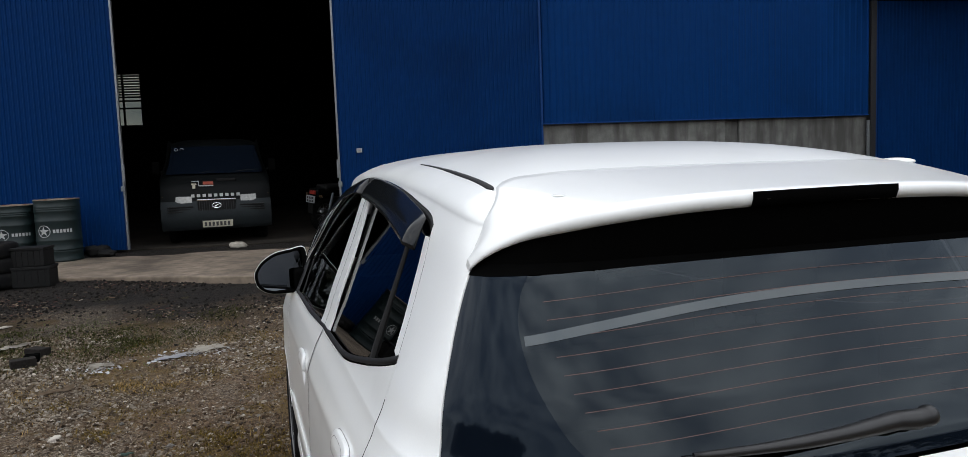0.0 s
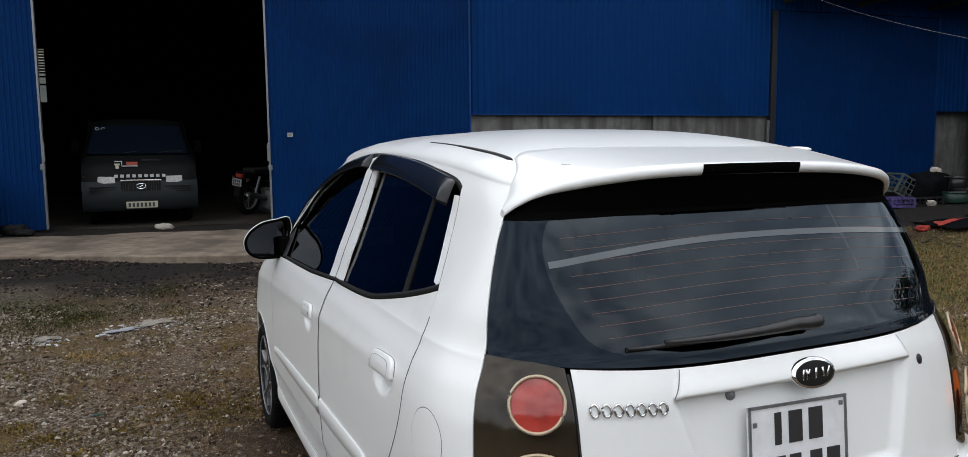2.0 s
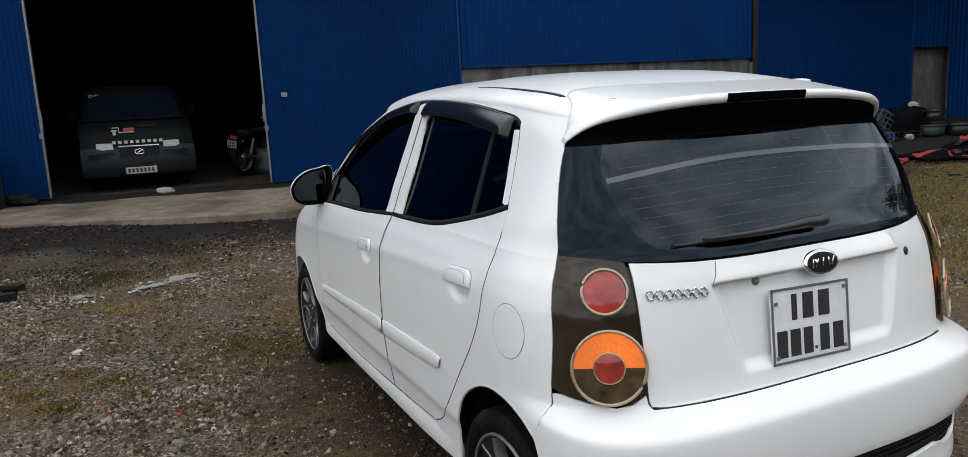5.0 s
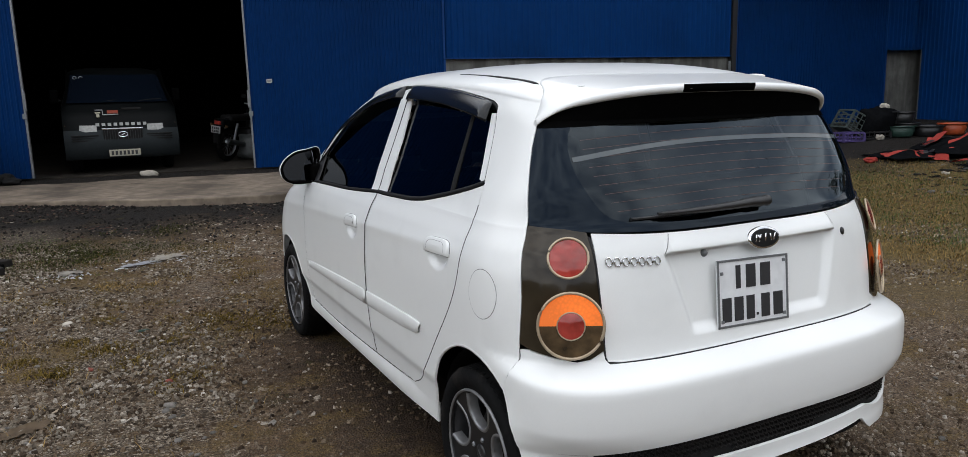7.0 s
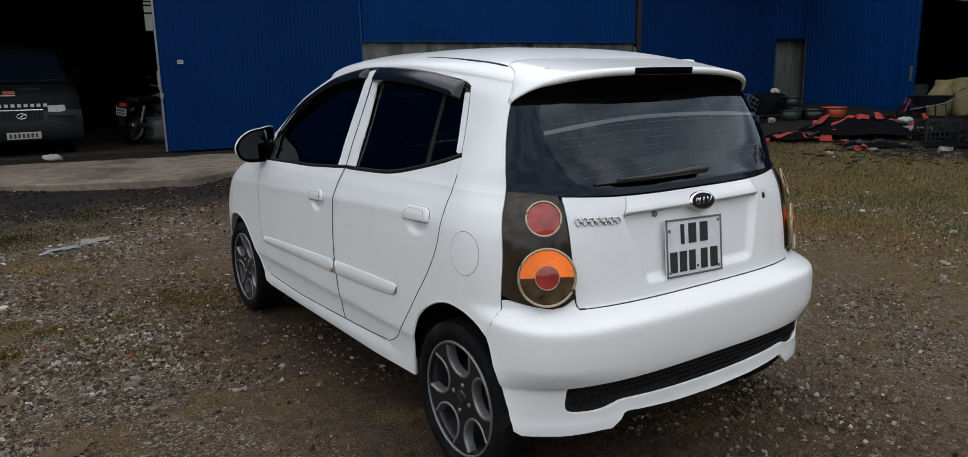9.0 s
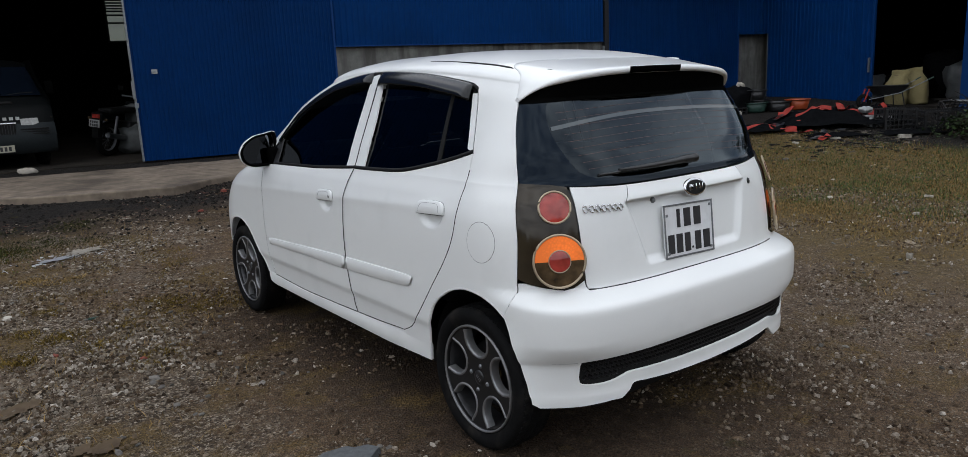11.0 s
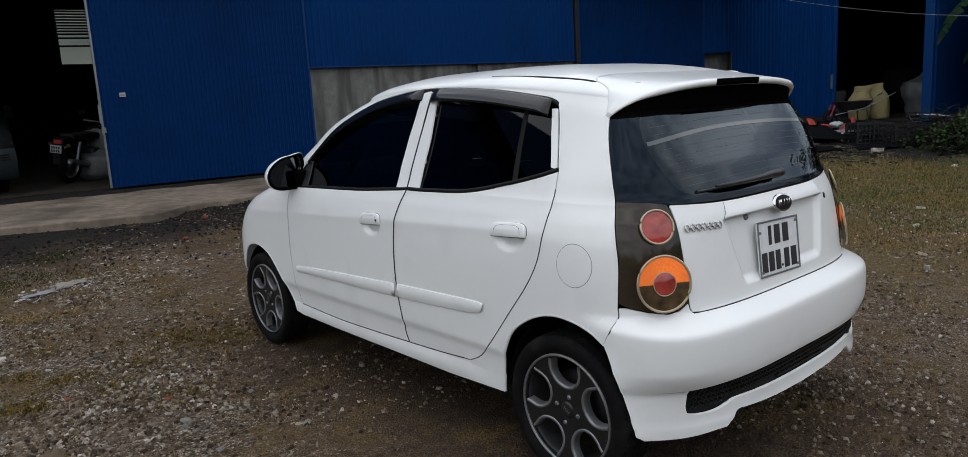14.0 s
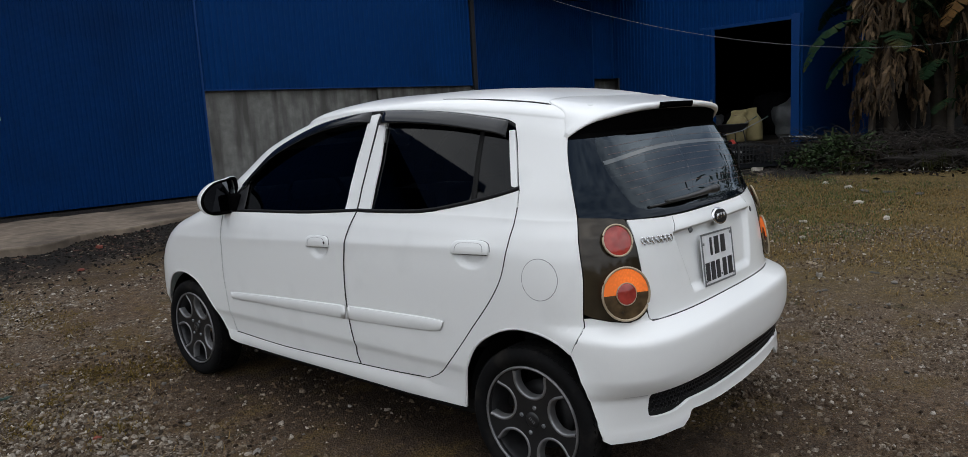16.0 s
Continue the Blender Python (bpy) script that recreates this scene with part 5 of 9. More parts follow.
def ring_patch(name, outer, hole, fn, off):
    """The band between two closed outlines round the tail, with the body's own normals."""
    n, rings, mid = 220, 14, (0.0, 1.13)

    def cast(line, a):
        d = (math.cos(a) * 70, math.sin(a) * 0.2)
        best = None
        for (x0, y0), (x1, y1) in zip(line, line[1:] + line[:1]):
            ex, ey = x1 - x0, y1 - y0
            den = d[0] * ey - d[1] * ex
            if abs(den) < 1e-12:
                continue
            t = ((x0 - mid[0]) * ey - (y0 - mid[1]) * ex) / den
            s = ((x0 - mid[0]) * d[1] - (y0 - mid[1]) * d[0]) / den
            if t > 0 and -1e-9 <= s <= 1 + 1e-9:
                best = t if best is None else max(best, t)
        return mid[0] + d[0] * best, mid[1] + d[1] * best

    verts, normals = [], []
    for j in range(rings):
        for k in range(n):
            p, q = cast(outer, k * math.tau / n), cast(hole, k * math.tau / n)
            f = j / (rings - 1)
            c, z = p[0] + (q[0] - p[0]) * f, p[1] + (q[1] - p[1]) * f
            across = fn(min(89.5, c + 0.4), z) - fn(max(-89.5, c - 0.4), z)
            nm = across.cross(fn(c, z + 0.004) - fn(c, z - 0.004)).normalized()
            if nm.dot(Vector((0, -1, 0.2)) + Vector((math.copysign(0.6, c), 0, 0))) < 0:
                nm = -nm
            verts.append(tuple(fn(c, z) + nm * off))
            normals.append(tuple(nm))
    faces = [(j * n + k, (j + 1) * n + k, (j + 1) * n + (k + 1) % n, j * n + (k + 1) % n) for j in range(rings - 1) for k in range(n)]
    v = [Vector(p) for p in verts]
    f0 = faces[n // 4]
    if (v[f0[1]] - v[f0[0]]).cross(v[f0[2]] - v[f0[1]]).dot(Vector(normals[f0[0]])) < 0:
        faces = [f[::-1] for f in faces]
    mesh = raw(name, verts, faces, True)
    mesh.normals_split_custom_set_from_vertices(normals)
    return mesh


side_turn = [(tail_turn(z, y=y), z) for y, z in GLASS_SIDE if z > 1.012]
border_out = [(tail_turn(z, u), z) for u, z in GL_LOW] + side_turn + flip([(-c, z) for c, z in side_turn])
border_in = [(tail_turn(z, u), z) for u, z in inner]
car_part("glass_border", ring_patch("glass_border", border_out, border_in, on_tail, 0.0005), CERAMIC, "black border of the rear glass", tailgate)
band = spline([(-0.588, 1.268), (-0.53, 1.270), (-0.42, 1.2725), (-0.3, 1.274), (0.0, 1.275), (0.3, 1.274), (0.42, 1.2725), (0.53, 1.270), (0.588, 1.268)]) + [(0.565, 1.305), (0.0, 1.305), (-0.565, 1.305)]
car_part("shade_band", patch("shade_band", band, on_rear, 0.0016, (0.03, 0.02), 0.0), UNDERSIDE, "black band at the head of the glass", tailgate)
for k in range(9):
    z = 1.052 + 0.0245 * k
    reach = 0.455 + 0.05 * math.sin(min(1, k / 6) * math.pi / 2)
    car_part("heating_wire", ribbon("heating_wire", [(-reach + 2 * reach * i / 24, z - 0.014 * ((-reach + 2 * reach * i / 24) / 0.5) ** 2) for i in range(25)], on_rear, 0.0011, 0.0006), DEFROST, "", tailgate)
STRIPE = material("sun strip", (0.085, 0.10, 0.108), 0.08, vary=0.03)
car_part("sun_strip", ribbon("sun_strip", spline([(-0.542, 1.182), (-0.42, 1.197), (-0.22, 1.212), (0.0, 1.217), (0.22, 1.214), (0.40, 1.207), (0.57, 1.195)]), on_rear, 0.015, 0.0012), STRIPE, "pale strip across the glass", tailgate)

# wiper
wiper = bmesh.new()
arm = [on_rear(0.050 - 0.40 * f, 1.036 - 0.006 * f) + Vector((0, -0.022 - 0.016 * math.sin(f * math.pi) - 0.012 * (f < 0.08), 0.0)) for f in [i / 14 for i in range(15)]]
tube(wiper, arm, [0.014, 0.0165, 0.0155, 0.0145, 0.0135, 0.0125, 0.0115, 0.011, 0.0105, 0.0095, 0.0085, 0.0075, 0.007, 0.006, 0.005], 8)
bmesh.ops.create_uvsphere(wiper, u_segments=12, v_segments=8, radius=0.017, matrix=Matrix.Translation(arm[0]))
tube(wiper, [on_rear(-0.05 - 0.375 * f, 1.027 - 0.004 * f) + Vector((0, -0.006, -0.004)) for f in [i / 10 for i in range(11)]], 0.005, 6)
car_part("wiper", wiper, BLACK_PLASTIC, "black wiper", tailgate)

# badge, name bars, lock
def oval(bm, fn, u0, z0, ru, rz, off0, off1, sides=36):
    rows = []
    for f, o in ((1.0, off0), (1.0, off1 * 0.6 + off0 * 0.4), (0.93, off1), (0.0001, off1)):
        rows.append([fn(u0 + ru * f * math.cos(a), z0 + rz * f * math.sin(a)) + Vector((0, -o, 0)) for a in [k * math.tau / sides for k in range(sides)]])
    for r0, r1 in zip(rows, rows[1:]):
        v0, v1 = [bm.verts.new(p) for p in r0], [bm.verts.new(p) for p in r1]
        for k in range(sides):
            bm.faces.new((v0[k], v0[(k + 1) % sides], v1[(k + 1) % sides], v1[k]))
    bmesh.ops.remove_doubles(bm, verts=bm.verts, dist=1e-6)
    bmesh.ops.recalc_face_normals(bm, faces=bm.faces)
    return bm


flat = lambda u, z: Vector((XC + u, on_rear(0.015, z).y - 0.010, z))
car_part("badge", oval(bmesh.new(), flat, 0.015, 0.931, 0.064, 0.0325, 0.0, 0.007), CHROME, "oval chrome badge", tailgate)
car_part("badge_field", oval(bmesh.new(), flat, 0.015, 0.931, 0.056, 0.0260, 0.0066, 0.0085), MATT_BLACK, "", tailgate)
marks = bmesh.new()
for u, w_, lean in ((-0.024, 0.005, 0.0), (-0.010, 0.005, 0.35), (-0.012, 0.005, -0.4), (0.013, 0.006, 0.0), (0.035, 0.005, -0.3), (0.049, 0.005, 0.3)):
    at = flat(u + 0.002, 0.931) + Vector((0, -0.0095, 0))
    bmesh.ops.create_cube(marks, size=1, matrix=Matrix.Translation(at) @ Matrix.Rotation(lean, 4, "Y") @ Matrix.Diagonal((w_, 0.003, 0.026, 1)))
car_part("badge_mark", marks, CHROME, "", tailgate)
for k in range(7):
    u = -0.515 + 0.0235 * k
    z0 = 0.914 - 0.0012 * k
    pts = [tailgate_skin(u + 0.0085 * math.cos(a), z0 + 0.0115 * math.sin(a)) + Vector((0, -0.004, 0)) for a in [j * math.tau / 14 for j in range(14)]]
    car_part("name_mark", tube(bmesh.new(), pts, 0.0030, 5, True), CHROME, "", tailgate)
lock = bmesh.new()
oval(lock, lambda u, z: tailgate_skin(u, z), 0.392, 0.908, 0.010, 0.012, 0.0, 0.003, 18)
car_part("lock", lock, BLACK_PLASTIC, "", tailgate)
button = bmesh.new()
bmesh.ops.create_uvsphere(button, u_segments=10, v_segments=6, radius=0.012, matrix=Matrix.Translation(tailgate_skin(-0.195, 0.905)))
car_part("plate_lamp", button, GREY_STEEL, "", tailgate)

# number plate, with plain bars for the figures
PL = Matrix.Translation((XC - 0.038, on_rear(0, 0.78).y + 0.004, 0.7805)) @ Matrix.Rotation(radians(-6.5), 4, "X") @ Matrix.Rotation(radians(2.0), 4, "Y")
plate_bm = boxed((-0.142, -0.006, -0.0985), (0.142, 0.0, 0.0985), 0.002)
bmesh.ops.transform(plate_bm, matrix=PL, verts=plate_bm.verts)
plate = car_part("number_plate", plate_bm, PLATE_WHITE, "white metal plate with black bars", tailgate, False)
rim = bmesh.new()
for lo, hi in (((-0.142, -0.0085, 0.092), (0.142, -0.0055, 0.0985)), ((-0.142, -0.0085, -0.0985), (0.142, -0.0055, -0.092)), ((-0.142, -0.0085, -0.0985), (-0.1355, -0.0055, 0.0985)), ((0.1355, -0.0085, -0.0985), (0.142, -0.0055, 0.0985))):
    box(rim, lo, hi)
for x, z in ((-0.125, 0.06), (-0.125, -0.08), (0.125, -0.08), (0.125, 0.08)):
    box(rim, (x - 0.005, -0.009, z - 0.005), (x + 0.005, -0.005, z + 0.005), 0.001)
bmesh.ops.transform(rim, matrix=PL, verts=rim.verts)
car_part("plate_rim", rim, GREY_STEEL, "", tailgate, False)
for x0, x1, z0, z1 in ((-0.070, -0.052, 0.012, 0.080), (-0.030, 0.008, 0.012, 0.080), (0.028, 0.068, 0.012, 0.080), (-0.125, -0.090, -0.082, -0.012), (-0.078, -0.043, -0.082, -0.012), (-0.030, 0.002, -0.082, -0.012), (0.030, 0.064, -0.082, -0.012), (0.080, 0.118, -0.082, -0.012), (0.010, 0.018, -0.074, -0.066)):
    bar = boxed((x0, -0.0085, z0), (x1, -0.0058, z1), 0.001)
    bmesh.ops.transform(bar, matrix=PL, verts=bar.verts)
    car_part("plate_bar", bar, PLATE_INK, "", plate, False)

# roof spoiler
def build_spoiler():
    def run(table, u):
        """A smooth curve through a short table."""
        k = max(i for i in range(len(table) - 1) if table[i][0] <= u + 1e-9)
        p = [table[max(0, min(len(table) - 1, k + j))] for j in (-1, 0, 1, 2)]
        h = p[2][0] - p[1][0]
        f = (u - p[1][0]) / h
        m1 = 0.0 if k == 0 else (p[2][1] - p[0][1]) / (p[2][0] - p[0][0]) * h
        m2 = (p[3][1] - p[1][1]) / max(1e-6, p[3][0] - p[1][0]) * h
        return (2 * f**3 - 3 * f**2 + 1) * p[1][1] + (f**3 - 2 * f**2 + f) * m1 + (3 * f**2 - 2 * f**3) * p[2][1] + (f**3 - f**2) * m2

    front_edge = ((0, 1.245), (0.30, 1.240), (0.42, 1.232), (0.47, 1.220), (0.495, 1.195), (0.512, 1.150), (0.535, 1.115), (0.56, 1.096), (0.588, 1.082))
    back_y = ((0, 0.938), (0.25, 0.942), (0.42, 0.962), (0.50, 0.990), (0.545, 1.018), (0.575, 1.046), (0.588, 1.068))
    back_z = ((0, 1.383), (0.25, 1.379), (0.42, 1.364), (0.50, 1.347), (0.545, 1.327), (0.575, 1.305), (0.588, 1.288))
    top_rows = 12
    us = [0.588 * math.sin(math.pi / 2 * (i / 30 - 1)) for i in range(61)]
    profile = []
    for u in us:
        hw = min(abs(u), 0.588)
        tip = ease((hw - 0.44) / 0.148)
        y_front, y_back, z_back = run(front_edge, hw), run(back_y, hw), run(back_z, hw)
        lo_q, hi_q = 1.4, 1.999
        for _ in range(24):
            mq = (lo_q + hi_q) / 2
            if half_width(y_front, mq) > hw:
                lo_q = mq
            else:
                hi_q = mq
        thick = 0.024 - 0.010 * tip
        z_front = max(height(lo_q, y_front) + 0.0012 + 0.003 * ease((hw - 0.40) / 0.06), z_back + 0.010 * (1 - tip) - 0.002)
        z_low = 1.278
        y_low = rear_depth(min(hw, 0.585), z_low) + 0.006
        pts = [(y_front + 0.006 + 0.010 * tip, z_front - 0.012 - 0.04 * tip), (y_front + 0.003 + 0.003 * tip, z_front - 0.0012 - 0.005 * tip)]
        for k in range(top_rows):
            f = k / (top_rows - 1)
            pts.append((y_front + (y_back - y_front) * f, z_front + (z_back - z_front) * (0.92 * f + 0.08 * f * f) + 0.006 * math.sin(f * math.pi) * tip))
        pts += [(y_back - 0.005, z_back - thick * 0.2), (y_back - 0.006, z_back - thick * 0.5), (y_back - 0.003, z_back - thick * 0.8), (y_back + 0.010, z_back - thick)]
        profile.append((u, pts, (y_back + 0.014, z_back - thick + 0.001), (y_low, min(z_low, z_back - thick - 0.001))))
    skin = [[Vector((XC + u, y, z)) for y, z in pts] for u, pts, _, _ in profile]
    bm = grid_mesh(skin)
    bmesh.ops.recalc_face_normals(bm, faces=bm.faces)
    if sum(f.normal.z for f in bm.faces) < 0:
        bmesh.ops.reverse_faces(bm, faces=bm.faces)
    for k in (0, 60):
        u, pts, a, b = profile[k]
        bm.faces.new([bm.verts.new((XC + u, y, z)) for y, z in pts])
    spoiler = car_part("spoiler", bm, WHITE_PAINT, "white roof spoiler", tailgate)
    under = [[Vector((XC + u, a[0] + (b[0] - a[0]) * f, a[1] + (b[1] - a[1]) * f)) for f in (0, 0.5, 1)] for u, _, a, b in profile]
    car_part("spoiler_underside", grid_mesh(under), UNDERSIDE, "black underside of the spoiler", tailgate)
    lamp = bmesh.new()
    pts = []
    for i in range(12):
        u = -0.165 + 0.29 * i / 11
        k = min(range(61), key=lambda j: abs(us[j] - u))
        y, z = profile[k][1][15]
        pts.append((u, y, z))
    rows = [[Vector((XC + u, y - 0.0006, z + 0.013)) for u, y, z in pts], [Vector((XC + u, y - 0.0012, z + 0.003)) for u, y, z in pts], [Vector((XC + u, y + 0.004, z - 0.011)) for u, y, z in pts], [Vector((XC + u, y + 0.02, z - 0.010)) for u, y, z in pts]]
    car_part("brake_lamp", grid_mesh(rows), UNDERSIDE, "dark third brake lamp", tailgate)
    for u, y, z, rx, rz in ((-0.43, 1.075, 1.385, 0.012, 0.003), (0.49, 1.28, 1.412, 0.03, 0.009)):
        cap = bmesh.new()
        bmesh.ops.create_uvsphere(cap, u_segments=14, v_segments=8, radius=1, matrix=Matrix.Translation((XC + u, y, z)) @ Matrix.Diagonal((rx, 0.014 if u < 0 else 0.05, rz, 1)))
        car_part("spoiler_cap", cap, WHITE_PAINT, "", tailgate)


build_spoiler()

# tail lamps
LENSES = ((0.613, 0.926, 0.058, 0.013), (0.628, 0.752, 0.093, 0.017))


def lamp_outline(s):
    edge = spline([(-0.552, 0.990), (-0.552, 0.90), (-0.553, 0.80), (-0.550, 0.680)], 4)
    low = spline([(-0.550, 0.680), (-0.585, 0.660), (-0.62, 0.655), (-0.67, 0.664), (-0.722, 0.682)], 4)
    side = [(-wrap_of_y(y, z), z) for y, z in LAMP_SIDE if z > 0.69]
    half = [(wrap_of_u(u, z), z) for u, z in edge + low[1:-1]] + side + [(wrap_of_u(-0.60, 1.000), 1.000)]
    return [(-s * c, z) for c, z in half]


def lamp_skin(s):
    """The lamp's cover, sunk flat behind its round lenses."""
    seats = []
    for u0, z0, radius, off in LENSES:
        seats.append((on_rear(s * u0, z0), normal_at(on_rear, s * u0, z0), radius, off))

    def at(c, z):
        p = on_wrap(c, z)
        for o, n, radius, off in seats:
            h = (p - o).dot(n)
            away = (p - o - n * h).length
            if away < radius + 0.016 and h > off - 0.011:
                p = p - n * (h - off + 0.011) * ease((radius + 0.016 - away) / 0.010)
        return p

    return at


def disc(u0, z0, radius, off, s, start=0.0, stop=math.tau, hole=0.0, dome=0.0, sides=40):
    """A lens in the lamp, set square to the surface there."""
    n = normal_at(on_rear, s * u0, z0)
    at = on_rear(s * u0, z0) + n * off
    side = Vector((0, 0, 1)).cross(n).normalized()
    if side.x * s < 0:
        side = -side
    up = n.cross(side)
    if up.z < 0:
        up = -up
    bm = bmesh.new()
    ks = [start + (stop - start) * k / sides for k in range(sides + 1)]
    rows = []
    for f in (0.0, 0.33, 0.66, 0.9, 1.0):
        r = hole + (radius - hole) * f
        rows.append([at + side * (r * math.cos(a)) + up * (r * math.sin(a)) + n * dome * (1 - f * f) for a in ks])
    g = grid_mesh(rows)
    bmesh.ops.recalc_face_normals(g, faces=g.faces)
    if sum(f.normal.dot(n) for f in g.faces) < 0:
        bmesh.ops.reverse_faces(g, faces=g.faces)
    return g


def ring(u0, z0, radius, off, s, thick, sides=44):
    n = normal_at(on_rear, s * u0, z0)
    at = on_rear(s * u0, z0) + n * off
    side = Vector((0, 0, 1)).cross(n).normalized()
    up = n.cross(side)
    return tube(bmesh.new(), [at + side * (radius * math.cos(a)) + up * (radius * math.sin(a)) for a in [k * math.tau / sides for k in range(sides)]], thick, 8, True)


for s in (-1, 1):
    lamp = car_part("tail_lamp", patch("tail_lamp", lamp_outline(s), lamp_skin(s), 0.003, (0.9, 0.005), 0.010), LAMP_SMOKE, "smoked tail lamp with lit amber indicator")
    lp = lambda nm, bm, mat, label="": car_part(nm, bm, mat, label, lamp)
    sgn = 1 if s > 0 else -1
    u1, u2 = 0.613, 0.628
    lp("lens", disc(u1, 0.926, 0.052, 0.013, sgn, dome=0.006), LAMP_RED, "red lens")
    lp("lens_ring", ring(u1, 0.926, 0.054, 0.014, sgn, 0.0038), LAMP_RING)
    lp("lens", disc(u2, 0.752, 0.086, 0.017, sgn, math.pi, math.tau, 0.036), LAMP_CLEAR, "brown reversing lens")
    lp("indicator", disc(u2, 0.752, 0.086, 0.017, sgn, 0.0, math.pi, 0.036), LAMP_AMBER, "lit amber indicator")
    lp("lens", disc(u2, 0.752, 0.036, 0.022, sgn, dome=0.005), LAMP_RED, "red centre lens")
    lp("lens_ring", ring(u2, 0.752, 0.0885, 0.018, sgn, 0.0042), LAMP_RING)
    lp("lens_ring", ring(u2, 0.752, 0.037, 0.021, sgn, 0.002), LAMP_RING)

# rear bumper: two skins round a black mesh opening
def wrapped(pts):
    return [(wrap_of_u(u, z), z) for u, z in pts]


def both(half):
    """A closed outline from its near half, given from the middle bottom outwards to the middle top."""
    return half + [(-c, z) for c, z in flip(half)]


shut_c = [(-wrap_of_y(y, z), z) for y, z in flip(SHUT)]
arch_c = [(-wrap_of_y(0.962, 0.545), 0.545), (-wrap_of_y(0.93, 0.47), 0.47), (-wrap_of_y(0.905, 0.40), 0.40), (-wrap_of_y(0.885, 0.33), 0.33), (-wrap_of_y(0.868, 0.262), 0.262)]
grille_top = spline([(-0.615, 0.412), (-0.5, 0.416), (-0.35, 0.418), (-0.2, 0.419), (0.0, 0.420)], 6)
grille_low = spline([(-0.614, 0.355), (-0.602, 0.326), (-0.55, 0.320), (-0.50, 0.323), (-0.455, 0.334), (-0.42, 0.341), (-0.3, 0.337), (-0.15, 0.332), (0.0, 0.330)], 6)
hem = spline([(-0.465, 0.254), (-0.435, 0.276), (-0.410, 0.299), (-0.35, 0.296), (-0.2, 0.287), (0.0, 0.282)], 6)
tg_line = [(0.0, 0.6425), (-0.2, 0.6425), (-0.4, 0.6425), (-0.541, 0.6435), (-0.549, 0.655), (-0.552, 0.676), (-0.585, 0.656), (-0.62, 0.651), (-0.67, 0.660), (-0.718, 0.676)]
split = 0.412
upper_half = wrapped(flip(grille_top)) + [(wrap_of_u(-0.66, split), split), (-wrap_of_y(0.909, split), split)] + flip(arch_c[:2]) + flip(shut_c) + wrapped(flip(tg_line))
bumper = car_part("rear_bumper", patch("rear_bumper", both(upper_half)[:-1], on_wrap, 0.0, (2.2, 0.007), 0.012), WHITE_PAINT)
lower_half = wrapped(flip(hem)) + [(wrap_of_u(-0.50, 0.255), 0.255), (wrap_of_u(-0.60, 0.249), 0.249), (wrap_of_u(-0.70, 0.247), 0.247)] + flip(arch_c)[0:3] + [(-wrap_of_y(0.909, split), split), (wrap_of_u(-0.66, split), split)] + wrapped(grille_top[:1]) + wrapped(grille_low)
car_part("bumper_lip", patch("bumper_lip", both(lower_half)[:-1], on_wrap, 0.0, (2.2, 0.012), 0.012), WHITE_PAINT, "", bumper)
mesh_half = wrapped(flip(inset(grille_low, 0, -0.012))) + wrapped(inset(grille_top, 0, 0.012))
car_part("bumper_mesh_backing", patch("bumper_mesh_backing", both(mesh_half)[:-1], on_wrap, -0.016, (2.2, 0.02), 0.0), MATT_BLACK, "black bumper mesh", bumper)
lattice = bmesh.new()
for i in range(-33, 34):
    for j in range(-1, 5):
        u = i * 0.0178 + (0.0089 if j % 2 else 0.0)
        z = 0.345 + 0.0165 * j
        low = 0.322 if abs(u) > 0.47 else 0.340 - 0.008 * (1 - abs(u) / 0.47)
        if abs(u) < 0.595 and low + 0.010 < z < 0.408:
            c = on_rear(u, z) + Vector((0, 0.014, 0))
            for ang in (0.55, -0.55):
                bmesh.ops.create_cube(lattice, size=1, matrix=Matrix.Translation(c + Vector((0.0045 if ang > 0 else -0.0045, 0, 0))) @ Matrix.Rotation(ang, 4, "Y") @ Matrix.Diagonal((0.013, 0.010, 0.0035, 1)))
            bmesh.ops.create_cube(lattice, size=1, matrix=Matrix.Translation(c + Vector((0.0089, 0, 0.0062))) @ Matrix.Diagonal((0.003, 0.010, 0.010, 1)))
car_part("bumper_mesh", lattice, BLACK_PLASTIC, "", bumper, False)
# grey strip painted in for the shade along the bumper's soft crease
car_part("bumper_crease", ribbon("bumper_crease", [(-57 + 1.0 * k, 0.4125) for k in range(13)], on_wrap, lambda f: 0.001 + 0.003 * f, 0.001), material("grey crease shade", (0.45, 0.45, 0.46), 0.6), "", bumper)

# underbody, wheel wells and cabin
car_part("underbody", boxed((XC - 0.63, 1.50, 0.155), (XC + 0.63, 3.12, 0.30), 0.03), MATT_BLACK, "", None, False)
car_part("underbody", boxed((XC - 0.52, 0.80, 0.19), (XC + 0.52, 1.50, 0.34), 0.03), MATT_BLACK, "", None, False)
car_part("underbody", boxed((XC - 0.52, 3.12, 0.17), (XC + 0.52, 4.0, 0.34), 0.03), MATT_BLACK, "", None, False)
exhaust = lathe(bmesh.new(), [(0.10, -0.32), (0.12, -0.30), (0.12, 0.30), (0.10, 0.32)], 20, Matrix.Translation((XC + 0.18, 0.98, 0.32)) @ Matrix.Rotation(radians(90), 4, "Y") @ Matrix.Diagonal((0.7, 1, 1, 1)))
car_part("silencer", exhaust, DARK_STEEL)
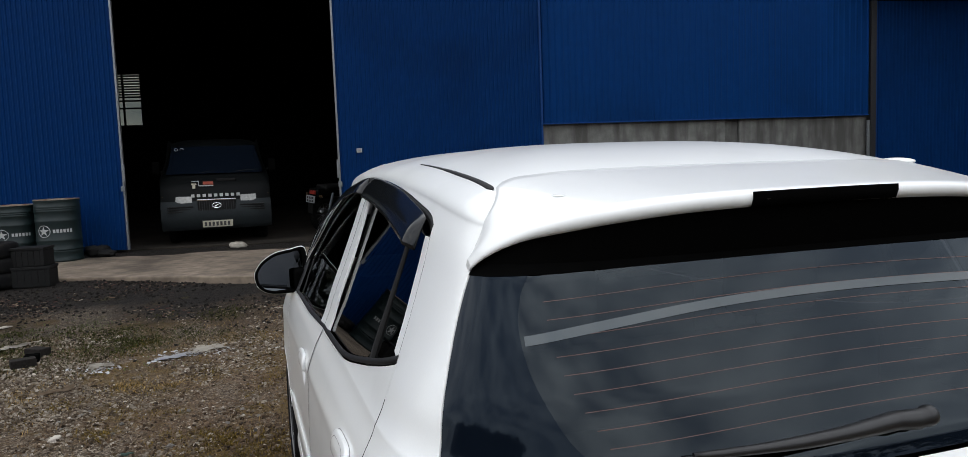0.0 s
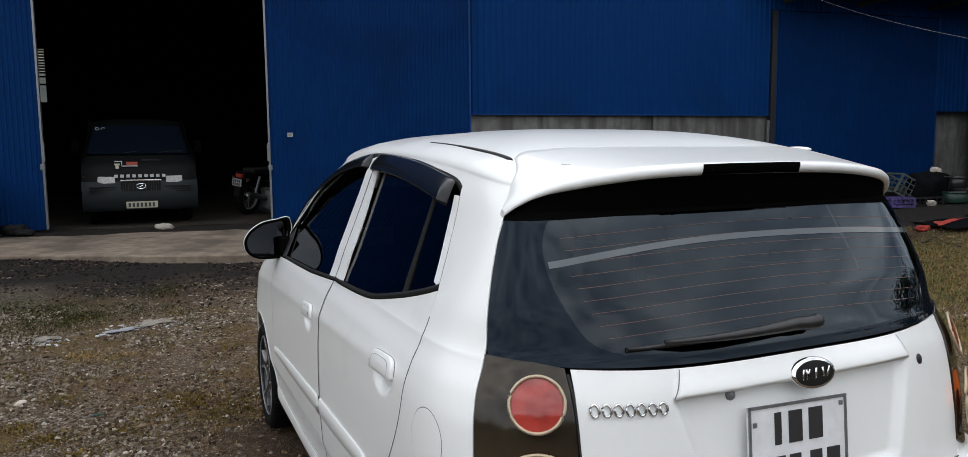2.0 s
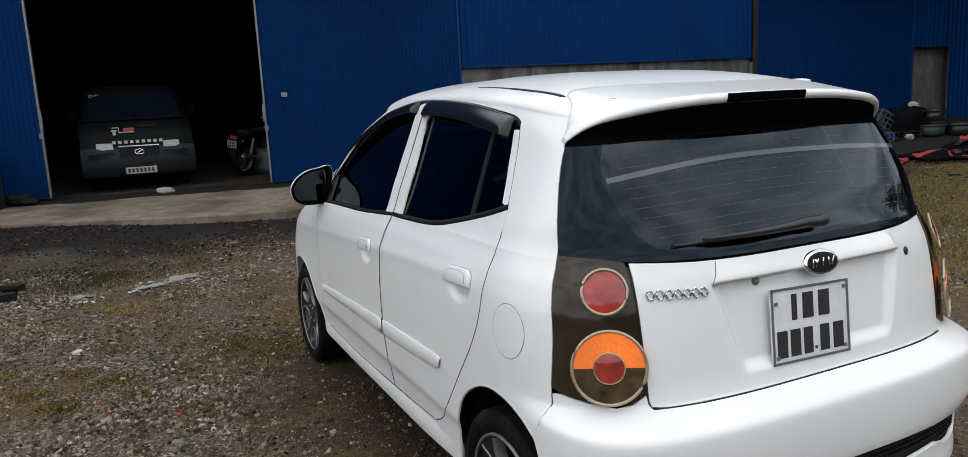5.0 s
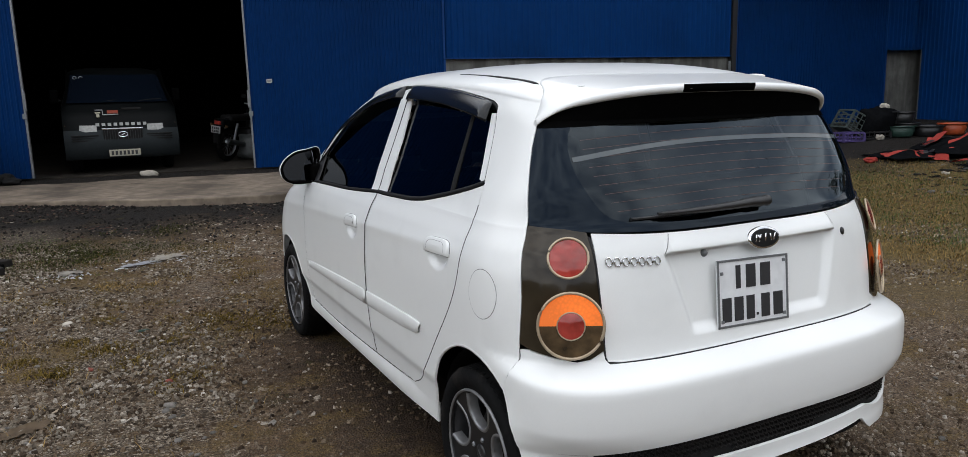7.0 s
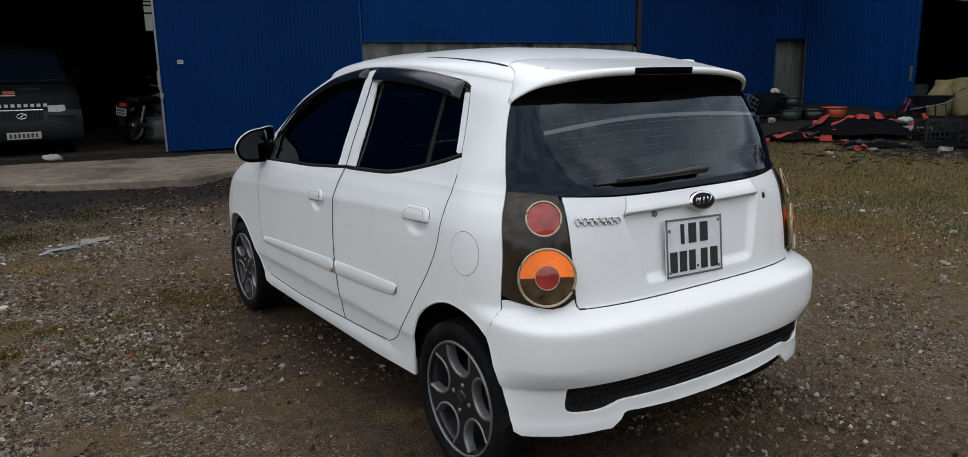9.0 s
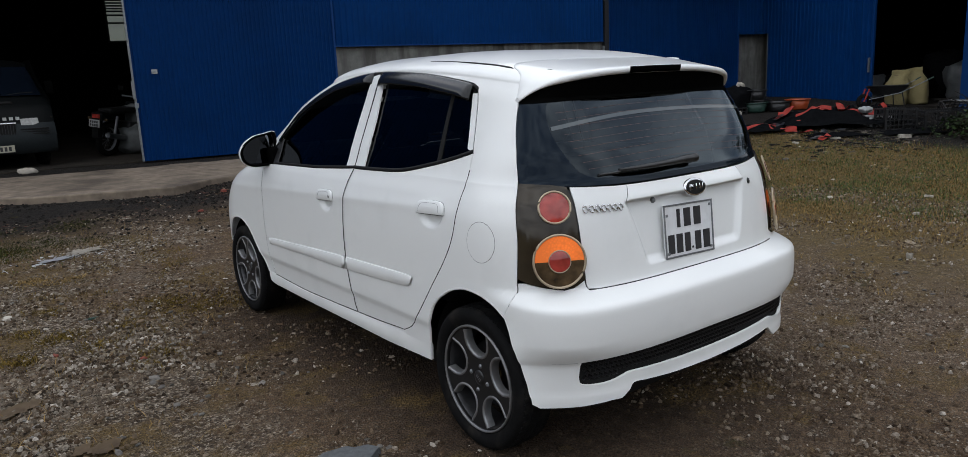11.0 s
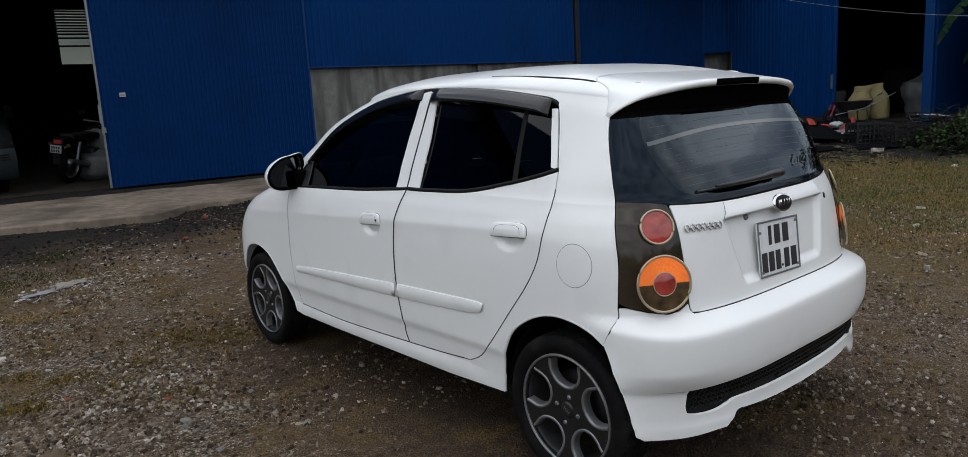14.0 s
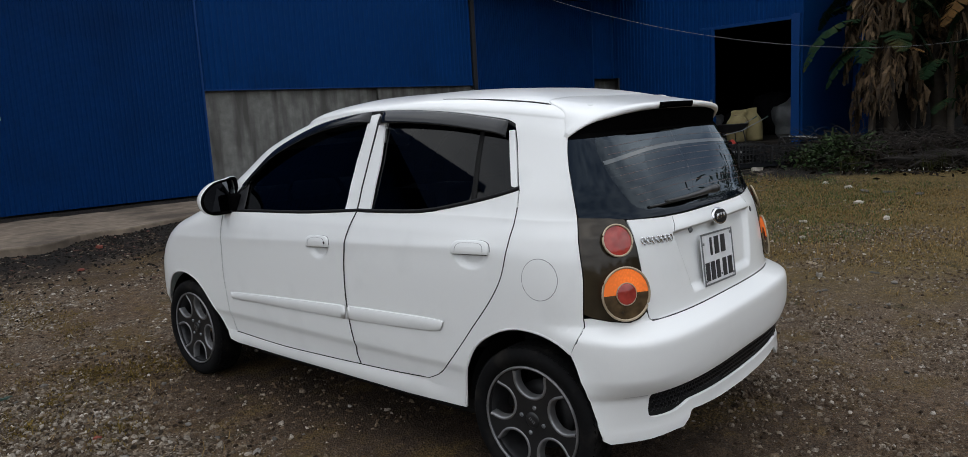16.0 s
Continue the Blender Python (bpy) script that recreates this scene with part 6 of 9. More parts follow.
for y, z, back in ((1.14, 0.28, 0.885), (3.51, 0.275, 3.0)):
    for s in (-1, 1):
        arc = [(max(back, y + 0.325 * math.cos(a)), z + 0.325 * math.sin(a)) for a in [math.pi * k / 24 for k in range(25)]]
        rows = [[(XC + s * x, py, pz) for py, pz in arc] for x in (0.735, 0.60, 0.45)]
        well = grid_mesh(rows + [[(XC + s * 0.45, y, z) for _ in arc]])
        bmesh.ops.remove_doubles(well, verts=well.verts, dist=1e-5)
        car_part("wheel_well", well, MATT_BLACK)
cabin = bmesh.new()
box(cabin, (XC - 0.66, 1.25, 0.26), (XC + 0.66, 3.3, 0.34))
box(cabin, (XC - 0.60, 0.98, 0.30), (XC + 0.60, 1.3, 0.90), 0.02)
box(cabin, (XC - 0.62, 3.0, 0.34), (XC + 0.62, 3.45, 0.93), 0.04)
car_part("cabin_trim", cabin, MATT_BLACK, "", None, False)
for x, y, w_ in ((XC - 0.34, 2.3, 0.24), (XC + 0.34, 2.3, 0.24), (XC, 1.5, 0.58)):
    st = bmesh.new()
    box(st, (x - w_, y, 0.42), (x + w_, y + 0.5, 0.58), 0.05)
    box(st, (x - w_, y - 0.12, 0.5), (x + w_, y + 0.04, 1.02), 0.05)
    car_part("seat", st, SEAT_CLOTH, "", None, True)
for x, y in ((XC - 0.34, 2.2), (XC + 0.34, 2.2), (XC - 0.3, 1.42), (XC + 0.3, 1.42)):
    car_part("headrest", boxed((x - 0.12, y, 1.05), (x + 0.12, y + 0.09, 1.22), 0.04), SEAT_CLOTH)
wheel_bm = tube(bmesh.new(), [(XC - 0.34 + 0.18 * math.cos(a), 2.84 + 0.06 * math.sin(a), 0.98 + 0.17 * math.sin(a)) for a in [k * math.tau / 28 for k in range(28)]], 0.014, 6, True)
car_part("steering_wheel", wheel_bm, BLACK_PLASTIC)

# door mirrors
def build_mirror(s):
    m = Matrix.Translation((XC + s * 0.794, 3.05, 1.038)) @ Matrix.Diagonal((s * 1.07, 1, 1.05, 1)) @ Matrix.Rotation(radians(3), 4, "Z")
    rows = []
    shape = spline([(-0.039, 0.082), (-0.092, 0.086), (-0.099, 0.0), (-0.100, -0.082), (-0.03, -0.090), (0.040, -0.088), (0.084, -0.063), (0.098, -0.020), (0.089, 0.012), (0.064, 0.043), (0.018, 0.071), (-0.039, 0.082)], 4)[:-1]
    for depth, f in ((0.0, 0.985), (0.004, 1.0), (0.03, 0.99), (0.06, 0.90), (0.085, 0.72), (0.10, 0.45), (0.106, 0.02)):
        rows.append([m @ Vector((x * f, depth, z * f)) for x, z in shape])
    bm = grid_mesh(rows, True)
    bmesh.ops.recalc_face_normals(bm, faces=bm.faces)
    mirror = car_part("door_mirror", bm, WHITE_PAINT, "white door mirror with black rim")
    rows = [[m @ Vector((x * f, d, z * f)) for x, z in shape] for d, f in ((0.004, 0.975), (-0.006, 0.965), (-0.009, 0.90), (-0.007, 0.86), (0.004, 0.82))]
    b2 = grid_mesh(rows, True)
    bmesh.ops.recalc_face_normals(b2, faces=b2.faces)
    car_part("mirror_rim", b2, UNDERSIDE, "", mirror)
    b3 = bmesh.new()
    b3.faces.new([b3.verts.new(m @ Vector((x * 0.86, 0.008 - x * 0.16 + z * 0.06, z * 0.86))) for x, z in shape])
    bmesh.ops.recalc_face_normals(b3, faces=b3.faces)
    car_part("mirror_glass", b3, material("mirror", (0.14, 0.15, 0.165), 0.02, metal=1.0, vary=0.01), "", mirror, False)
    b4 = boxed((XC + s * 0.62, 2.99, 0.953), (XC + s * 0.745, 3.10, 1.045), 0.015) if s > 0 else boxed((XC - 0.745, 2.99, 0.953), (XC - 0.62, 3.10, 1.045), 0.015)
    car_part("mirror_foot", b4, UNDERSIDE, "", mirror)


build_mirror(-1)
build_mirror(1)

# wheels
def wheel_opening(grow=0.0, n=20):
    """The U of one opening in the rim, from one end at the rim's edge round to the other."""
    rx, cy, edge = 0.0595 + grow, 0.138, 0.1795
    side = [(-rx * (0.97 + 0.05 * f), cy + 0.028 * f) for f in (1.0, 0.5)]
    bend = [(-rx * math.cos(math.pi * k / n), cy - (0.058 + grow) * math.sin(math.pi * k / n)) for k in range(n + 1)]
    return side + bend + [(-x, y) for x, y in side[::-1]]


def spun(pts, a):
    return [(x * math.cos(a) - y * math.sin(a), x * math.sin(a) + y * math.cos(a)) for x, y in pts]


def wheel_meshes():
    tyre = bmesh.new()
    prof = [(0.199, 0.050), (0.205, 0.066), (0.228, 0.078), (0.252, 0.079), (0.264, 0.070), (0.270, 0.055), (0.2725, 0.030), (0.2725, -0.030), (0.270, -0.055), (0.264, -0.070), (0.25, -0.079), (0.228, -0.078), (0.199, -0.055)]
    lathe(tyre, prof, 72)
    tread = bmesh.new()
    for k in range(72):
        a = k * math.tau / 72
        for z, lean in ((0.050, 0.35), (0.018, -0.3), (-0.018, 0.3), (-0.050, -0.35)):
            r = 0.2712 if abs(z) < 0.04 else 0.2680
            bmesh.ops.create_cube(tread, size=1, matrix=Matrix.Rotation(a + 0.02 * (z > 0), 4, "Z") @ Matrix.Translation((r, 0, z)) @ Matrix.Rotation(lean, 4, "X") @ Matrix.Diagonal((0.007, 0.0165, 0.026, 1)))
    barrel = lathe(bmesh.new(), [(0.1865, 0.056), (0.180, 0.046), (0.176, 0.02), (0.170, -0.06)], 60)
    lip = lathe(bmesh.new(), [(0.1925, 0.052), (0.1915, 0.060), (0.187, 0.062), (0.1835, 0.057)], 60)
    face = bmesh.new()
    loops = [[(0.184 * math.cos(k * math.tau / 80), 0.184 * math.sin(k * math.tau / 80)) for k in range(80)]]
    u_line = wheel_opening()
    end = math.atan2(u_line[-1][0], u_line[-1][1])
    outer = [(0.1795 * math.sin(end * (1 - 2 * k / 12)), 0.1795 * math.cos(end * (1 - 2 * k / 12))) for k in range(13)]
    holes = [spun(u_line + outer, i * math.tau / 5) for i in range(5)]
    edges = []
    for line in loops + holes:
        vs = [face.verts.new((x, y, 0)) for x, y in line]
        edges += [face.edges.new((a, b)) for a, b in zip(vs, vs[1:] + vs[:1])]
    bmesh.ops.triangle_fill(face, use_beauty=True, use_dissolve=False, edges=edges)
    ext = bmesh.ops.extrude_face_region(face, geom=face.faces[:])
    bmesh.ops.translate(face, verts=[v for v in ext["geom"] if isinstance(v, bmesh.types.BMVert)], vec=(0, 0, -0.03))
    for v in face.verts:
        r = math.hypot(v.co.x, v.co.y)
        v.co.z += 0.052 - 0.018 * max(0.0, 1 - r / 0.184) ** 1.2
    bmesh.ops.recalc_face_normals(face, faces=face.faces)
    rows = []
    for grow, dz in ((-0.0035, -0.030), (-0.002, -0.004), (0.0005, 0.0025), (0.008, 0.003), (0.0095, 0.0)):
        row = []
        for x, y in wheel_opening(grow):
            r = math.hypot(x, y)
            row.append((x, y, 0.052 - 0.018 * max(0.0, 1 - r / 0.184) ** 1.2 + dz))
        rows.append(row)
    spoke = grid_mesh(rows)
    bmesh.ops.recalc_face_normals(spoke, faces=spoke.faces)
    if sum(f.normal.z for f in spoke.faces) < 0:
        bmesh.ops.reverse_faces(spoke, faces=spoke.faces)
    cap = lathe(bmesh.new(), [(0.0005, 0.047), (0.018, 0.0475), (0.027, 0.045), (0.030, 0.038), (0.030, 0.02)], 28)
    nut = lathe(bmesh.new(), [(0.0005, 0.014), (0.006, 0.013), (0.0085, 0.009), (0.0085, -0.01)], 6)
    disc_ = lathe(bmesh.new(), [(0.05, 0.0), (0.05, 0.02), (0.12, 0.02), (0.12, 0.0)], 40, Matrix.Translation((0, 0, -0.045)))
    return tyre, tread, barrel, lip, face, spoke, cap, nut, disc_


def mesh_of(name, bm, mat, smooth=True):
    mesh = bpy.data.meshes.new(name)
    bm.to_mesh(mesh)
    bm.free()
    if smooth:
        mesh.polygons.foreach_set("use_smooth", [True] * len(mesh.polygons))
    mesh.materials.append(mat)
    return mesh


def build_wheels():
    tyre, tread, barrel, lip, face, spoke, cap, nut, disc_ = wheel_meshes()
    M = {"tyre": mesh_of("tyre", tyre, TYRE), "tread": mesh_of("tread", tread, TYRE, False), "barrel": mesh_of("barrel", barrel, RIM_BARREL), "rim_lip": mesh_of("rim_lip", lip, RIM_CUT), "rim": mesh_of("rim", face, RIM_DARK, False), "spoke_loop": mesh_of("spoke_loop", spoke, RIM_CUT), "hub_cap": mesh_of("hub_cap", cap, BLACK_PLASTIC), "wheel_nut": mesh_of("wheel_nut", nut, GREY_STEEL, False), "brake_disc": mesh_of("brake_disc", disc_, DARK_STEEL)}
    mark = bmesh.new()
    for x in (-0.011, -0.004, 0.004, 0.011):
        box(mark, (x - 0.0016, -0.005, 0.0475), (x + 0.0016, 0.005, 0.0488))
    M["cap_mark"] = mesh_of("cap_mark", mark, GREY_STEEL, False)
    FACE = Matrix.Translation((0, 0, 0.012)) @ Matrix.Diagonal((1.065, 1.065, 1, 1))
    for y, spin in ((1.16, 0.95), (3.53, 0.40)):
        for s in (-1, 1):
            hub = new("wheel", M["tyre"])
            hub.parent = car
            hub.matrix_basis = CAR_IN @ Matrix.Translation((XC + s * 0.692, y, 0.272)) @ Matrix.Rotation(radians(90 * s), 4, "Y") @ Matrix.Rotation(spin, 4, "Z")
            tagged(hub, "black tyre on a dark five-loop alloy rim")
            for nm in ("tread", "barrel", "rim_lip", "rim", "hub_cap", "cap_mark", "brake_disc"):
                ob = new(nm, M[nm])
                ob.parent = hub
                if nm != "tread":
                    ob.matrix_basis = FACE
            for i in range(5):
                ob = new("spoke_loop", M["spoke_loop"])
                ob.parent = hub
                ob.matrix_basis = FACE @ Matrix.Rotation(i * math.tau / 5, 4, "Z")
            for i in range(4):
                ob = new("wheel_nut", M["wheel_nut"])
                ob.parent = hub
                ob.matrix_basis = FACE @ Matrix.Rotation(i * math.tau / 4 + 0.4, 4, "Z") @ Matrix.Translation((0.047, 0, 0.036))


build_wheels()


# ---- things in and before the shed ----
def inside(a, s, z, turn=0.0):
    """A pose in the shed's measure: a along the wall, s metres out before it."""
    return SHED @ Matrix.Translation((a, -s, z)) @ Matrix.Rotation(radians(turn), 4, "Z")


def on_ground(x, y, turn=0.0, lift=0.0):
    return Matrix.Translation((x, y, ground_height(x, y) + lift)) @ Matrix.Rotation(radians(turn), 4, "Z")


def build_van():
    van = thing("van", inside(-0.50, -0.40, FLOOR_Z, 10) @ Matrix.Diagonal((0.87, 1, 0.95, 1)), "dark green and grey van parked inside the shed", "van")
    W = 0.96
    side = [(0.10, 0.25), (0.02, 0.31), (-0.02, 0.52), (0.0, 0.66), (0.04, 0.74), (0.06, 0.82), (0.10, 0.95), (0.22, 1.06), (0.42, 1.16), (0.66, 1.44), (0.90, 1.68), (1.05, 1.76), (1.30, 1.81), (2.2, 1.84), (4.2, 1.84), (4.4, 1.7), (4.45, 0.5), (4.3, 0.34)]
    def loft(lo, hi):
        rows = []
        for i in range(-10, 11):
            f = i / 10
            row = []
            for y, z in side[lo:hi]:
                lean = 0.84 if z > 1.65 else (1.0 - 0.16 * ease((z - 1.05) / 0.6))
                curve = 0.10 * abs(f) ** 4 * (1 if y < 1.2 else 0)
                row.append((W * lean * math.copysign(abs(f) ** 0.8, f), y + curve, z - 0.08 * abs(f) ** 4 * (z > 1.5)))
            rows.append(row)
        return rows
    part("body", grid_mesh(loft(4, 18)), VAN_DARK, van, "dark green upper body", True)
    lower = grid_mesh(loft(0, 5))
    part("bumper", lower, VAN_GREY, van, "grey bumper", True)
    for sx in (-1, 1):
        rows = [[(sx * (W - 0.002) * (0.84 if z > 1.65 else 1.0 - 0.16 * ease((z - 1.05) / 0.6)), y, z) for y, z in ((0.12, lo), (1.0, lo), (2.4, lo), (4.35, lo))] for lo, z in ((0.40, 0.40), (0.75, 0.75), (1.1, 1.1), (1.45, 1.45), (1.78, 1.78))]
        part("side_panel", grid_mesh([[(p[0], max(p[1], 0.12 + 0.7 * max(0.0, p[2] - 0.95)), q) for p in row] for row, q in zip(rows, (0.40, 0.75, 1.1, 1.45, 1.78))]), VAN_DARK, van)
    glass = [[(W * f * (0.90 - 0.12 * k), 0.435 + 0.42 * k + 0.055 * abs(f) ** 4 - 0.03, 1.19 + 0.48 * k) for f in [i / 8 for i in range(-8, 9)]] for k in (0.0, 0.33, 0.66, 1.0)]
    part("windscreen", grid_mesh(glass), CERAMIC, van, "dark windscreen", True)
    for x in (-0.35, 0.25):
        part("wiper", tube(bmesh.new(), [(x, 0.42, 1.19), (x + 0.25, 0.44, 1.225), (x + 0.5, 0.47, 1.235)], 0.009, 6), MATT_BLACK, van)
    for sx in (-1, 1):
        rows = []
        for k in range(5):
            f = k / 4
            rows.append([(sx * (0.42 + 0.46 * g), 0.035 + 0.11 * (g ** 3) + 0.03 * f - 0.008, 0.70 + 0.015 * (1 - g) + 0.125 * f * (0.8 + 0.2 * g)) for g in [i / 8 for i in range(9)]])
        part("headlamp", grid_mesh(rows), LAMP_GLASS, van, "clouded headlamp", True)
        part("corner_lamp", boxed((sx * 0.90 - 0.03, 0.14, 0.72), (sx * 0.90 + 0.03, 0.20, 0.83), 0.01), LAMP_CLEAR, van, "amber corner lamp")
        for j in range(3):
            part("air_slot", boxed((min(sx * 0.40, sx * 0.84), -0.005, 0.555 + 0.04 * j), (max(sx * 0.40, sx * 0.84), 0.03, 0.578 + 0.04 * j), 0.004), MATT_BLACK, van)
        arm = [(sx * 0.92, 0.75, 1.22), (sx * 1.02, 0.72, 1.26)]
        part("door_mirror", boxed((sx * 1.05 - 0.07, 0.66, 1.20), (sx * 1.05 + 0.07, 0.74, 1.42), 0.03), UNDERSIDE, van)
        part("mirror_arm", tube(bmesh.new(), arm, 0.02, 6), MATT_BLACK, van)
    grille = part("grille", boxed((-0.33, -0.012, 0.56), (0.33, 0.05, 0.745), 0.02), MATT_BLACK, van, "black ribbed grille")
    for k in range(15):
        part("grille_rib", boxed((-0.30 + 0.042 * k, -0.02, 0.575), (-0.292 + 0.042 * k, -0.010, 0.735)), DARK_STEEL, grille)
    part("grille_bar", boxed((-0.34, -0.024, 0.742), (0.34, 0.0, 0.764), 0.006), CHROME, van, "chrome grille bar")
    emblem = bmesh.new()
    tube(emblem, [(0.075 * math.cos(a), -0.026, 0.655 + 0.042 * math.sin(a)) for a in [k * math.tau / 24 for k in range(24)]], 0.007, 6, True)
    tube(emblem, [(-0.03, -0.026, 0.64), (0.03, -0.026, 0.67)], 0.008, 6)
    part("emblem", emblem, CHROME, grille, "oval chrome emblem")
    # a row of plain pale blocks above the grille, and a pale and red mark on the bonnet
    for k in range(9):
        part("name_bar", boxed((-0.43 + 0.098 * k, 0.040, 0.800), (-0.372 + 0.098 * k, 0.056, 0.850), 0.002), WHITE_CRATE, van)
    slope = Matrix.Translation((0, 0.155, 1.0)) @ Matrix.Rotation(radians(-45), 4, "X")
    for nm, lo, hi, mat in (("mark_bar", (-0.42, -0.03, -0.012), (-0.33, -0.018, 0.012), YELLOW_MARK), ("mark_bar", (-0.40, -0.03, -0.10), (-0.35, -0.018, -0.02), YELLOW_MARK), ("mark_bar", (-0.42, -0.03, 0.06), (-0.29, -0.018, 0.072), PALE_PAINT), ("mark_bar", (-0.302, -0.03, -0.04), (-0.29, -0.018, 0.072), PALE_PAINT), ("mark_bar", (-0.29, -0.03, -0.05), (-0.04, -0.018, -0.036), PALE_PAINT), ("mark_bar", (-0.22, -0.03, -0.02), (-0.04, -0.018, 0.05), RED_PAINT)):
        b = boxed(lo, hi)
        bmesh.ops.transform(b, matrix=slope, verts=b.verts)
        part(nm, b, mat, van)
    scoop = boxed((0.02, 0.20, 1.05), (0.36, 0.34, 1.10), 0.02)
    part("bonnet_scoop", scoop, MATT_BLACK, van)
    part("number_plate", boxed((-0.26, -0.045, 0.295), (0.26, -0.03, 0.405), 0.004), YELLOW_MARK, van, "pale plate with dark bars")
    for k in range(7):
        part("plate_bar", boxed((-0.225 + 0.066 * k, -0.049, 0.316), (-0.185 + 0.066 * k, -0.0455, 0.384)), PLATE_INK, van)
    for sx in (-1, 1):
        for y in (0.85, 3.5):
            w = lathe(bmesh.new(), [(0.18, -0.10), (0.29, -0.10), (0.33, -0.07), (0.33, 0.07), (0.29, 0.10), (0.18, 0.10), (0.17, 0.05), (0.02, 0.05)], 32, Matrix.Translation((sx * 0.80, y, 0.33)) @ Matrix.Rotation(radians(90 * sx), 4, "Y"))
            part("wheel", w, TYRE, van, "", True)
    part("underbody", boxed((-0.80, 0.3, 0.26), (0.80, 4.2, 0.40)), MATT_BLACK, van)
    for k in range(2):
        part("sticker", tube(bmesh.new(), [(-0.68 + 0.10 * k + 0.032 * math.cos(a), 0.80, 1.62 + 0.022 * math.sin(a)) for a in [j * math.tau / 14 for j in range(14)]], 0.006, 5, True), PALE_PAINT, van)


build_van()


def build_motorbike():
    bike = thing("motorbike", inside(0.86, -1.80, FLOOR_Z, -38) @ Matrix.Rotation(radians(9), 4, "Y"), "dark motorbike standing with its tail to the door", "motorbike")
    for y in (0.25, 1.5):
        t = lathe(bmesh.new(), [(0.21, -0.035), (0.27, -0.05), (0.30, -0.03), (0.31, 0.0), (0.30, 0.03), (0.27, 0.05), (0.21, 0.035)], 32, Matrix.Translation((0, y, 0.31)) @ Matrix.Rotation(radians(90), 4, "Y"))
        w = part("wheel", t, TYRE, bike, "", True)
        rim_b = lathe(bmesh.new(), [(0.21, -0.03), (0.19, 0.0), (0.21, 0.03)], 32, Matrix.Translation((0, y, 0.31)) @ Matrix.Rotation(radians(90), 4, "Y"))
        part("rim", rim_b, GREY_STEEL, w, "", True)
        sp = bmesh.new()
        for k in range(12):
            a = k * math.tau / 12
            tube(sp, [(0, y, 0.31), (0, y + 0.2 * math.cos(a), 0.31 + 0.2 * math.sin(a))], 0.004, 4)
        part("spokes", sp, GREY_STEEL, w)
    part("seat", boxed((-0.13, 0.15, 0.76), (0.13, 0.95, 0.86), 0.04), MATT_BLACK, bike, "", True)
    part("tank", boxed((-0.15, 0.9, 0.70), (0.15, 1.3, 0.95), 0.07), VAN_DARK, bike, "", True)
    part("engine", boxed((-0.16, 0.65, 0.25), (0.16, 1.1, 0.60), 0.04), DARK_STEEL, bike, "", True)
    part("tail", boxed((-0.11, -0.05, 0.66), (0.11, 0.3, 0.80), 0.03), VAN_DARK, bike, "", True)
    part("tail_lamp", boxed((-0.07, -0.075, 0.70), (0.07, -0.045, 0.77), 0.012), LAMP_RED, bike, "red tail lamp")
    part("mudguard", boxed((-0.06, -0.10, 0.36), (0.06, -0.06, 0.68), 0.01), MATT_BLACK, bike)
    part("number_plate", boxed((-0.10, -0.115, 0.55), (0.10, -0.103, 0.68), 0.004), PALE_PAINT, bike, "small pale plate with dark bars")
    for k in range(4):
        for j in range(2):
            part("plate_bar", boxed((-0.075 + 0.04 * k, -0.119, 0.565 + 0.055 * j), (-0.05 + 0.04 * k, -0.1155, 0.605 + 0.055 * j)), PLATE_INK, bike)
    part("silencer", tube(bmesh.new(), [(0.14, 0.9, 0.28), (0.17, 0.5, 0.33), (0.18, 0.0, 0.42)], [0.025, 0.045, 0.05], 12), GREY_STEEL, bike, "steel silencer", True)
    part("handlebar", tube(bmesh.new(), [(-0.36, 1.15, 1.02), (-0.15, 1.3, 1.0), (0.15, 1.3, 1.0), (0.36, 1.15, 1.02)], 0.014, 8), GREY_STEEL, bike)
    for sx in (-1, 1):
        part("shock", tube(bmesh.new(), [(sx * 0.12, 0.25, 0.33), (sx * 0.12, 0.35, 0.72)], 0.025, 10), GREY_STEEL, bike)
        part("fork", tube(bmesh.new(), [(sx * 0.09, 1.5, 0.31), (sx * 0.09, 1.3, 1.0)], 0.02, 8), GREY_STEEL, bike)
        part("mirror", boxed((sx * 0.38 - 0.05, 1.14, 1.12), (sx * 0.38 + 0.05, 1.16, 1.2), 0.01), MATT_BLACK, bike)
        part("indicator", boxed((sx * 0.16 - 0.03, -0.03, 0.66), (sx * 0.16 + 0.03, 0.0, 0.71), 0.012), LAMP_CLEAR, bike)


build_motorbike()


def lumpy(seed, size, amount=0.25, scale=2.0, seg=24):
    """A soft bulging sack-like lump that stands on z = 0."""
    bm = bmesh.new()
    bmesh.ops.create_uvsphere(bm, u_segments=seg, v_segments=seg // 2, radius=1.0)
    for v in bm.verts:
        d = v.co.normalized()
        n = noise.noise(d * scale + Vector((seed * 7.1, seed * 3.3, 0))) + 0.5 * noise.noise(d * scale * 2.7 + Vector((0, seed, 9)))
        p = Vector([math.copysign(abs(c) ** 0.75, c) for c in d]) * (1 + amount * n)
        v.co = Vector((p.x * size[0] / 2, p.y * size[1] / 2, max(0.0, (p.z + 0.9) * size[2] / 1.9)))
    return bm


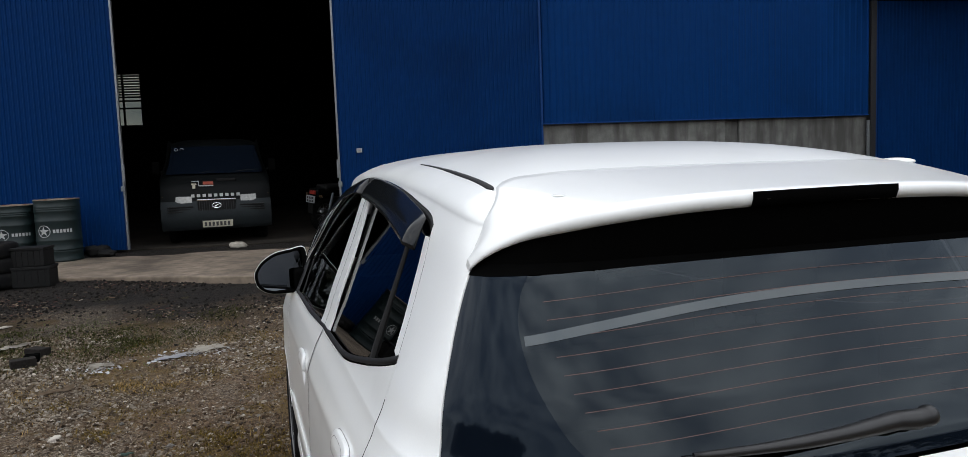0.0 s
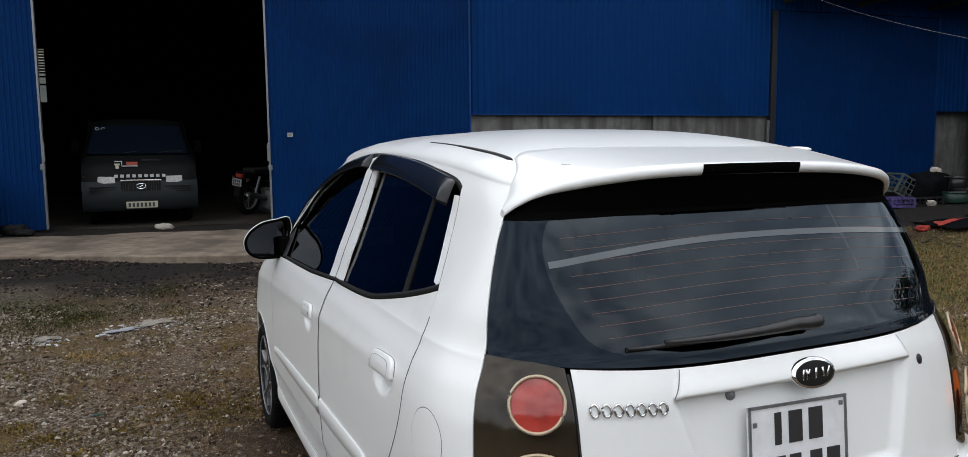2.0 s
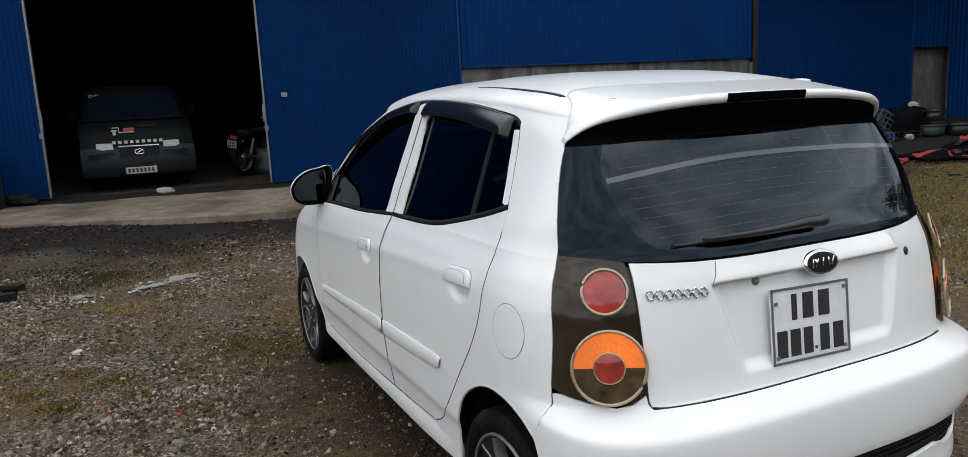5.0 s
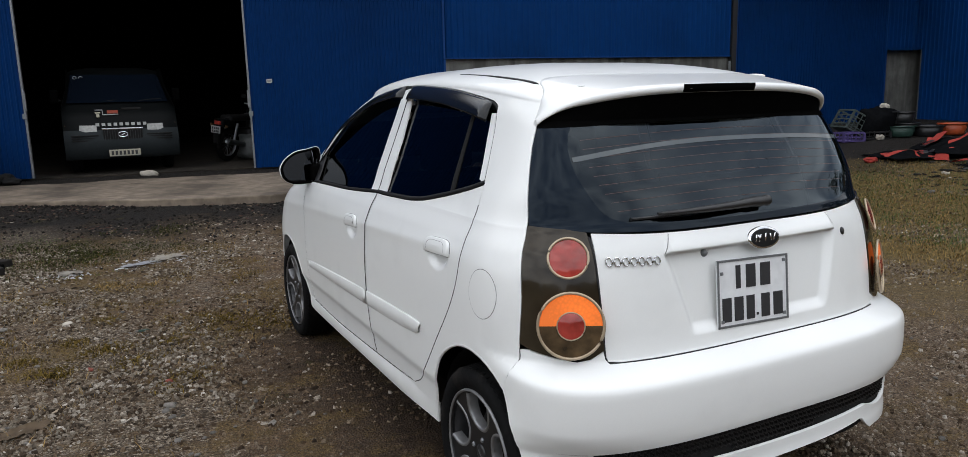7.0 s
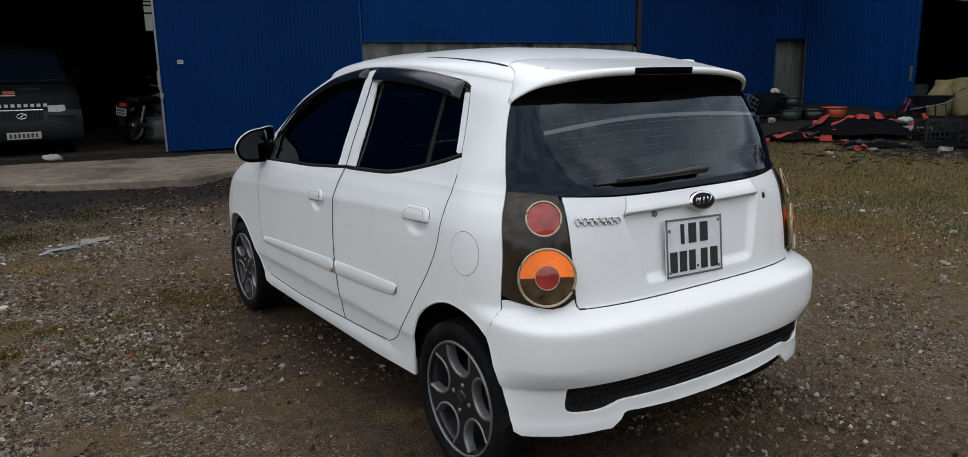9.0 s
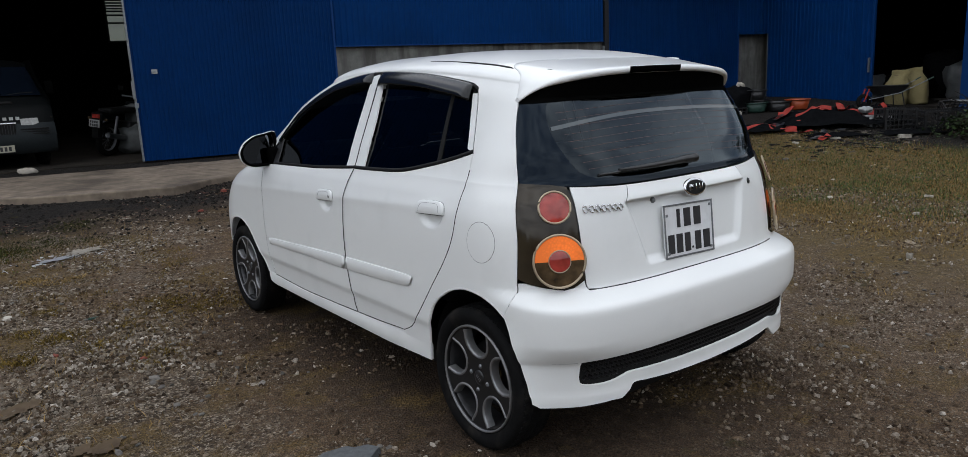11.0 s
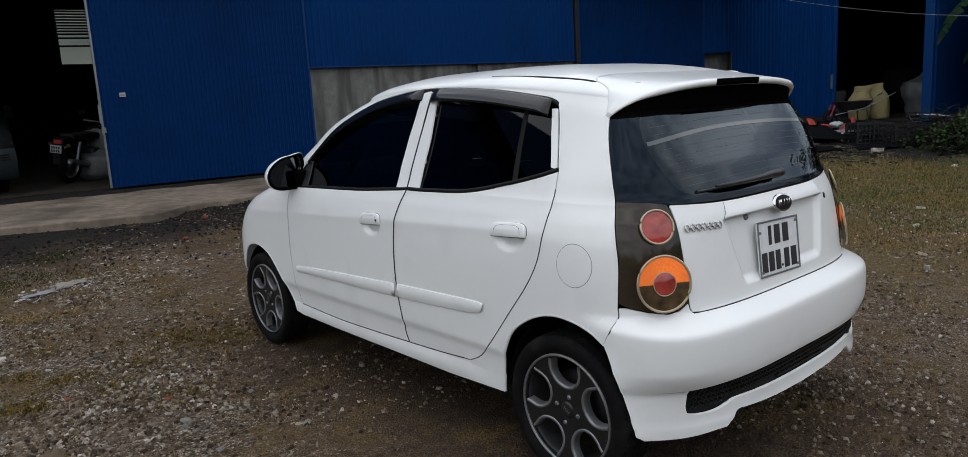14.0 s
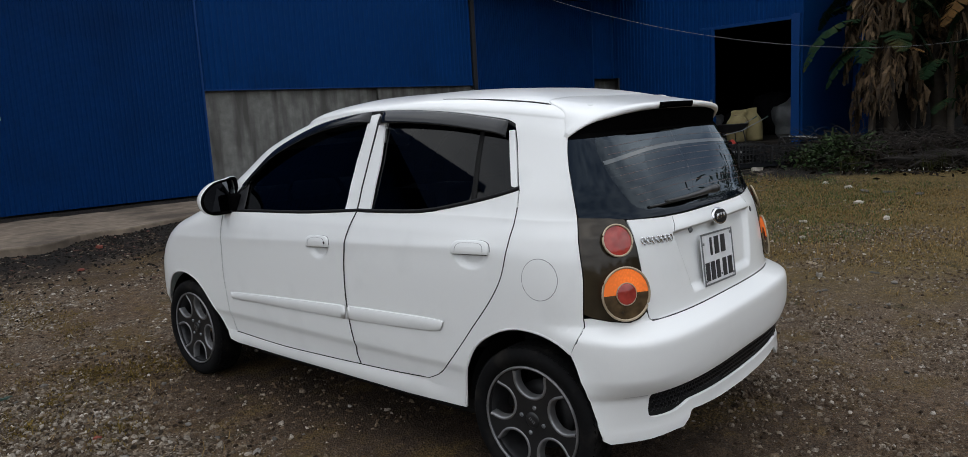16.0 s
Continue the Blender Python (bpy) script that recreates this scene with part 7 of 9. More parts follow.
PALE_BAG = material("grey plastic bag", (0.10, 0.105, 0.105), 0.6, vary=0.25, grain=8, bump=0.6, bump_scale=12)
for a, s, z, size, seed in ((1.55, -2.3, 0.0, (0.7, 0.6, 0.5), 1), (2.05, -2.5, 0.0, (0.7, 0.7, 0.6), 2), (1.75, -2.6, 0.45, (0.7, 0.6, 0.5), 3), (2.1, -2.5, 0.52, (0.6, 0.6, 0.5), 4)):
    tagged(part("bag", lumpy(seed, size), PALE_BAG, None, "", True, inside(a, s, FLOOR_Z + z)), "crumpled grey plastic bag heaped in the shed", "bag", "heap of bags")
tagged(part("plastic_wrap", lumpy(9, (0.24, 0.16, 0.09), 0.5, 4.0, 20), PAPER, None, "", True, inside(-0.13, 0.11, 0.285)), "crumpled white plastic wrap on the concrete", "litter")

# oil drums
def build_drum(m):
    drum = thing("oil_drum", m, "dark green steel oil drum with a star mark", "drum", "oil drums")
    prof = [(0.278, 0.0), (0.292, 0.012), (0.292, 0.03), (0.286, 0.045)]
    for z in (0.16, 0.185, 0.33, 0.62, 0.77, 0.80, 0.83):
        prof += [(0.286, z - 0.014), (0.294, z), (0.286, z + 0.014)]
    prof += [(0.286, 0.905), (0.292, 0.92), (0.292, 0.935)]
    part("shell", lathe(bmesh.new(), prof, 44), DRUM_GREEN, drum, "", True)
    part("lid", lathe(bmesh.new(), [(0.294, 0.930), (0.294, 0.942), (0.282, 0.944), (0.278, 0.925), (0.001, 0.922)], 44), DRUM_LID, drum, "rusty pale lid rim", True)
    def curved(pts, off=0.2900):
        return [(off * math.sin(x / 0.2900), -off * math.cos(x / 0.2900), z) for x, z in pts]
    star = bmesh.new()
    c = curved([(-0.06, 0.47)])[0]
    ring_pts = [(-0.06 + 0.088 * math.cos(a), 0.47 + 0.088 * math.sin(a)) for a in [k * math.tau / 28 for k in range(28)]]
    part("mark_ring", tube(bmesh.new(), curved(ring_pts), 0.0045, 5, True), PALE_PAINT, drum)
    pts = curved([(-0.06 + (0.078 if k % 2 == 0 else 0.03) * math.sin(k * math.pi / 5), 0.47 + (0.078 if k % 2 == 0 else 0.03) * math.cos(k * math.pi / 5)) for k in range(10)], 0.2920)
    vc = star.verts.new(curved([(-0.06, 0.47)], 0.2935)[0])
    vs = [star.verts.new(p) for p in pts]
    for a, b in zip(vs, vs[1:] + vs[:1]):
        star.faces.new((vc, a, b))
    part("star_mark", star, PALE_PAINT, drum)
    for k in range(6):
        x0 = 0.065 + 0.042 * k
        part("mark_bar", grid_mesh([curved([(x0, 0.445), (x0 + 0.029, 0.445)], 0.2920), curved([(x0, 0.495), (x0 + 0.029, 0.495)], 0.2920)]), PALE_PAINT, drum)
    return drum


SHORT = Matrix.Diagonal((1, 1, 0.93, 1))
drum = build_drum(inside(-2.47, 0.62, 0.284, -6) @ SHORT)
copy_thing(drum, inside(-3.07, 0.58, 0.284, 4) @ SHORT)

# worn tyres and a black battery box beside the drums
def build_tyre(m, r=0.30, w=0.09):
    t = lathe(bmesh.new(), [(r * 0.62, -w * 0.8), (r * 0.85, -w), (r * 0.97, -w * 0.8), (r, -w * 0.4), (r, w * 0.4), (r * 0.97, w * 0.8), (r * 0.85, w), (r * 0.62, w * 0.8), (r * 0.6, 0), (r * 0.62, -w * 0.8)], 40)
    return tagged(part("old_tyre", t, TYRE, None, "", True, m), "worn black tyre lying on the ground", "tyre", "pile of tyres")


for x, y, z, r in ((-2.82, 9.78, 0.09, 0.32), (-2.79, 9.80, 0.26, 0.31), (-2.84, 9.76, 0.43, 0.30), (-3.55, 9.9, 0.09, 0.31), (-3.50, 9.95, 0.26, 0.30)):
    build_tyre(on_ground(x, y, 0, z), r)


def build_battery(m, size):
    box_ = thing("battery_box", m, "black plastic battery box with a ribbed side", "box", "old battery boxes")
    w, d, h = size
    part("case", boxed((-w / 2, -d / 2, 0), (w / 2, d / 2, h * 0.86), 0.012), MATT_BLACK, box_)
    part("lid", boxed((-w / 2 - 0.008, -d / 2 - 0.008, h * 0.86), (w / 2 + 0.008, d / 2 + 0.008, h), 0.008), MATT_BLACK, box_)
    for k in range(5):
        x = -w * 0.36 + w * 0.18 * k
        part("rib", boxed((x - 0.008, -d / 2 - 0.007, h * 0.1), (x + 0.008, -d / 2 + 0.002, h * 0.82), 0.002), MATT_BLACK, box_)


build_battery(on_ground(-2.37, 9.68, -6), (0.40, 0.28, 0.24))
build_battery(on_ground(-2.38, 9.69, -12, 0.24), (0.36, 0.26, 0.22))
for a, s, sz, k in ((-2.08, 0.30, (0.34, 0.24, 0.16), 1), (-1.93, 0.42, (0.24, 0.2, 0.10), 2)):
    tagged(part("rag", lumpy(k + 20, sz, 0.35), MATT_BLACK, None, "", True, inside(a, s, 0.284)), "oily black rag heap at the wall's foot", "rag")

# ---- clutter before the right wing ----
def build_crate(m, size, mat, label, rows=4, cols=7):
    """An open lattice crate with a rim, corner posts and side bars."""
    c = thing("crate", m, label, "crate", "crates")
    x, y, z = size[0] / 2, size[1] / 2, size[2]
    part("base", boxed((-x, -y, 0), (x, y, 0.015)), mat, c)
    for sx in (-1, 1):
        for sy in (-1, 1):
            part("corner_post", boxed((sx * x - 0.018, sy * y - 0.018, 0), (sx * x + 0.018, sy * y + 0.018, z), 0.004), mat, c)
    for k in range(rows + 1):
        zz = z * (k / rows) * 0.96
        h = 0.028 if k in (0, rows) else 0.014
        for lo, hi in (((-x, -y - 0.01, zz), (x, -y + 0.006, zz + h)), ((-x, y - 0.006, zz), (x, y + 0.01, zz + h)), ((-x - 0.01, -y, zz), (-x + 0.006, y, zz + h)), ((x - 0.006, -y, zz), (x + 0.01, y, zz + h))):
            part("side_bar", boxed(lo, hi), mat, c)
    for k in range(1, cols):
        xx = -x + 2 * x * k / cols
        for sy in (-1, 1):
            part("upright_bar", boxed((xx - 0.008, sy * y - 0.005, 0), (xx + 0.008, sy * y + 0.005, z * 0.97)), mat, c)
    return c


build_crate(on_ground(11.38, 4.98, -35), (0.34, 0.26, 0.17), WHITE_CRATE, "white plastic lattice crate beside black ones")
build_crate(on_ground(11.25, 4.62, -40), (0.48, 0.36, 0.34), BLACK_PLASTIC, "black plastic lattice crate on bare ground")
build_crate(on_ground(11.6, 4.12, -38), (0.66, 0.44, 0.32), BLACK_PLASTIC, "wide black plastic lattice crate on bare ground")
build_crate(on_ground(12.1, 3.45, -30), (0.60, 0.42, 0.32), BLACK_PLASTIC, "black plastic lattice crate beside the brush heap")
build_crate(on_ground(12.35, 4.15, -38, 0.05) @ Matrix.Rotation(radians(40), 4, "X"), (0.56, 0.40, 0.30), BLACK_PLASTIC, "black plastic crate tipped on its edge")
tagged(part("board", boxed((-0.30, -0.2, 0), (0.30, 0.2, 0.02), 0.004), PALE_PAINT, None, "", False, on_ground(12.3, 3.85, -30, 0.40) @ Matrix.Rotation(radians(8), 4, "Y")), "white board lying across the crates", "board")
GREY_GREEN = material("faded green plastic", (0.045, 0.06, 0.055), 0.6, vary=0.2)
build_crate(on_ground(11.15, 8.0, -20, 0.05) @ Matrix.Rotation(radians(28), 4, "Y"), (0.62, 0.44, 0.34), GREY_GREEN, "faded green plastic crate leaning on its side")
build_crate(on_ground(10.7, 7.75, -12), (0.42, 0.3, 0.14), PURPLE_CRATE, "low purple plastic crate on the ground", 2, 5)
build_crate(on_ground(11.2, 7.7, -12), (0.55, 0.36, 0.12), BLACK_PLASTIC, "low black plastic crate on the ground", 2, 5)


def build_tub(m, r, h, mat, label, group="tubs"):
    t = thing("tub", m, label, "tub", group)
    r, h = r * 0.82, h * 0.9
    part("bowl", lathe(bmesh.new(), [(0.001, 0.0), (r * 0.74, 0.0), (r * 0.80, 0.02), (r * 0.96, h), (r * 0.94, h), (r * 0.78, 0.03), (0.001, 0.015)], 36), mat, t, "", True)
    part("rim", lathe(bmesh.new(), [(r * 0.95, h - 0.012), (r * 1.03, h - 0.006), (r * 1.03, h + 0.012), (r * 0.93, h + 0.008), (r * 0.93, h - 0.01)], 36), mat, t, "", True)
    return t


build_tub(on_ground(12.6, 7.1), 0.29, 0.21, ORANGE_TUB, "round orange plastic tub against the blue wall")
build_tub(on_ground(11.75, 7.5), 0.30, 0.20, GREEN_TUB, "round green plastic tub on the ground")
build_tub(on_ground(12.15, 7.25), 0.30, 0.20, BLACK_PLASTIC, "round black plastic tub")
build_tub(on_ground(12.05, 7.62), 0.30, 0.22, BLACK_PLASTIC, "round black plastic tub")
build_tub(on_ground(11.95, 7.62, 0, 0.22), 0.27, 0.20, BLACK_PLASTIC, "round black tub on top of another")
build_tub(on_ground(11.72, 7.78, 0, 0.20), 0.30, 0.24, DARK_STEEL, "dark metal basin stacked on a tub")
tagged(part("black_bag", lumpy(31, (0.62, 0.5, 0.52), 0.3), BLACK_NET, None, "", True, on_ground(11.45, 7.75)), "bulging black plastic bag", "bag")
tagged(part("white_bag", lumpy(33, (0.16, 0.14, 0.14), 0.45, 3.0), PAPER, None, "", True, on_ground(11.78, 7.85, 0, 0.42)), "crumpled white plastic bag on a basin", "bag")
tagged(part("white_bag", lumpy(34, (0.14, 0.12, 0.09), 0.45, 3.0), PAPER, None, "", True, on_ground(11.2, 7.5)), "crumpled white plastic bag on the ground", "bag")
tagged(part("red_scrap", lumpy(44, (0.26, 0.16, 0.07), 0.4), RED_CLOTH, None, "", True, on_ground(9.35, 6.35, 20)), "broken red plastic scrap on the ground", "scrap")


def drape(seed, w, d, h, folds=3.2):
    """A thrown-down sheet with folds, thick enough to have an underside."""
    rows, n = [], 22
    for j in range(n + 1):
        row = []
        for i in range(n + 1):
            x, y = (i / n - 0.5) * w, (j / n - 0.5) * d
            e = 1 - max(abs(i / n - 0.5), abs(j / n - 0.5)) * 2
            f = noise.noise(Vector((x * folds / w * 2, y * folds / d * 2, seed * 5.3)))
            g = noise.noise(Vector((x * 6, y * 6, seed * 2.1)))
            edge = 0.10 * noise.noise(Vector((i * 0.35, j * 0.35, seed)))
            row.append((x * (1 + edge), y * (1 + edge), max(0.006, h * (0.25 + 0.75 * min(1, 2.2 * e)) * (0.55 + 0.5 * f + 0.10 * g))))
        rows.append(row)
    low = [[(x, y, 0.0) for x, y, z in row] for row in rows]
    bm = grid_mesh(rows)
    return bm


NETS = ((11.3, 5.55, 2.3, 1.4, 0.34, 1, -40, "black shade net thrown in a heap"), (10.3, 6.1, 1.6, 0.9, 0.14, 2, -20, "black shade net thrown on the ground"), (11.95, 5.4, 1.2, 0.9, 0.42, 3, 20, "black shade net heaped up"), (10.2, 5.05, 0.9, 0.6, 0.07, 10, -30, "black shade net spread on the ground"), (11.5, 4.2, 1.8, 0.8, 0.08, 11, -35, "black shade net spread under crates"))
for x, y, w, d, h, seed, turn, lab in NETS:
    tagged(part("net", drape(seed, w, d, h), BLACK_NET, None, "", True, on_ground(x, y, turn)), lab, "net", "thrown nets and sheets")


def net_top(px, py):
    """Height of the heaped nets over the ground."""
    best = 0.0
    for x, y, w, d, h, seed, turn, lab in NETS:
        p = Matrix.Rotation(radians(-turn), 3, "Z") @ Vector((px - x, py - y, 0))
        e = 1 - max(abs(p.x / w), abs(p.y / d)) * 2
        if e > 0:
            f = noise.noise(Vector((p.x * 6.4 / w, p.y * 6.4 / d, seed * 5.3)))
            best = max(best, h * (0.25 + 0.75 * min(1, 2.2 * e)) * (0.55 + 0.5 * f + 0.05))
    return best


SHEETS = [(9.8, 6.2, 0.7, 0.30, 4, -30), (10.45, 5.75, 0.8, 0.26, 5, -12), (11.1, 5.75, 0.5, 0.36, 6, 30), (11.35, 5.25, 0.9, 0.24, 7, -38), (10.75, 6.3, 0.6, 0.22, 8, 0), (11.75, 5.75, 0.45, 0.24, 9, -15)]
rs = random.Random(52)
SHEETS += [(rs.uniform(9.7, 11.9), rs.uniform(5.0, 6.4), rs.uniform(0.2, 0.5), rs.uniform(0.10, 0.22), 60 + k, rs.uniform(-60, 60)) for k in range(16)]
for x, y, w, d, seed, turn in SHEETS:
    rows = []
    for j in range(15):
        row = []
        for i in range(19):
            lx, ly = (i / 18 - 0.5) * w * 0.72, (j / 14 - 0.5) * d * 0.62
            ragged = 1 + 0.35 * noise.noise(Vector((lx * 5, ly * 5, seed)))
            p = Matrix.Rotation(radians(turn), 3, "Z") @ Vector((lx * ragged, ly * ragged, 0))
            fold = 0.035 * noise.noise(Vector((lx * 7, ly * 9, seed * 3.1)))
            row.append((x + p.x, y + p.y, ground_height(x + p.x, y + p.y) + net_top(x + p.x, y + p.y) + 0.035 + fold))
        rows.append(row)
    at = on_ground(x, y)
    sheet = grid_mesh([[at.inverted() @ Vector(p) for p in row] for row in rows])
    scrap = seed > 60 and seed % 2
    tagged(part("black_sheet" if scrap else "red_sheet", sheet, BLACK_PLASTIC if scrap else RED_CLOTH, None, "", True, at), "crumpled black plastic sheet on netting" if scrap else "crumpled red sheet on black netting", "sheet", "thrown nets and sheets")
tagged(part("pale_stone", lumpy(41, (0.24, 0.18, 0.10), 0.3), PALE_PAINT, None, "", True, on_ground(11.35, 5.15, 0, 0.22)), "pale stone lying on the net", "stone")


def build_sack(m, seed, h, label):
    sack = thing("sack", m, label, "sack", "sacks")
    rows = []
    for k in range(18):
        f = k / 17
        w = 0.235 + 0.05 * math.sin(min(1, f * 1.1) * math.pi) - 0.030 * ease((f - 0.66) / 0.25)
        row = []
        for i in range(32):
            a = i * math.tau / 32
            c, d = math.cos(a), math.sin(a)
            n = noise.noise(Vector((c * 1.8, d * 1.8, f * 3 + seed * 9))) + 0.5 * noise.noise(Vector((c * 4, d * 4, f * 7 + seed)))
            flat = 1 - 0.80 * ease((f - 0.62) / 0.33)
            row.append((w * (1 + 0.12 * n) * c * (1 + 0.30 * ease((f - 0.82) / 0.15)) + 0.09 * f * f * (seed * 2 - 3), w * (1 + 0.12 * n) * 0.88 * flat * d, h * f + 0.05 * n * f))
        rows.append(row)
    body = grid_mesh(rows, True)
    bmesh.ops.holes_fill(body, edges=[e for e in body.edges if e.is_boundary])
    part("body", body, SACK, sack, "", True)
    tie = tube(bmesh.new(), [(0.135 * math.cos(a) + 0.06 * (seed * 2 - 3), 0.075 * math.sin(a), h * 0.86) for a in [k * math.tau / 16 for k in range(16)]], 0.008, 5, True)
    part("tie", tie, CARD, sack)
    return sack


build_sack(Matrix.Translation((14.8, 6.2, 0.46)) @ Matrix.Rotation(radians(70), 4, "Z") @ Matrix.Diagonal((0.84, 0.84, 0.92, 1)), 1, 0.76, "full straw-coloured woven sack in the doorway")
build_sack(Matrix.Translation((15.1, 5.9, 0.46)) @ Matrix.Rotation(radians(66), 4, "Z") @ Matrix.Rotation(radians(7), 4, "Y") @ Matrix.Diagonal((0.84, 0.84, 0.92, 1)), 2, 0.80, "full straw-coloured woven sack leaning on another")
for x, y, z, sz, k in ((16.3, 6.6, 0.46, (1.2, 0.9, 0.7), 61), (16.6, 5.5, 0.46, (1.0, 0.9, 0.9), 62), (17.2, 6.2, 0.46, (1.3, 1.0, 1.1), 63), (16.0, 7.4, 0.46, (1.1, 0.8, 0.6), 64)):
    tagged(part("stored_sack", lumpy(k, sz, 0.3), BLACK_NET if k % 2 else PALE_BAG, None, "", True, Matrix.Translation((x, y, z))), "dim sack stored inside the wing", "sack", "stored sacks")


def build_barrow(m):
    b = thing("wheelbarrow", m, "dark metal wheelbarrow with pale handles", "wheelbarrow")
    rows = []
    for f, z in ((0.62, 0.34), (1.0, 0.56), (1.03, 0.565), (0.96, 0.555), (0.58, 0.36)):
        rows.append([(0.48 * f * math.copysign(abs(math.cos(a)) ** 0.6, math.cos(a)), 0.32 * f * math.copysign(abs(math.sin(a)) ** 0.6, math.sin(a)), z) for a in [k * math.tau / 32 for k in range(32)]])
    tray = grid_mesh(rows, True)
    bmesh.ops.holes_fill(tray, edges=[e for e in tray.edges if e.is_boundary])
    part("tray", tray, DARK_STEEL, b, "", False)
    for sy in (-1, 1):
        part("handle", tube(bmesh.new(), [(-0.5, sy * 0.12, 0.24), (0.2, sy * 0.24, 0.38), (0.95, sy * 0.28, 0.72)], 0.012, 8), GREY_STEEL, b, "pale steel handle")
        part("grip", tube(bmesh.new(), [(0.83, sy * 0.275, 0.665), (0.97, sy * 0.28, 0.73)], 0.017, 8), GREEN_TUB, b, "green rubber grip")
        part("leg", tube(bmesh.new(), [(0.25, sy * 0.22, 0.40), (0.32, sy * 0.26, 0.0)], 0.014, 8), DARK_STEEL, b)
    w = lathe(bmesh.new(), [(0.10, -0.03), (0.17, -0.04), (0.19, 0.0), (0.17, 0.04), (0.10, 0.03)], 28, Matrix.Translation((-0.58, 0, 0.19)) @ Matrix.Rotation(radians(90), 4, "X"))
    part("wheel", w, TYRE, b, "", True)
    part("brace", tube(bmesh.new(), [(-0.62, 0.10, 0.19), (-0.5, 0.10, 0.5)], 0.02, 8), RED_CLOTH, b, "red brace")
    part("brace", tube(bmesh.new(), [(-0.62, -0.10, 0.19), (-0.5, -0.10, 0.5)], 0.02, 8), RED_CLOTH, b, "red brace")


build_barrow(on_ground(13.85, 5.95, -38) @ Matrix.Diagonal((0.78, 0.78, 0.78, 1)))

# ---- plants, brush and rubble ----
def blade_field(spots, per, height_, width, mat, name, label, lean=0.5, seed=7):
    r = random.Random(seed)
    verts, faces = [], []
    for x, y, spread, amount in spots:
        for _ in range(int(per * amount)):
            px, py = x + r.gauss(0, spread), y + r.gauss(0, spread)
            z = ground_height(px, py) - 0.004
            h = height_ * r.uniform(0.4, 1.25)
            a = r.uniform(0, math.tau)
            l = lean * h * r.uniform(0.2, 1.4)
            dx, dy = math.cos(a) * l, math.sin(a) * l
            wx, wy = -math.sin(a) * width, math.cos(a) * width
            k = len(verts)
            verts += [(px - wx, py - wy, z), (px + wx, py + wy, z), (px + dx * 0.4 + wx * 0.7, py + dy * 0.4 + wy * 0.7, z + h * 0.6), (px + dx * 0.4 - wx * 0.7, py + dy * 0.4 - wy * 0.7, z + h * 0.6), (px + dx, py + dy, z + h)]
            faces += [(k, k + 1, k + 2, k + 3), (k + 3, k + 2, k + 4)]
    mesh = raw(name, verts, faces)
    mesh.materials.append(mat)
    return tagged(new(name, mesh), label, "grass", kind="stuff")


r = random.Random(11)
near = [(r.uniform(-4, 0.2), r.uniform(1.6, 7), 0.10, r.uniform(0.3, 1)) for _ in range(70)] + [(r.uniform(1.8, 4.5), r.uniform(-0.2, 4), 0.12, r.uniform(0.3, 1)) for _ in range(26)] + [(0.6 + r.uniform(-0.3, 0.3), 1.9 + r.uniform(-0.4, 0.4), 0.08, 0.5) for _ in range(5)]
blade_field(near, 60, 0.035, 0.0022, DRY_GRASS, "dry_grass", "thin dry grass tufts in gravel", 1.2, 3)
right = [(r.uniform(4.6, 10.0), r.uniform(0.2, 6.2), 0.30, r.uniform(0.4, 1)) for _ in range(260)]
blade_field(right, 190, 0.034, 0.003, DRY_GRASS, "dry_grass", "rough dry grass across the yard", 0.9, 4)
blade_field([(r.uniform(5.5, 10.4), r.uniform(1.5, 6.0), 0.22, r.uniform(0.3, 1)) for _ in range(120)], 230, 0.034, 0.0040, GREEN_GRASS, "green_weeds", "low green weeds among dry grass", 0.7, 5)
blade_field([(r.uniform(-3.4, -0.8), r.uniform(5.9, 7.6), 0.16, r.uniform(0.2, 1)) for _ in range(34)] + [(r.uniform(-3.8, -1.4), r.uniform(2.5, 5), 0.1, 0.4) for _ in range(14)], 60, 0.024, 0.0035, GREEN_GRASS, "green_weeds", "low green weeds by the sooty strip", 0.8, 6)
MOSSY = ((-0.85, 3.79), (-1.06, 3.99), (-1.13, 3.50), (-1.25, 3.75), (-0.70, 3.52), (-0.41, 3.16), (-0.90, 4.53), (-0.50, 3.79), (-0.24, 4.17), (-0.02, 3.9), (-0.58, 3.04), (-1.5, 4.3), (-1.9, 3.6), (-2.3, 4.4))
blade_field([(x + r.gauss(0, 0.05), y + r.gauss(0, 0.05), 0.05, r.uniform(0.3, 1)) for x, y in MOSSY for _ in range(5)] + [(r.uniform(-3.4, 0.3), r.uniform(3.6, 6.6), 0.07, r.uniform(0.3, 1)) for _ in range(170)], 160, 0.016, 0.0035, MOSS, "moss", "olive brown moss tufts between the stones", 1.2, 16)
blade_field([(r.uniform(-2.4, -0.9), r.gauss(6.75, 0.3), 0.11, r.uniform(0.3, 1)) for _ in range(70)] + [(-0.29 + r.gauss(0, 0.2), 7.47 + r.gauss(0, 0.12), 0.09, 0.5) for _ in range(8)] + [(-0.65 + r.gauss(0, 0.3), 6.6 + r.gauss(0, 0.2), 0.09, 0.6) for _ in range(18)], 170, 0.020, 0.005, MOSS_GREEN, "moss", "dark green moss beside the sooty strip", 1.2, 17)
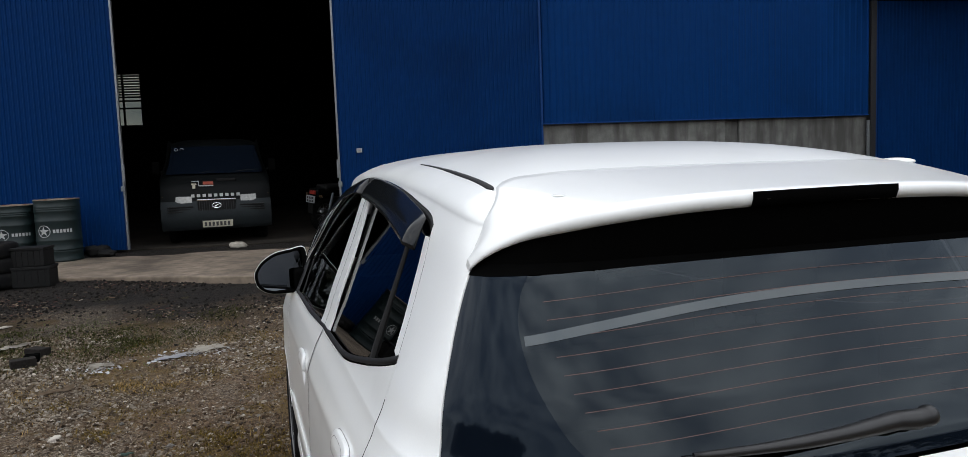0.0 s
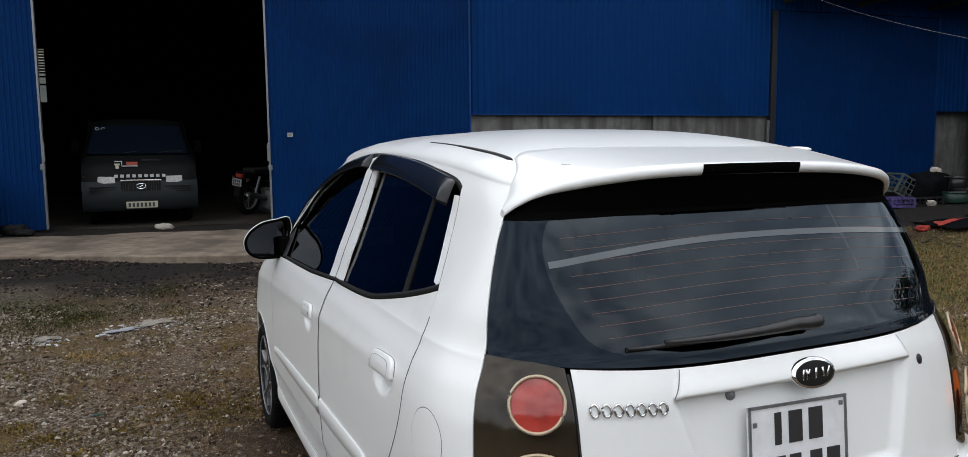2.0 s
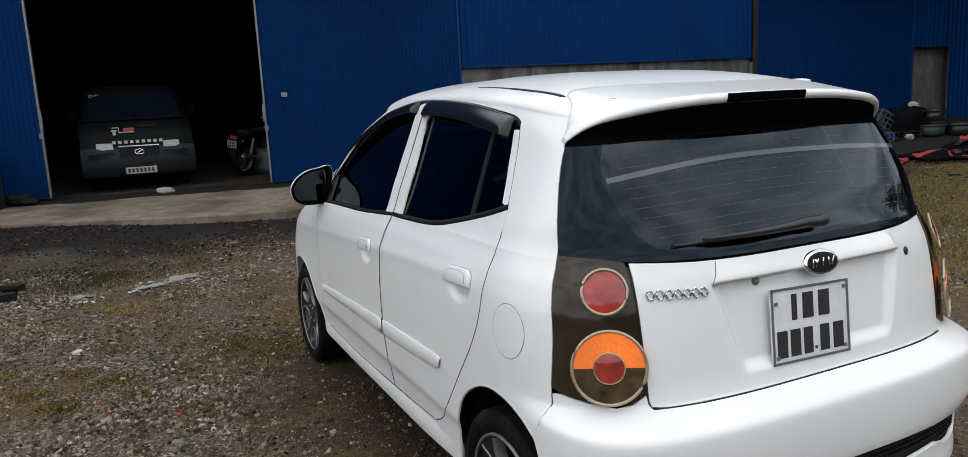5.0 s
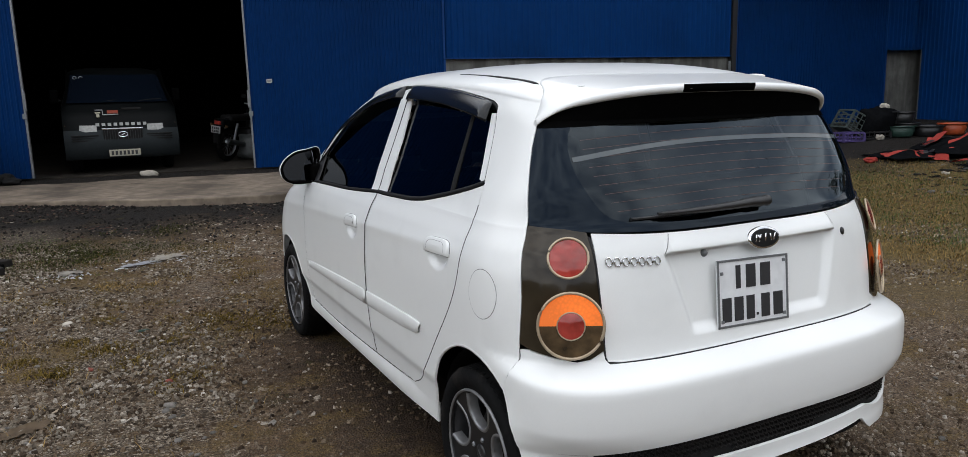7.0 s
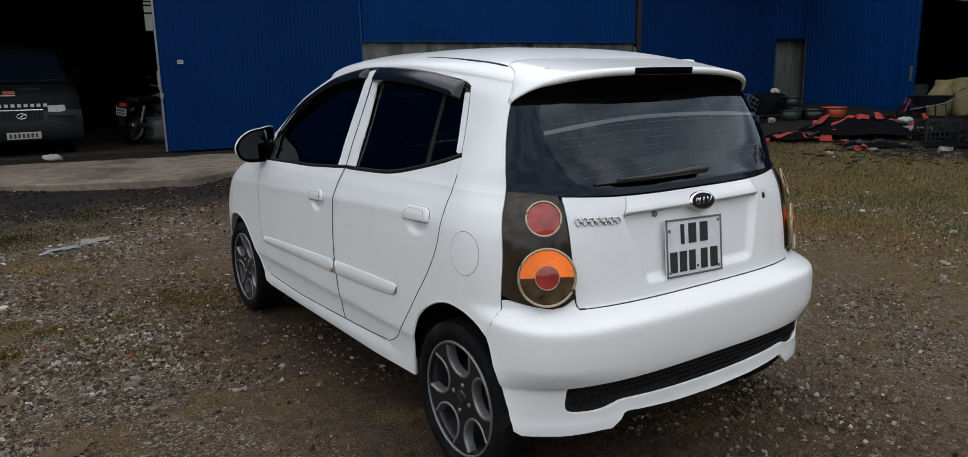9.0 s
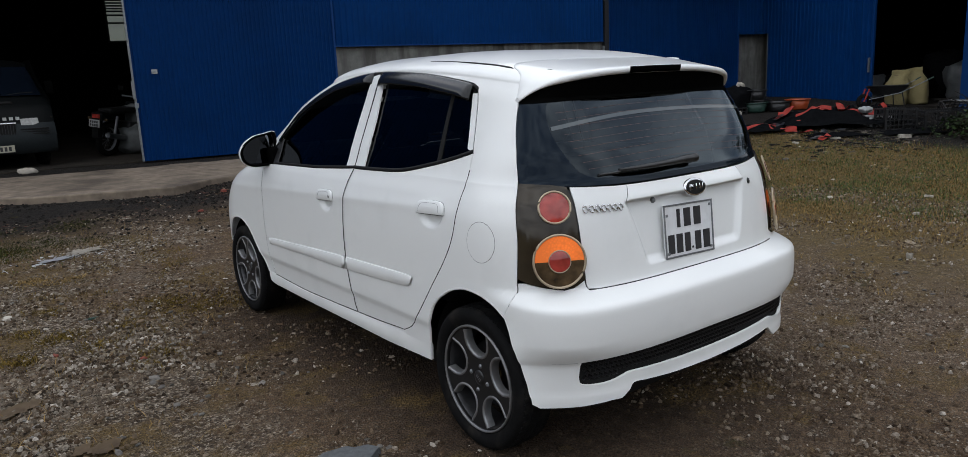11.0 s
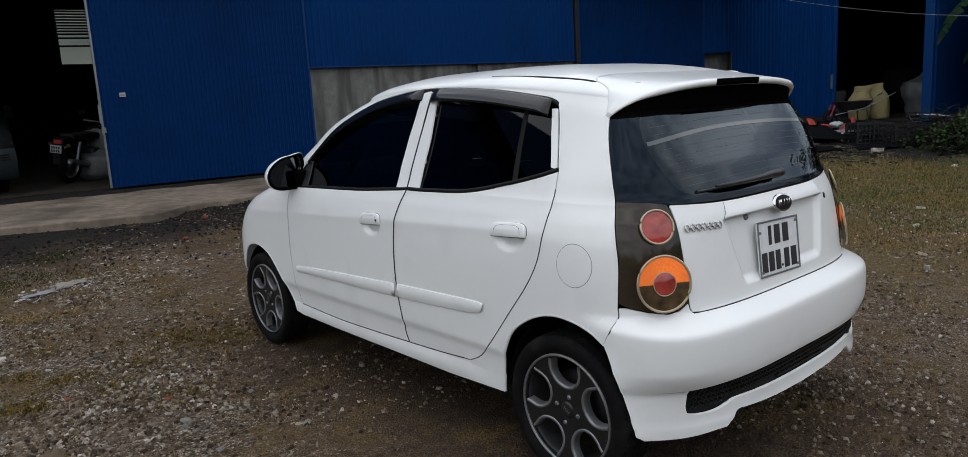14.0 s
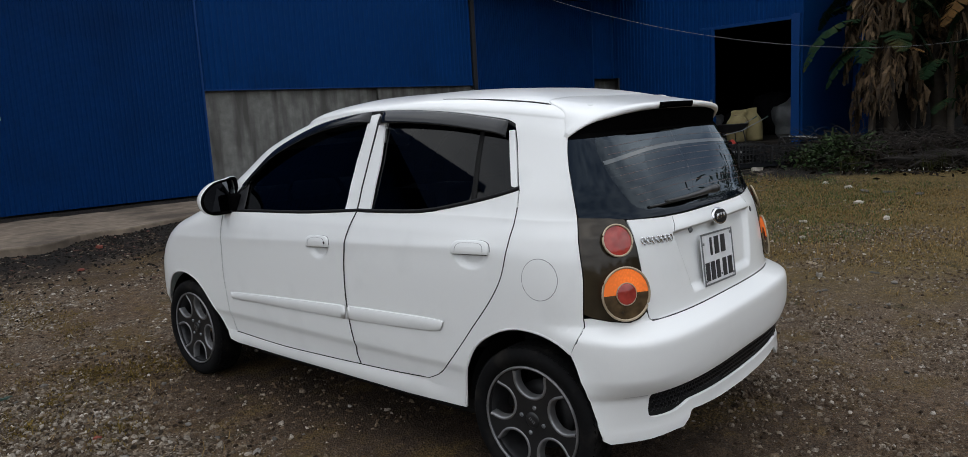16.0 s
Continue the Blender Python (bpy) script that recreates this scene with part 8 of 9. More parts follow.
blade_field([(-0.72 + r.gauss(0, 0.09), 5.37 + r.gauss(0, 0.07), 0.05, 1) for _ in range(7)] + [(-1.40 + r.gauss(0, 0.1), 5.53 + r.gauss(0, 0.08), 0.06, 1) for _ in range(7)], 130, 0.018, 0.003, DRY_GRASS, "straw", "flattened yellow straw on dirt", 1.6, 18)
blade_field([(12.0 + r.gauss(0, 0.25), 3.05 + r.gauss(0, 0.25), 0.12, 1) for _ in range(24)] + [(12.6 + r.gauss(0, 0.3), 2.3 + r.gauss(0, 0.4), 0.12, 0.6) for _ in range(14)], 70, 0.30, 0.008, MOSS_GREEN, "green_weeds", "leafy dark weeds growing through the brush", 0.7, 20)


def twig_heap():
    r = random.Random(21)
    verts, faces = [], []
    for _ in range(3800):
        f = r.uniform(0, 1)
        x, y = 10.6 + 3.4 * f + r.gauss(0, 0.45), 3.1 - 2.6 * f + r.gauss(0, 0.5)
        x, y = x + 1.1, y + 0.1
        top_ = 0.55 * max(0.05, 1 - ((r.gauss(0, 0.5))) ** 2)
        z = ground_height(x, y) + r.uniform(0, top_) ** 1.1
        a, e, l = r.uniform(0, math.tau), r.gauss(0, 0.35), r.uniform(0.12, 0.6)
        d = Vector((math.cos(a) * math.cos(e), math.sin(a) * math.cos(e), math.sin(e)))
        p0 = Vector((x, y, z))
        p1 = p0 + d * l * 0.5 + Vector((r.gauss(0, 0.05), r.gauss(0, 0.05), 0.05))
        p2 = p0 + d * l
        w = r.uniform(0.003, 0.010)
        n = d.cross(Vector((0, 0, 1))).normalized() * w
        u = d.cross(n).normalized() * w
        for q0, q1, t0, t1 in ((p0, p1, 1, 0.8), (p1, p2, 0.8, 0.3)):
            k = len(verts)
            for c in (n, u * 0.9 - n * 0.5, -u * 0.9 - n * 0.5):
                verts += [tuple(q0 + c * t0), tuple(q1 + c * t1)]
            faces += [(k, k + 1, k + 3, k + 2), (k + 2, k + 3, k + 5, k + 4), (k + 4, k + 5, k + 1, k)]
    verts = [(x, y, max(z, ground_height(x, y) + 0.002)) for x, y, z in verts]
    mesh = raw("brush_heap", verts, faces)
    mesh.materials.append(TWIG)
    tagged(new("brush_heap", mesh), "long heap of dry brown twigs and brush", "brush", kind="stuff")


twig_heap()


def leaf_scatter(name, label, mat, count, spots, low, high, seed, flat=0.7):
    """Many small folded leaves, each a pair of faces along its midrib."""
    r = random.Random(seed)
    verts, faces = [], []
    for _ in range(count):
        p = Vector(spots(r))
        a = Vector((r.gauss(0, 1), r.gauss(0, 1), r.gauss(0, flat))).normalized()
        b = a.cross(Vector((r.gauss(0, 0.5), r.gauss(0, 0.5), 1))).normalized()
        w = r.uniform(low, high)
        fold = Vector((0, 0, w * r.uniform(-0.25, 0.1)))
        at = len(verts)
        verts += [tuple(p - a * w), tuple(p + b * w * 0.45 + fold), tuple(p + a * w), tuple(p - b * w * 0.45 + fold)]
        faces += [(at, at + 1, at + 2), (at, at + 2, at + 3)]
    mesh = raw(name, verts, faces)
    mesh.materials.append(mat)
    return tagged(new(name, mesh), label, "leaves", kind="stuff")


def heap_spot(lift, spread, start=0.0, stop=1.0):
    def spot(r):
        f = r.uniform(start, stop)
        x, y = 11.7 + 3.4 * f + r.gauss(0, spread), 3.2 - 2.6 * f + r.gauss(0, spread)
        away = ((x - 11.7 - 3.4 * f) ** 2 + (y - 3.2 + 2.6 * f) ** 2) / (0.9 * spread) ** 2
        lump = 0.7 + 0.5 * noise.noise(Vector((x * 1.7, y * 1.7, 4)))
        return x, y, ground_height(x, y) + 0.02 + lift * lump * math.exp(-0.3 * away) * r.uniform(0.45, 1.0)
    return spot


DEAD_LEAF = material("rotting brown leaves", (0.012, 0.0078, 0.005), 0.9, vary=0.4, grain=20, island=0.9, spec=0.15)
BUSH_LEAF = material("green bush leaves", (0.022, 0.040, 0.012), 0.7, vary=0.3, grain=9, island=0.7, spec=0.2)
PETAL = material("small white petals", (0.42, 0.42, 0.40), 0.8, vary=0.1)
leaf_scatter("brush_leaves", "rotting brown leaves clinging to the brush", DEAD_LEAF, 15000, heap_spot(0.55, 0.42), 0.025, 0.065, 51)
leaf_scatter("bush_leaves", "green bush growing through the brush heap", BUSH_LEAF, 3200, heap_spot(0.80, 0.30, -0.10, 0.16), 0.03, 0.065, 52)
leaf_scatter("bush_leaves", "low green creeper over the brush heap", BUSH_LEAF, 2600, heap_spot(0.58, 0.45, 0.3, 1.0), 0.025, 0.05, 53)
leaf_scatter("white_flowers", "small white flowers scattered over the bush", PETAL, 90, heap_spot(0.84, 0.32, -0.08, 0.4), 0.012, 0.022, 54)
leaf_scatter("paper_bits", "white paper bits along the brush heap", PETAL, 120, lambda r: (lambda f: (11.0 + 3.0 * f + r.gauss(0, 0.16), 2.75 - 2.4 * f + r.gauss(0, 0.16), ground_height(11.0 + 3.0 * f, 2.75 - 2.4 * f) + r.uniform(0.02, 0.06)))(r.random()), 0.02, 0.06, 55, 0.2)
mound = lumpy(71, (3.8, 1.1, 0.26), 0.35, 3.0, 48)
tagged(part("leaf_litter", mound, material("brown leaf litter", (0.010, 0.0068, 0.0048), 0.95, vary=0.4, grain=25, bump=0.8, bump_scale=20), None, "", True, on_ground(13.0, 1.9, -38)), "mound of rotting brown leaf litter under brush", "litter heap")


def leaf_blade(bm, base, direction, length, width, droop, tear, r, up=Vector((0, 0, 1))):
    """A broad leaf with a midrib, drooping, its sides torn into strips."""
    n = 26
    d = direction.normalized()
    sidev = d.cross(up)
    sidev = sidev.normalized() if sidev.length > 1e-3 else Vector((1, 0, 0))
    pts, p, v = [], base.copy(), d.copy()
    for i in range(n + 1):
        pts.append((p.copy(), v.copy()))
        p = p + v * (length / n)
        v = (v + Vector((0, 0, -droop / n))).normalized()
    for s in (-1, 1):
        for i in range(n):
            w0 = width * math.sin(min(1.0, i / n * 0.92 + 0.08) * math.pi) ** 0.6 * 0.5
            w1 = width * math.sin(min(1.0, (i + 1) / n * 0.92 + 0.08) * math.pi) ** 0.6 * 0.5
            a, b = pts[i][0], pts[i + 1][0]
            b2 = a + (b - a) * (1 - 0.3 * tear * r.uniform(0, 1))
            o = (sidev * s + Vector((0, 0, -1)) * r.uniform(0.1, 0.35 + 0.4 * tear)).normalized()
            q = [bm.verts.new(c) for c in (a, b2, b2 + o * w1 * r.uniform(0.9, 1.05) + pts[i][1] * 0.12 * w1, a + o * w0 * r.uniform(0.9, 1.05) + pts[i][1] * 0.12 * w0)]
            bm.faces.new(q)


def dead_frond(bm, base, yaw, length, r):
    """A withered leaf: the rib bends over and hangs, with limp curled strips on both sides."""
    n = 18
    out = Vector((math.cos(yaw), math.sin(yaw), 0))
    p, v = base.copy(), (out + Vector((0, 0, 0.5))).normalized()
    pts = []
    for i in range(n + 1):
        pts.append(p.copy())
        p = p + v * (length / n)
        v = (v + Vector((0, 0, -0.34))).normalized()
    tube(bm, pts[::3], 0.012, 4)
    for i in range(2, n):
        for s in (-1, 1):
            for _ in range(2):
                side = out.cross(Vector((0, 0, 1))) * s + out * r.gauss(0, 0.4)
                a = pts[i] + (pts[i - 1] - pts[i]) * r.random()
                l = r.uniform(0.14, 0.42) * math.sin(i / n * math.pi) ** 0.4
                w = r.uniform(0.015, 0.045)
                t = Vector((r.gauss(0, 1), r.gauss(0, 1), 0)).normalized() * w
                b = a + side * l * r.uniform(0.10, 0.45) + Vector((0, 0, -l * 0.5))
                c = b + side * l * r.uniform(-0.15, 0.12) + Vector((0, 0, -l * 0.6))
                vs = [bm.verts.new(q) for q in (a - t * 0.6, a + t * 0.6, b + t, b - t, c + t * 0.4, c - t * 0.4)]
                bm.faces.new((vs[0], vs[1], vs[2], vs[3]))
                bm.faces.new((vs[3], vs[2], vs[4], vs[5]))


def build_banana(x, y, h, seed, green, dry):
    r = random.Random(seed)
    plant = thing("banana_plant", on_ground(x, y), "tall banana plant hung with dead brown leaves", "banana plant", "banana plants")
    lean = Vector((r.uniform(-0.12, 0.12), r.uniform(-0.12, 0.12), 1))
    pts = [lean * (h * k / 6) for k in range(7)]
    part("stem", tube(bmesh.new(), pts, [0.17, 0.15, 0.135, 0.12, 0.105, 0.09, 0.07], 14), BANANA_STEM, plant, "", True)
    for i in range(green):
        a = r.uniform(0, math.tau)
        bm = bmesh.new()
        base = pts[r.choice((4, 5, 6, 6))] + Vector((0, 0, r.uniform(-0.4, 0.1)))
        leaf_blade(bm, base, Vector((math.cos(a), math.sin(a), r.uniform(0.1, 1.2))), r.uniform(1.3, 2.2), r.uniform(0.42, 0.6), r.uniform(1.6, 3.0), 0.5, r)
        part("leaf", bm, BANANA_GREEN if i else BANANA_YELLOW, plant, "torn green leaf" if i else "yellowing leaf")
    for i in range(dry):
        bm = bmesh.new()
        f = r.uniform(0.5, 1.0)
        base = lean * (h * f)
        dead_frond(bm, base, r.uniform(0, math.tau), r.uniform(0.9, 1.9), r)
        part("dead_leaf", bm, BANANA_DRY, plant, "hanging dead brown leaf")


for x, y, h, seed, green, dry in ((14.55, 2.95, 3.5, 1, 16, 26), (15.1, 2.2, 3.8, 2, 16, 22), (14.8, 1.35, 3.2, 3, 15, 16), (15.9, 3.0, 4.4, 4, 12, 18), (16.1, 0.7, 3.6, 5, 16, 14), (15.4, -0.3, 3.2, 6, 16, 10), (17.0, 1.7, 4.6, 7, 16, 12)):
    build_banana(x, y, h, seed, green, dry)


def low_shoot(x, y, leaves, seed):
    """A young side shoot: a short stem with a few broad leaves, each where it hangs."""
    r = random.Random(seed)
    plant = thing("banana_plant", on_ground(x, y), "young banana shoot with broad dark green leaves", "banana plant", "banana plants")
    base_z = ground_height(x, y)
    top = max(l[0][2] for l in leaves) - base_z
    part("stem", tube(bmesh.new(), [(0, 0, -0.03), (0.02, 0, top * 0.5), (0, 0.03, top)], [0.07, 0.055, 0.035], 10), BANANA_STEM, plant, "", True)
    for (bx, by, bz), way, length, width, droop, mat in leaves:
        bm = bmesh.new()
        base = Vector((bx - x, by - y, bz - base_z))
        tube(bm, [Vector((0, 0, base.z - 0.25)), base * 0.5 + Vector((0, 0, base.z * 0.5 - 0.06)), base], 0.014, 6)
        leaf_blade(bm, base, Vector(way), length, width, droop, 0.35, r)
        part("leaf", bm, mat, plant, "broad green leaf" if mat == BANANA_GREEN else "yellowing leaf")


low_shoot(14.15, 3.25, (((14.0, 3.30, 2.42), (-0.1, 0.9, -0.15), 0.95, 0.42, 1.3, BANANA_GREEN), ((13.9, 3.20, 2.40), (-0.7, 0.15, 0.2), 0.70, 0.42, 3.2, BANANA_GREEN), ((14.1, 3.45, 2.75), (0.1, 1.0, 0.2), 0.90, 0.36, 1.2, BANANA_GREEN), ((13.95, 2.75, 2.15), (-0.3, -0.7, 0.3), 0.5, 0.2, 1.2, BANANA_YELLOW), ((14.0, 2.55, 3.10), (0.0, 1.0, 0.35), 1.05, 0.36, 1.3, BANANA_YELLOW)), 71)
low_shoot(14.25, 1.95, (((14.2, 2.05, 2.25), (0.1, -0.25, 1.0), 1.15, 0.52, 0.5, BANANA_GREEN), ((14.1, 1.90, 2.20), (-0.3, -0.8, 0.5), 0.9, 0.45, 1.8, BANANA_GREEN), ((14.1, 2.05, 1.90), (-0.5, 0.3, 0.3), 0.7, 0.40, 2.6, BANANA_GREEN), ((14.15, 1.80, 1.5), (-0.4, -0.3, 0.6), 0.8, 0.36, 1.6, BANANA_GREEN), ((14.1, 1.85, 1.2), (-0.6, 0.5, 0.3), 0.6, 0.30, 2.0, BANANA_GREEN)), 72)

def far_woods():
    """Unseen woods that ring the open sides of the yard: leaf clumps from the ground up."""
    # added out of view to cut the low skylight round the car
    r = random.Random(77)
    verts, faces = [], []
    for k in range(64):
        turn = radians(104 + 166 * (k + r.uniform(-0.4, 0.4)) / 63)
        away = r.uniform(26, 34)
        cx, cy = away * math.sin(turn), away * math.cos(turn)
        tall, wide_ = r.uniform(4.0, 6.2), r.uniform(2.0, 3.2)
        for _ in range(520):
            d = Vector((r.gauss(0, 1), r.gauss(0, 1), r.gauss(0, 1))).normalized() * r.uniform(0.55, 1.0)
            p = Vector((cx + d.x * wide_, cy + d.y * wide_, max(0.1, tall * (0.52 + 0.48 * d.z))))
            a, b = Vector((r.gauss(0, 1), r.gauss(0, 1), r.gauss(0, 1))).normalized(), Vector((r.gauss(0, 1), r.gauss(0, 1), r.gauss(0, 1))).normalized()
            w = r.uniform(0.18, 0.42)
            at = len(verts)
            verts += [tuple(p - a * w), tuple(p + b * w * 0.6), tuple(p + a * w), tuple(p - b * w * 0.6)]
            faces.append((at, at + 1, at + 2, at + 3))
    mesh = raw("far_woods", verts, faces)
    mesh.materials.append(LEAF)
    tagged(new("far_woods", mesh), "unseen dark green woods added to dim the low sky", "woods", kind="stuff")


def leafy_tree(x, y, h, seed):
    r = random.Random(seed)
    tree = thing("tree", on_ground(x, y), "dark broad-leaved tree at the yard's edge", "tree")
    trunk = bmesh.new()
    tube(trunk, [(0, 0, -0.1), (0.05, 0, h * 0.3), (0.0, 0.08, h * 0.6), (0.1, 0.1, h * 0.9)], [0.16, 0.13, 0.09, 0.03], 10)
    tips = []
    for k in range(11):
        a, f = r.uniform(0, math.tau), r.uniform(0.35, 0.85)
        tip = Vector((math.cos(a) * r.uniform(0.6, 1.3), math.sin(a) * r.uniform(0.6, 1.3), h * f + r.uniform(0.3, 0.8)))
        tube(trunk, [(0.03, 0.04, h * f), tip * 0.5 + Vector((0, 0, h * f * 0.5)), tip], [0.05, 0.035, 0.012], 6)
        tips.append(tip)
    part("trunk", trunk, BANANA_STEM, tree, "", True)
    verts, faces = [], []
    for tip in tips + [Vector((0.1, 0.1, h * 0.95))]:
        for _ in range(150):
            p = tip + Vector((r.gauss(0, 0.34), r.gauss(0, 0.34), r.gauss(0, 0.28)))
            a, b = Vector((r.gauss(0, 1), r.gauss(0, 1), r.gauss(0, 0.6))).normalized(), Vector((r.gauss(0, 1), r.gauss(0, 1), r.gauss(0, 1))).normalized()
            w = r.uniform(0.06, 0.12)
            at = len(verts)
            verts += [tuple(p - a * w), tuple(p + b * w * 0.5), tuple(p + a * w), tuple(p - b * w * 0.5)]
            faces.append((at, at + 1, at + 2, at + 3))
    crown_ = raw("crown", verts, faces)
    crown_.materials.append(LEAF)
    part("crown", crown_, None, tree)


far_woods()
leafy_tree(11.6, -1.6, 3.9, 81)
leafy_tree(13.0, -3.4, 4.6, 82)

# cable that sags from the canopy across the yard
c0 = Vector((10.44, 9.54, 4.16))
c1 = Vector((10.53, 3.77, 2.24))
c2 = Vector((16.74, 0.96, 2.63))
cable = bmesh.new()
pts = []
for k in range(31):
    f = k / 30
    pts.append(c0 * ((1 - f) * (1 - 2 * f)) + c1 * (4 * f * (1 - f)) + c2 * (f * (2 * f - 1)))
tube(cable, pts, 0.0032, 5)
tagged(part("cable", cable, CABLE), "thin grey cable sagging across the yard", "cable")
pole = thing("cable_pole", on_ground(16.74, 0.96), "plain steel pole that carries a cable", "pole")
part("shaft", tube(bmesh.new(), [(0, 0, -0.05), (0, 0, 2.75)], 0.04, 10), GREY_STEEL, pole)

# ---- litter and stones ----
def slab(seed, w, d, h):
    """A flat irregular piece with a broken outline."""
    r = random.Random(seed)
    n = 11
    rim_ = [(math.cos(k * math.tau / n) * w / 2 * r.uniform(0.5, 1.25), math.sin(k * math.tau / n) * d / 2 * r.uniform(0.5, 1.25)) for k in range(n)]
    bm = bmesh.new()
    lo = [bm.verts.new((x, y, 0)) for x, y in rim_]
    hi = [bm.verts.new((x * 0.96, y * 0.96, h * r.uniform(0.7, 1.2))) for x, y in rim_]
    for k in range(n):
        bm.faces.new((lo[k], lo[(k + 1) % n], hi[(k + 1) % n], hi[k]))
    bm.faces.new(hi)
    return bm


def torn_sheet(seed, w, d, edge=0.45, wave=0.010):
    """A thin crumpled sheet with a torn outline and holes, lying on the ground."""
    at = 3.7 * seed
    nx, ny = max(8, int(w / 0.018)), max(6, int(d / 0.018))

    def keep(i, j):
        u, v = 2 * (i + 0.5) / nx - 1, 2 * (j + 0.5) / ny - 1
        rag = noise.noise(Vector((u * w * 9 + at, v * d * 9, at))) + 0.5 * noise.noise(Vector((u * w * 26 + at, v * d * 26, 2)))
        return max(u * u, v * v) * 0.5 + (u * u + v * v) * 0.4 + edge * rag < 0.62

    bm = bmesh.new()
    grid = {}

    def corner_at(i, j):
        if (i, j) not in grid:
            x, y = w * (i / nx - 0.5), d * (j / ny - 0.5)
            x, y = x + 0.008 * noise.noise(Vector((x * 60, y * 60, at))), y + 0.008 * noise.noise(Vector((x * 60, y * 60, at + 5)))
            grid[i, j] = bm.verts.new((x, y, wave * (0.6 + noise.noise(Vector((x * 8 + at, y * 8, 1))) + 0.5 * noise.noise(Vector((x * 24, y * 24, at))))))
        return grid[i, j]

    for i in range(nx):
        for j in range(ny):
            if keep(i, j):
                bm.faces.new((corner_at(i, j), corner_at(i + 1, j), corner_at(i + 1, j + 1), corner_at(i, j + 1)))
    bmesh.ops.solidify(bm, geom=bm.faces, thickness=0.0015)
    return bm


WHITE_SHEET = material("damp white paper", (0.42, 0.43, 0.45), 0.8, vary=0.1, grain=20)
TORN = ((-0.36, 6.17, 0.36, 0.24, PAPER, 14, "torn weathered paper spread on gravel", 1), (-0.62, 6.03, 0.26, 0.13, WHITE_SHEET, 16, "white paper sheet on gravel", 2), (-1.12, 6.02, 0.24, 0.16, PAPER, 4, "chalky white flakes on dirt", 3), (-1.24, 2.77, 0.36, 0.12, CARD, 16, "tan torn bark-like sheet on gravel", 4), (-0.97, 2.13, 0.24, 0.13, CARD, -20, "tan broken sheet on gravel", 5), (-1.33, 5.5, 0.36, 0.14, CARD, 20, "tan torn sheet on dirt", 6), (-1.9, 6.89, 0.44, 0.12, PAPER, 24, "grey torn paper on weeds", 7))
for x, y, w, d, mat, turn, label, seed in TORN:
    sheet_at = on_ground(x, y, turn, 0.010)
    torn = torn_sheet(seed, w, d, 0.35 if mat is WHITE_SHEET else 0.85, 0.008)
    for v in torn.verts:
        p = sheet_at @ v.co
        v.co.z += ground_height(p.x, p.y) - ground_height(x, y)
    tagged(part("torn_sheet", torn, mat, None, "", False, sheet_at), label, "litter", "torn sheets")
LITTER = ((-2.17, 7.67, 0.24, 0.12, 0.012, PAPER, "white paper scrap on dark soil"), (-1.78, 5.4, 0.13, 0.06, 0.01, PAPER, "white paper scrap on gravel"), (-1.09, 4.51, 0.16, 0.10, 0.006, PAPER, "white crumbled scrap on gravel"), (-0.95, 3.49, 0.10, 0.035, 0.01, BRICK, "pinkish plastic scrap on gravel"), (-0.6, 3.08, 0.06, 0.035, 0.012, BRICK, "red plastic scrap on gravel"), (-0.66, 4.08, 0.10, 0.05, 0.01, GREEN_TUB, "green plastic scrap on gravel"), (-0.45, 3.8, 0.13, 0.06, 0.010, CARD, "tan leaf scrap on gravel"), (0.95, 7.2, 0.22, 0.12, 0.012, BRICK, "red scrap on dark soil"), (1.5, 8.1, 0.16, 0.1, 0.03, BRICK, "broken red brick piece"), (-2.6, 6.2, 0.2, 0.1, 0.01, PAPER, "white paper scrap on dirt"), (7.1, 1.48, 0.40, 0.10, 0.03, PAPER, "white paper strip on grass"), (4.06, 1.30, 0.14, 0.07, 0.03, PAPER, "white stone-like scrap"), (6.6, 2.2, 0.16, 0.08, 0.02, PAPER, "white scrap on grass"), (5.6, 1.9, 0.12, 0.07, 0.02, PAPER, "white scrap on grass"), (8.3, 2.05, 0.24, 0.14, 0.03, PAPER, "crumpled white wrap on grass"), (6.0, 2.9, 0.13, 0.08, 0.02, PAPER, "white scrap on grass"), (9.3, 5.2, 0.3, 0.12, 0.02, PAPER, "white scrap by the nets"), (9.9, 4.9, 0.4, 0.16, 0.03, PAPER, "white plastic scrap by the nets"), (10.6, 4.2, 0.36, 0.2, 0.05, PAPER, "white plastic scrap by the crates"), (8.9, 5.6, 0.2, 0.1, 0.02, CARD, "tan scrap by the nets"))
for k, (x, y, w, d, h, mat, label) in enumerate(LITTER):
    tagged(part("litter", slab(k + 1, w * 0.62, d * 0.62, h), mat, None, "", False, on_ground(x, y, 37 * k, 0.006)), label, "litter", "scattered litter")
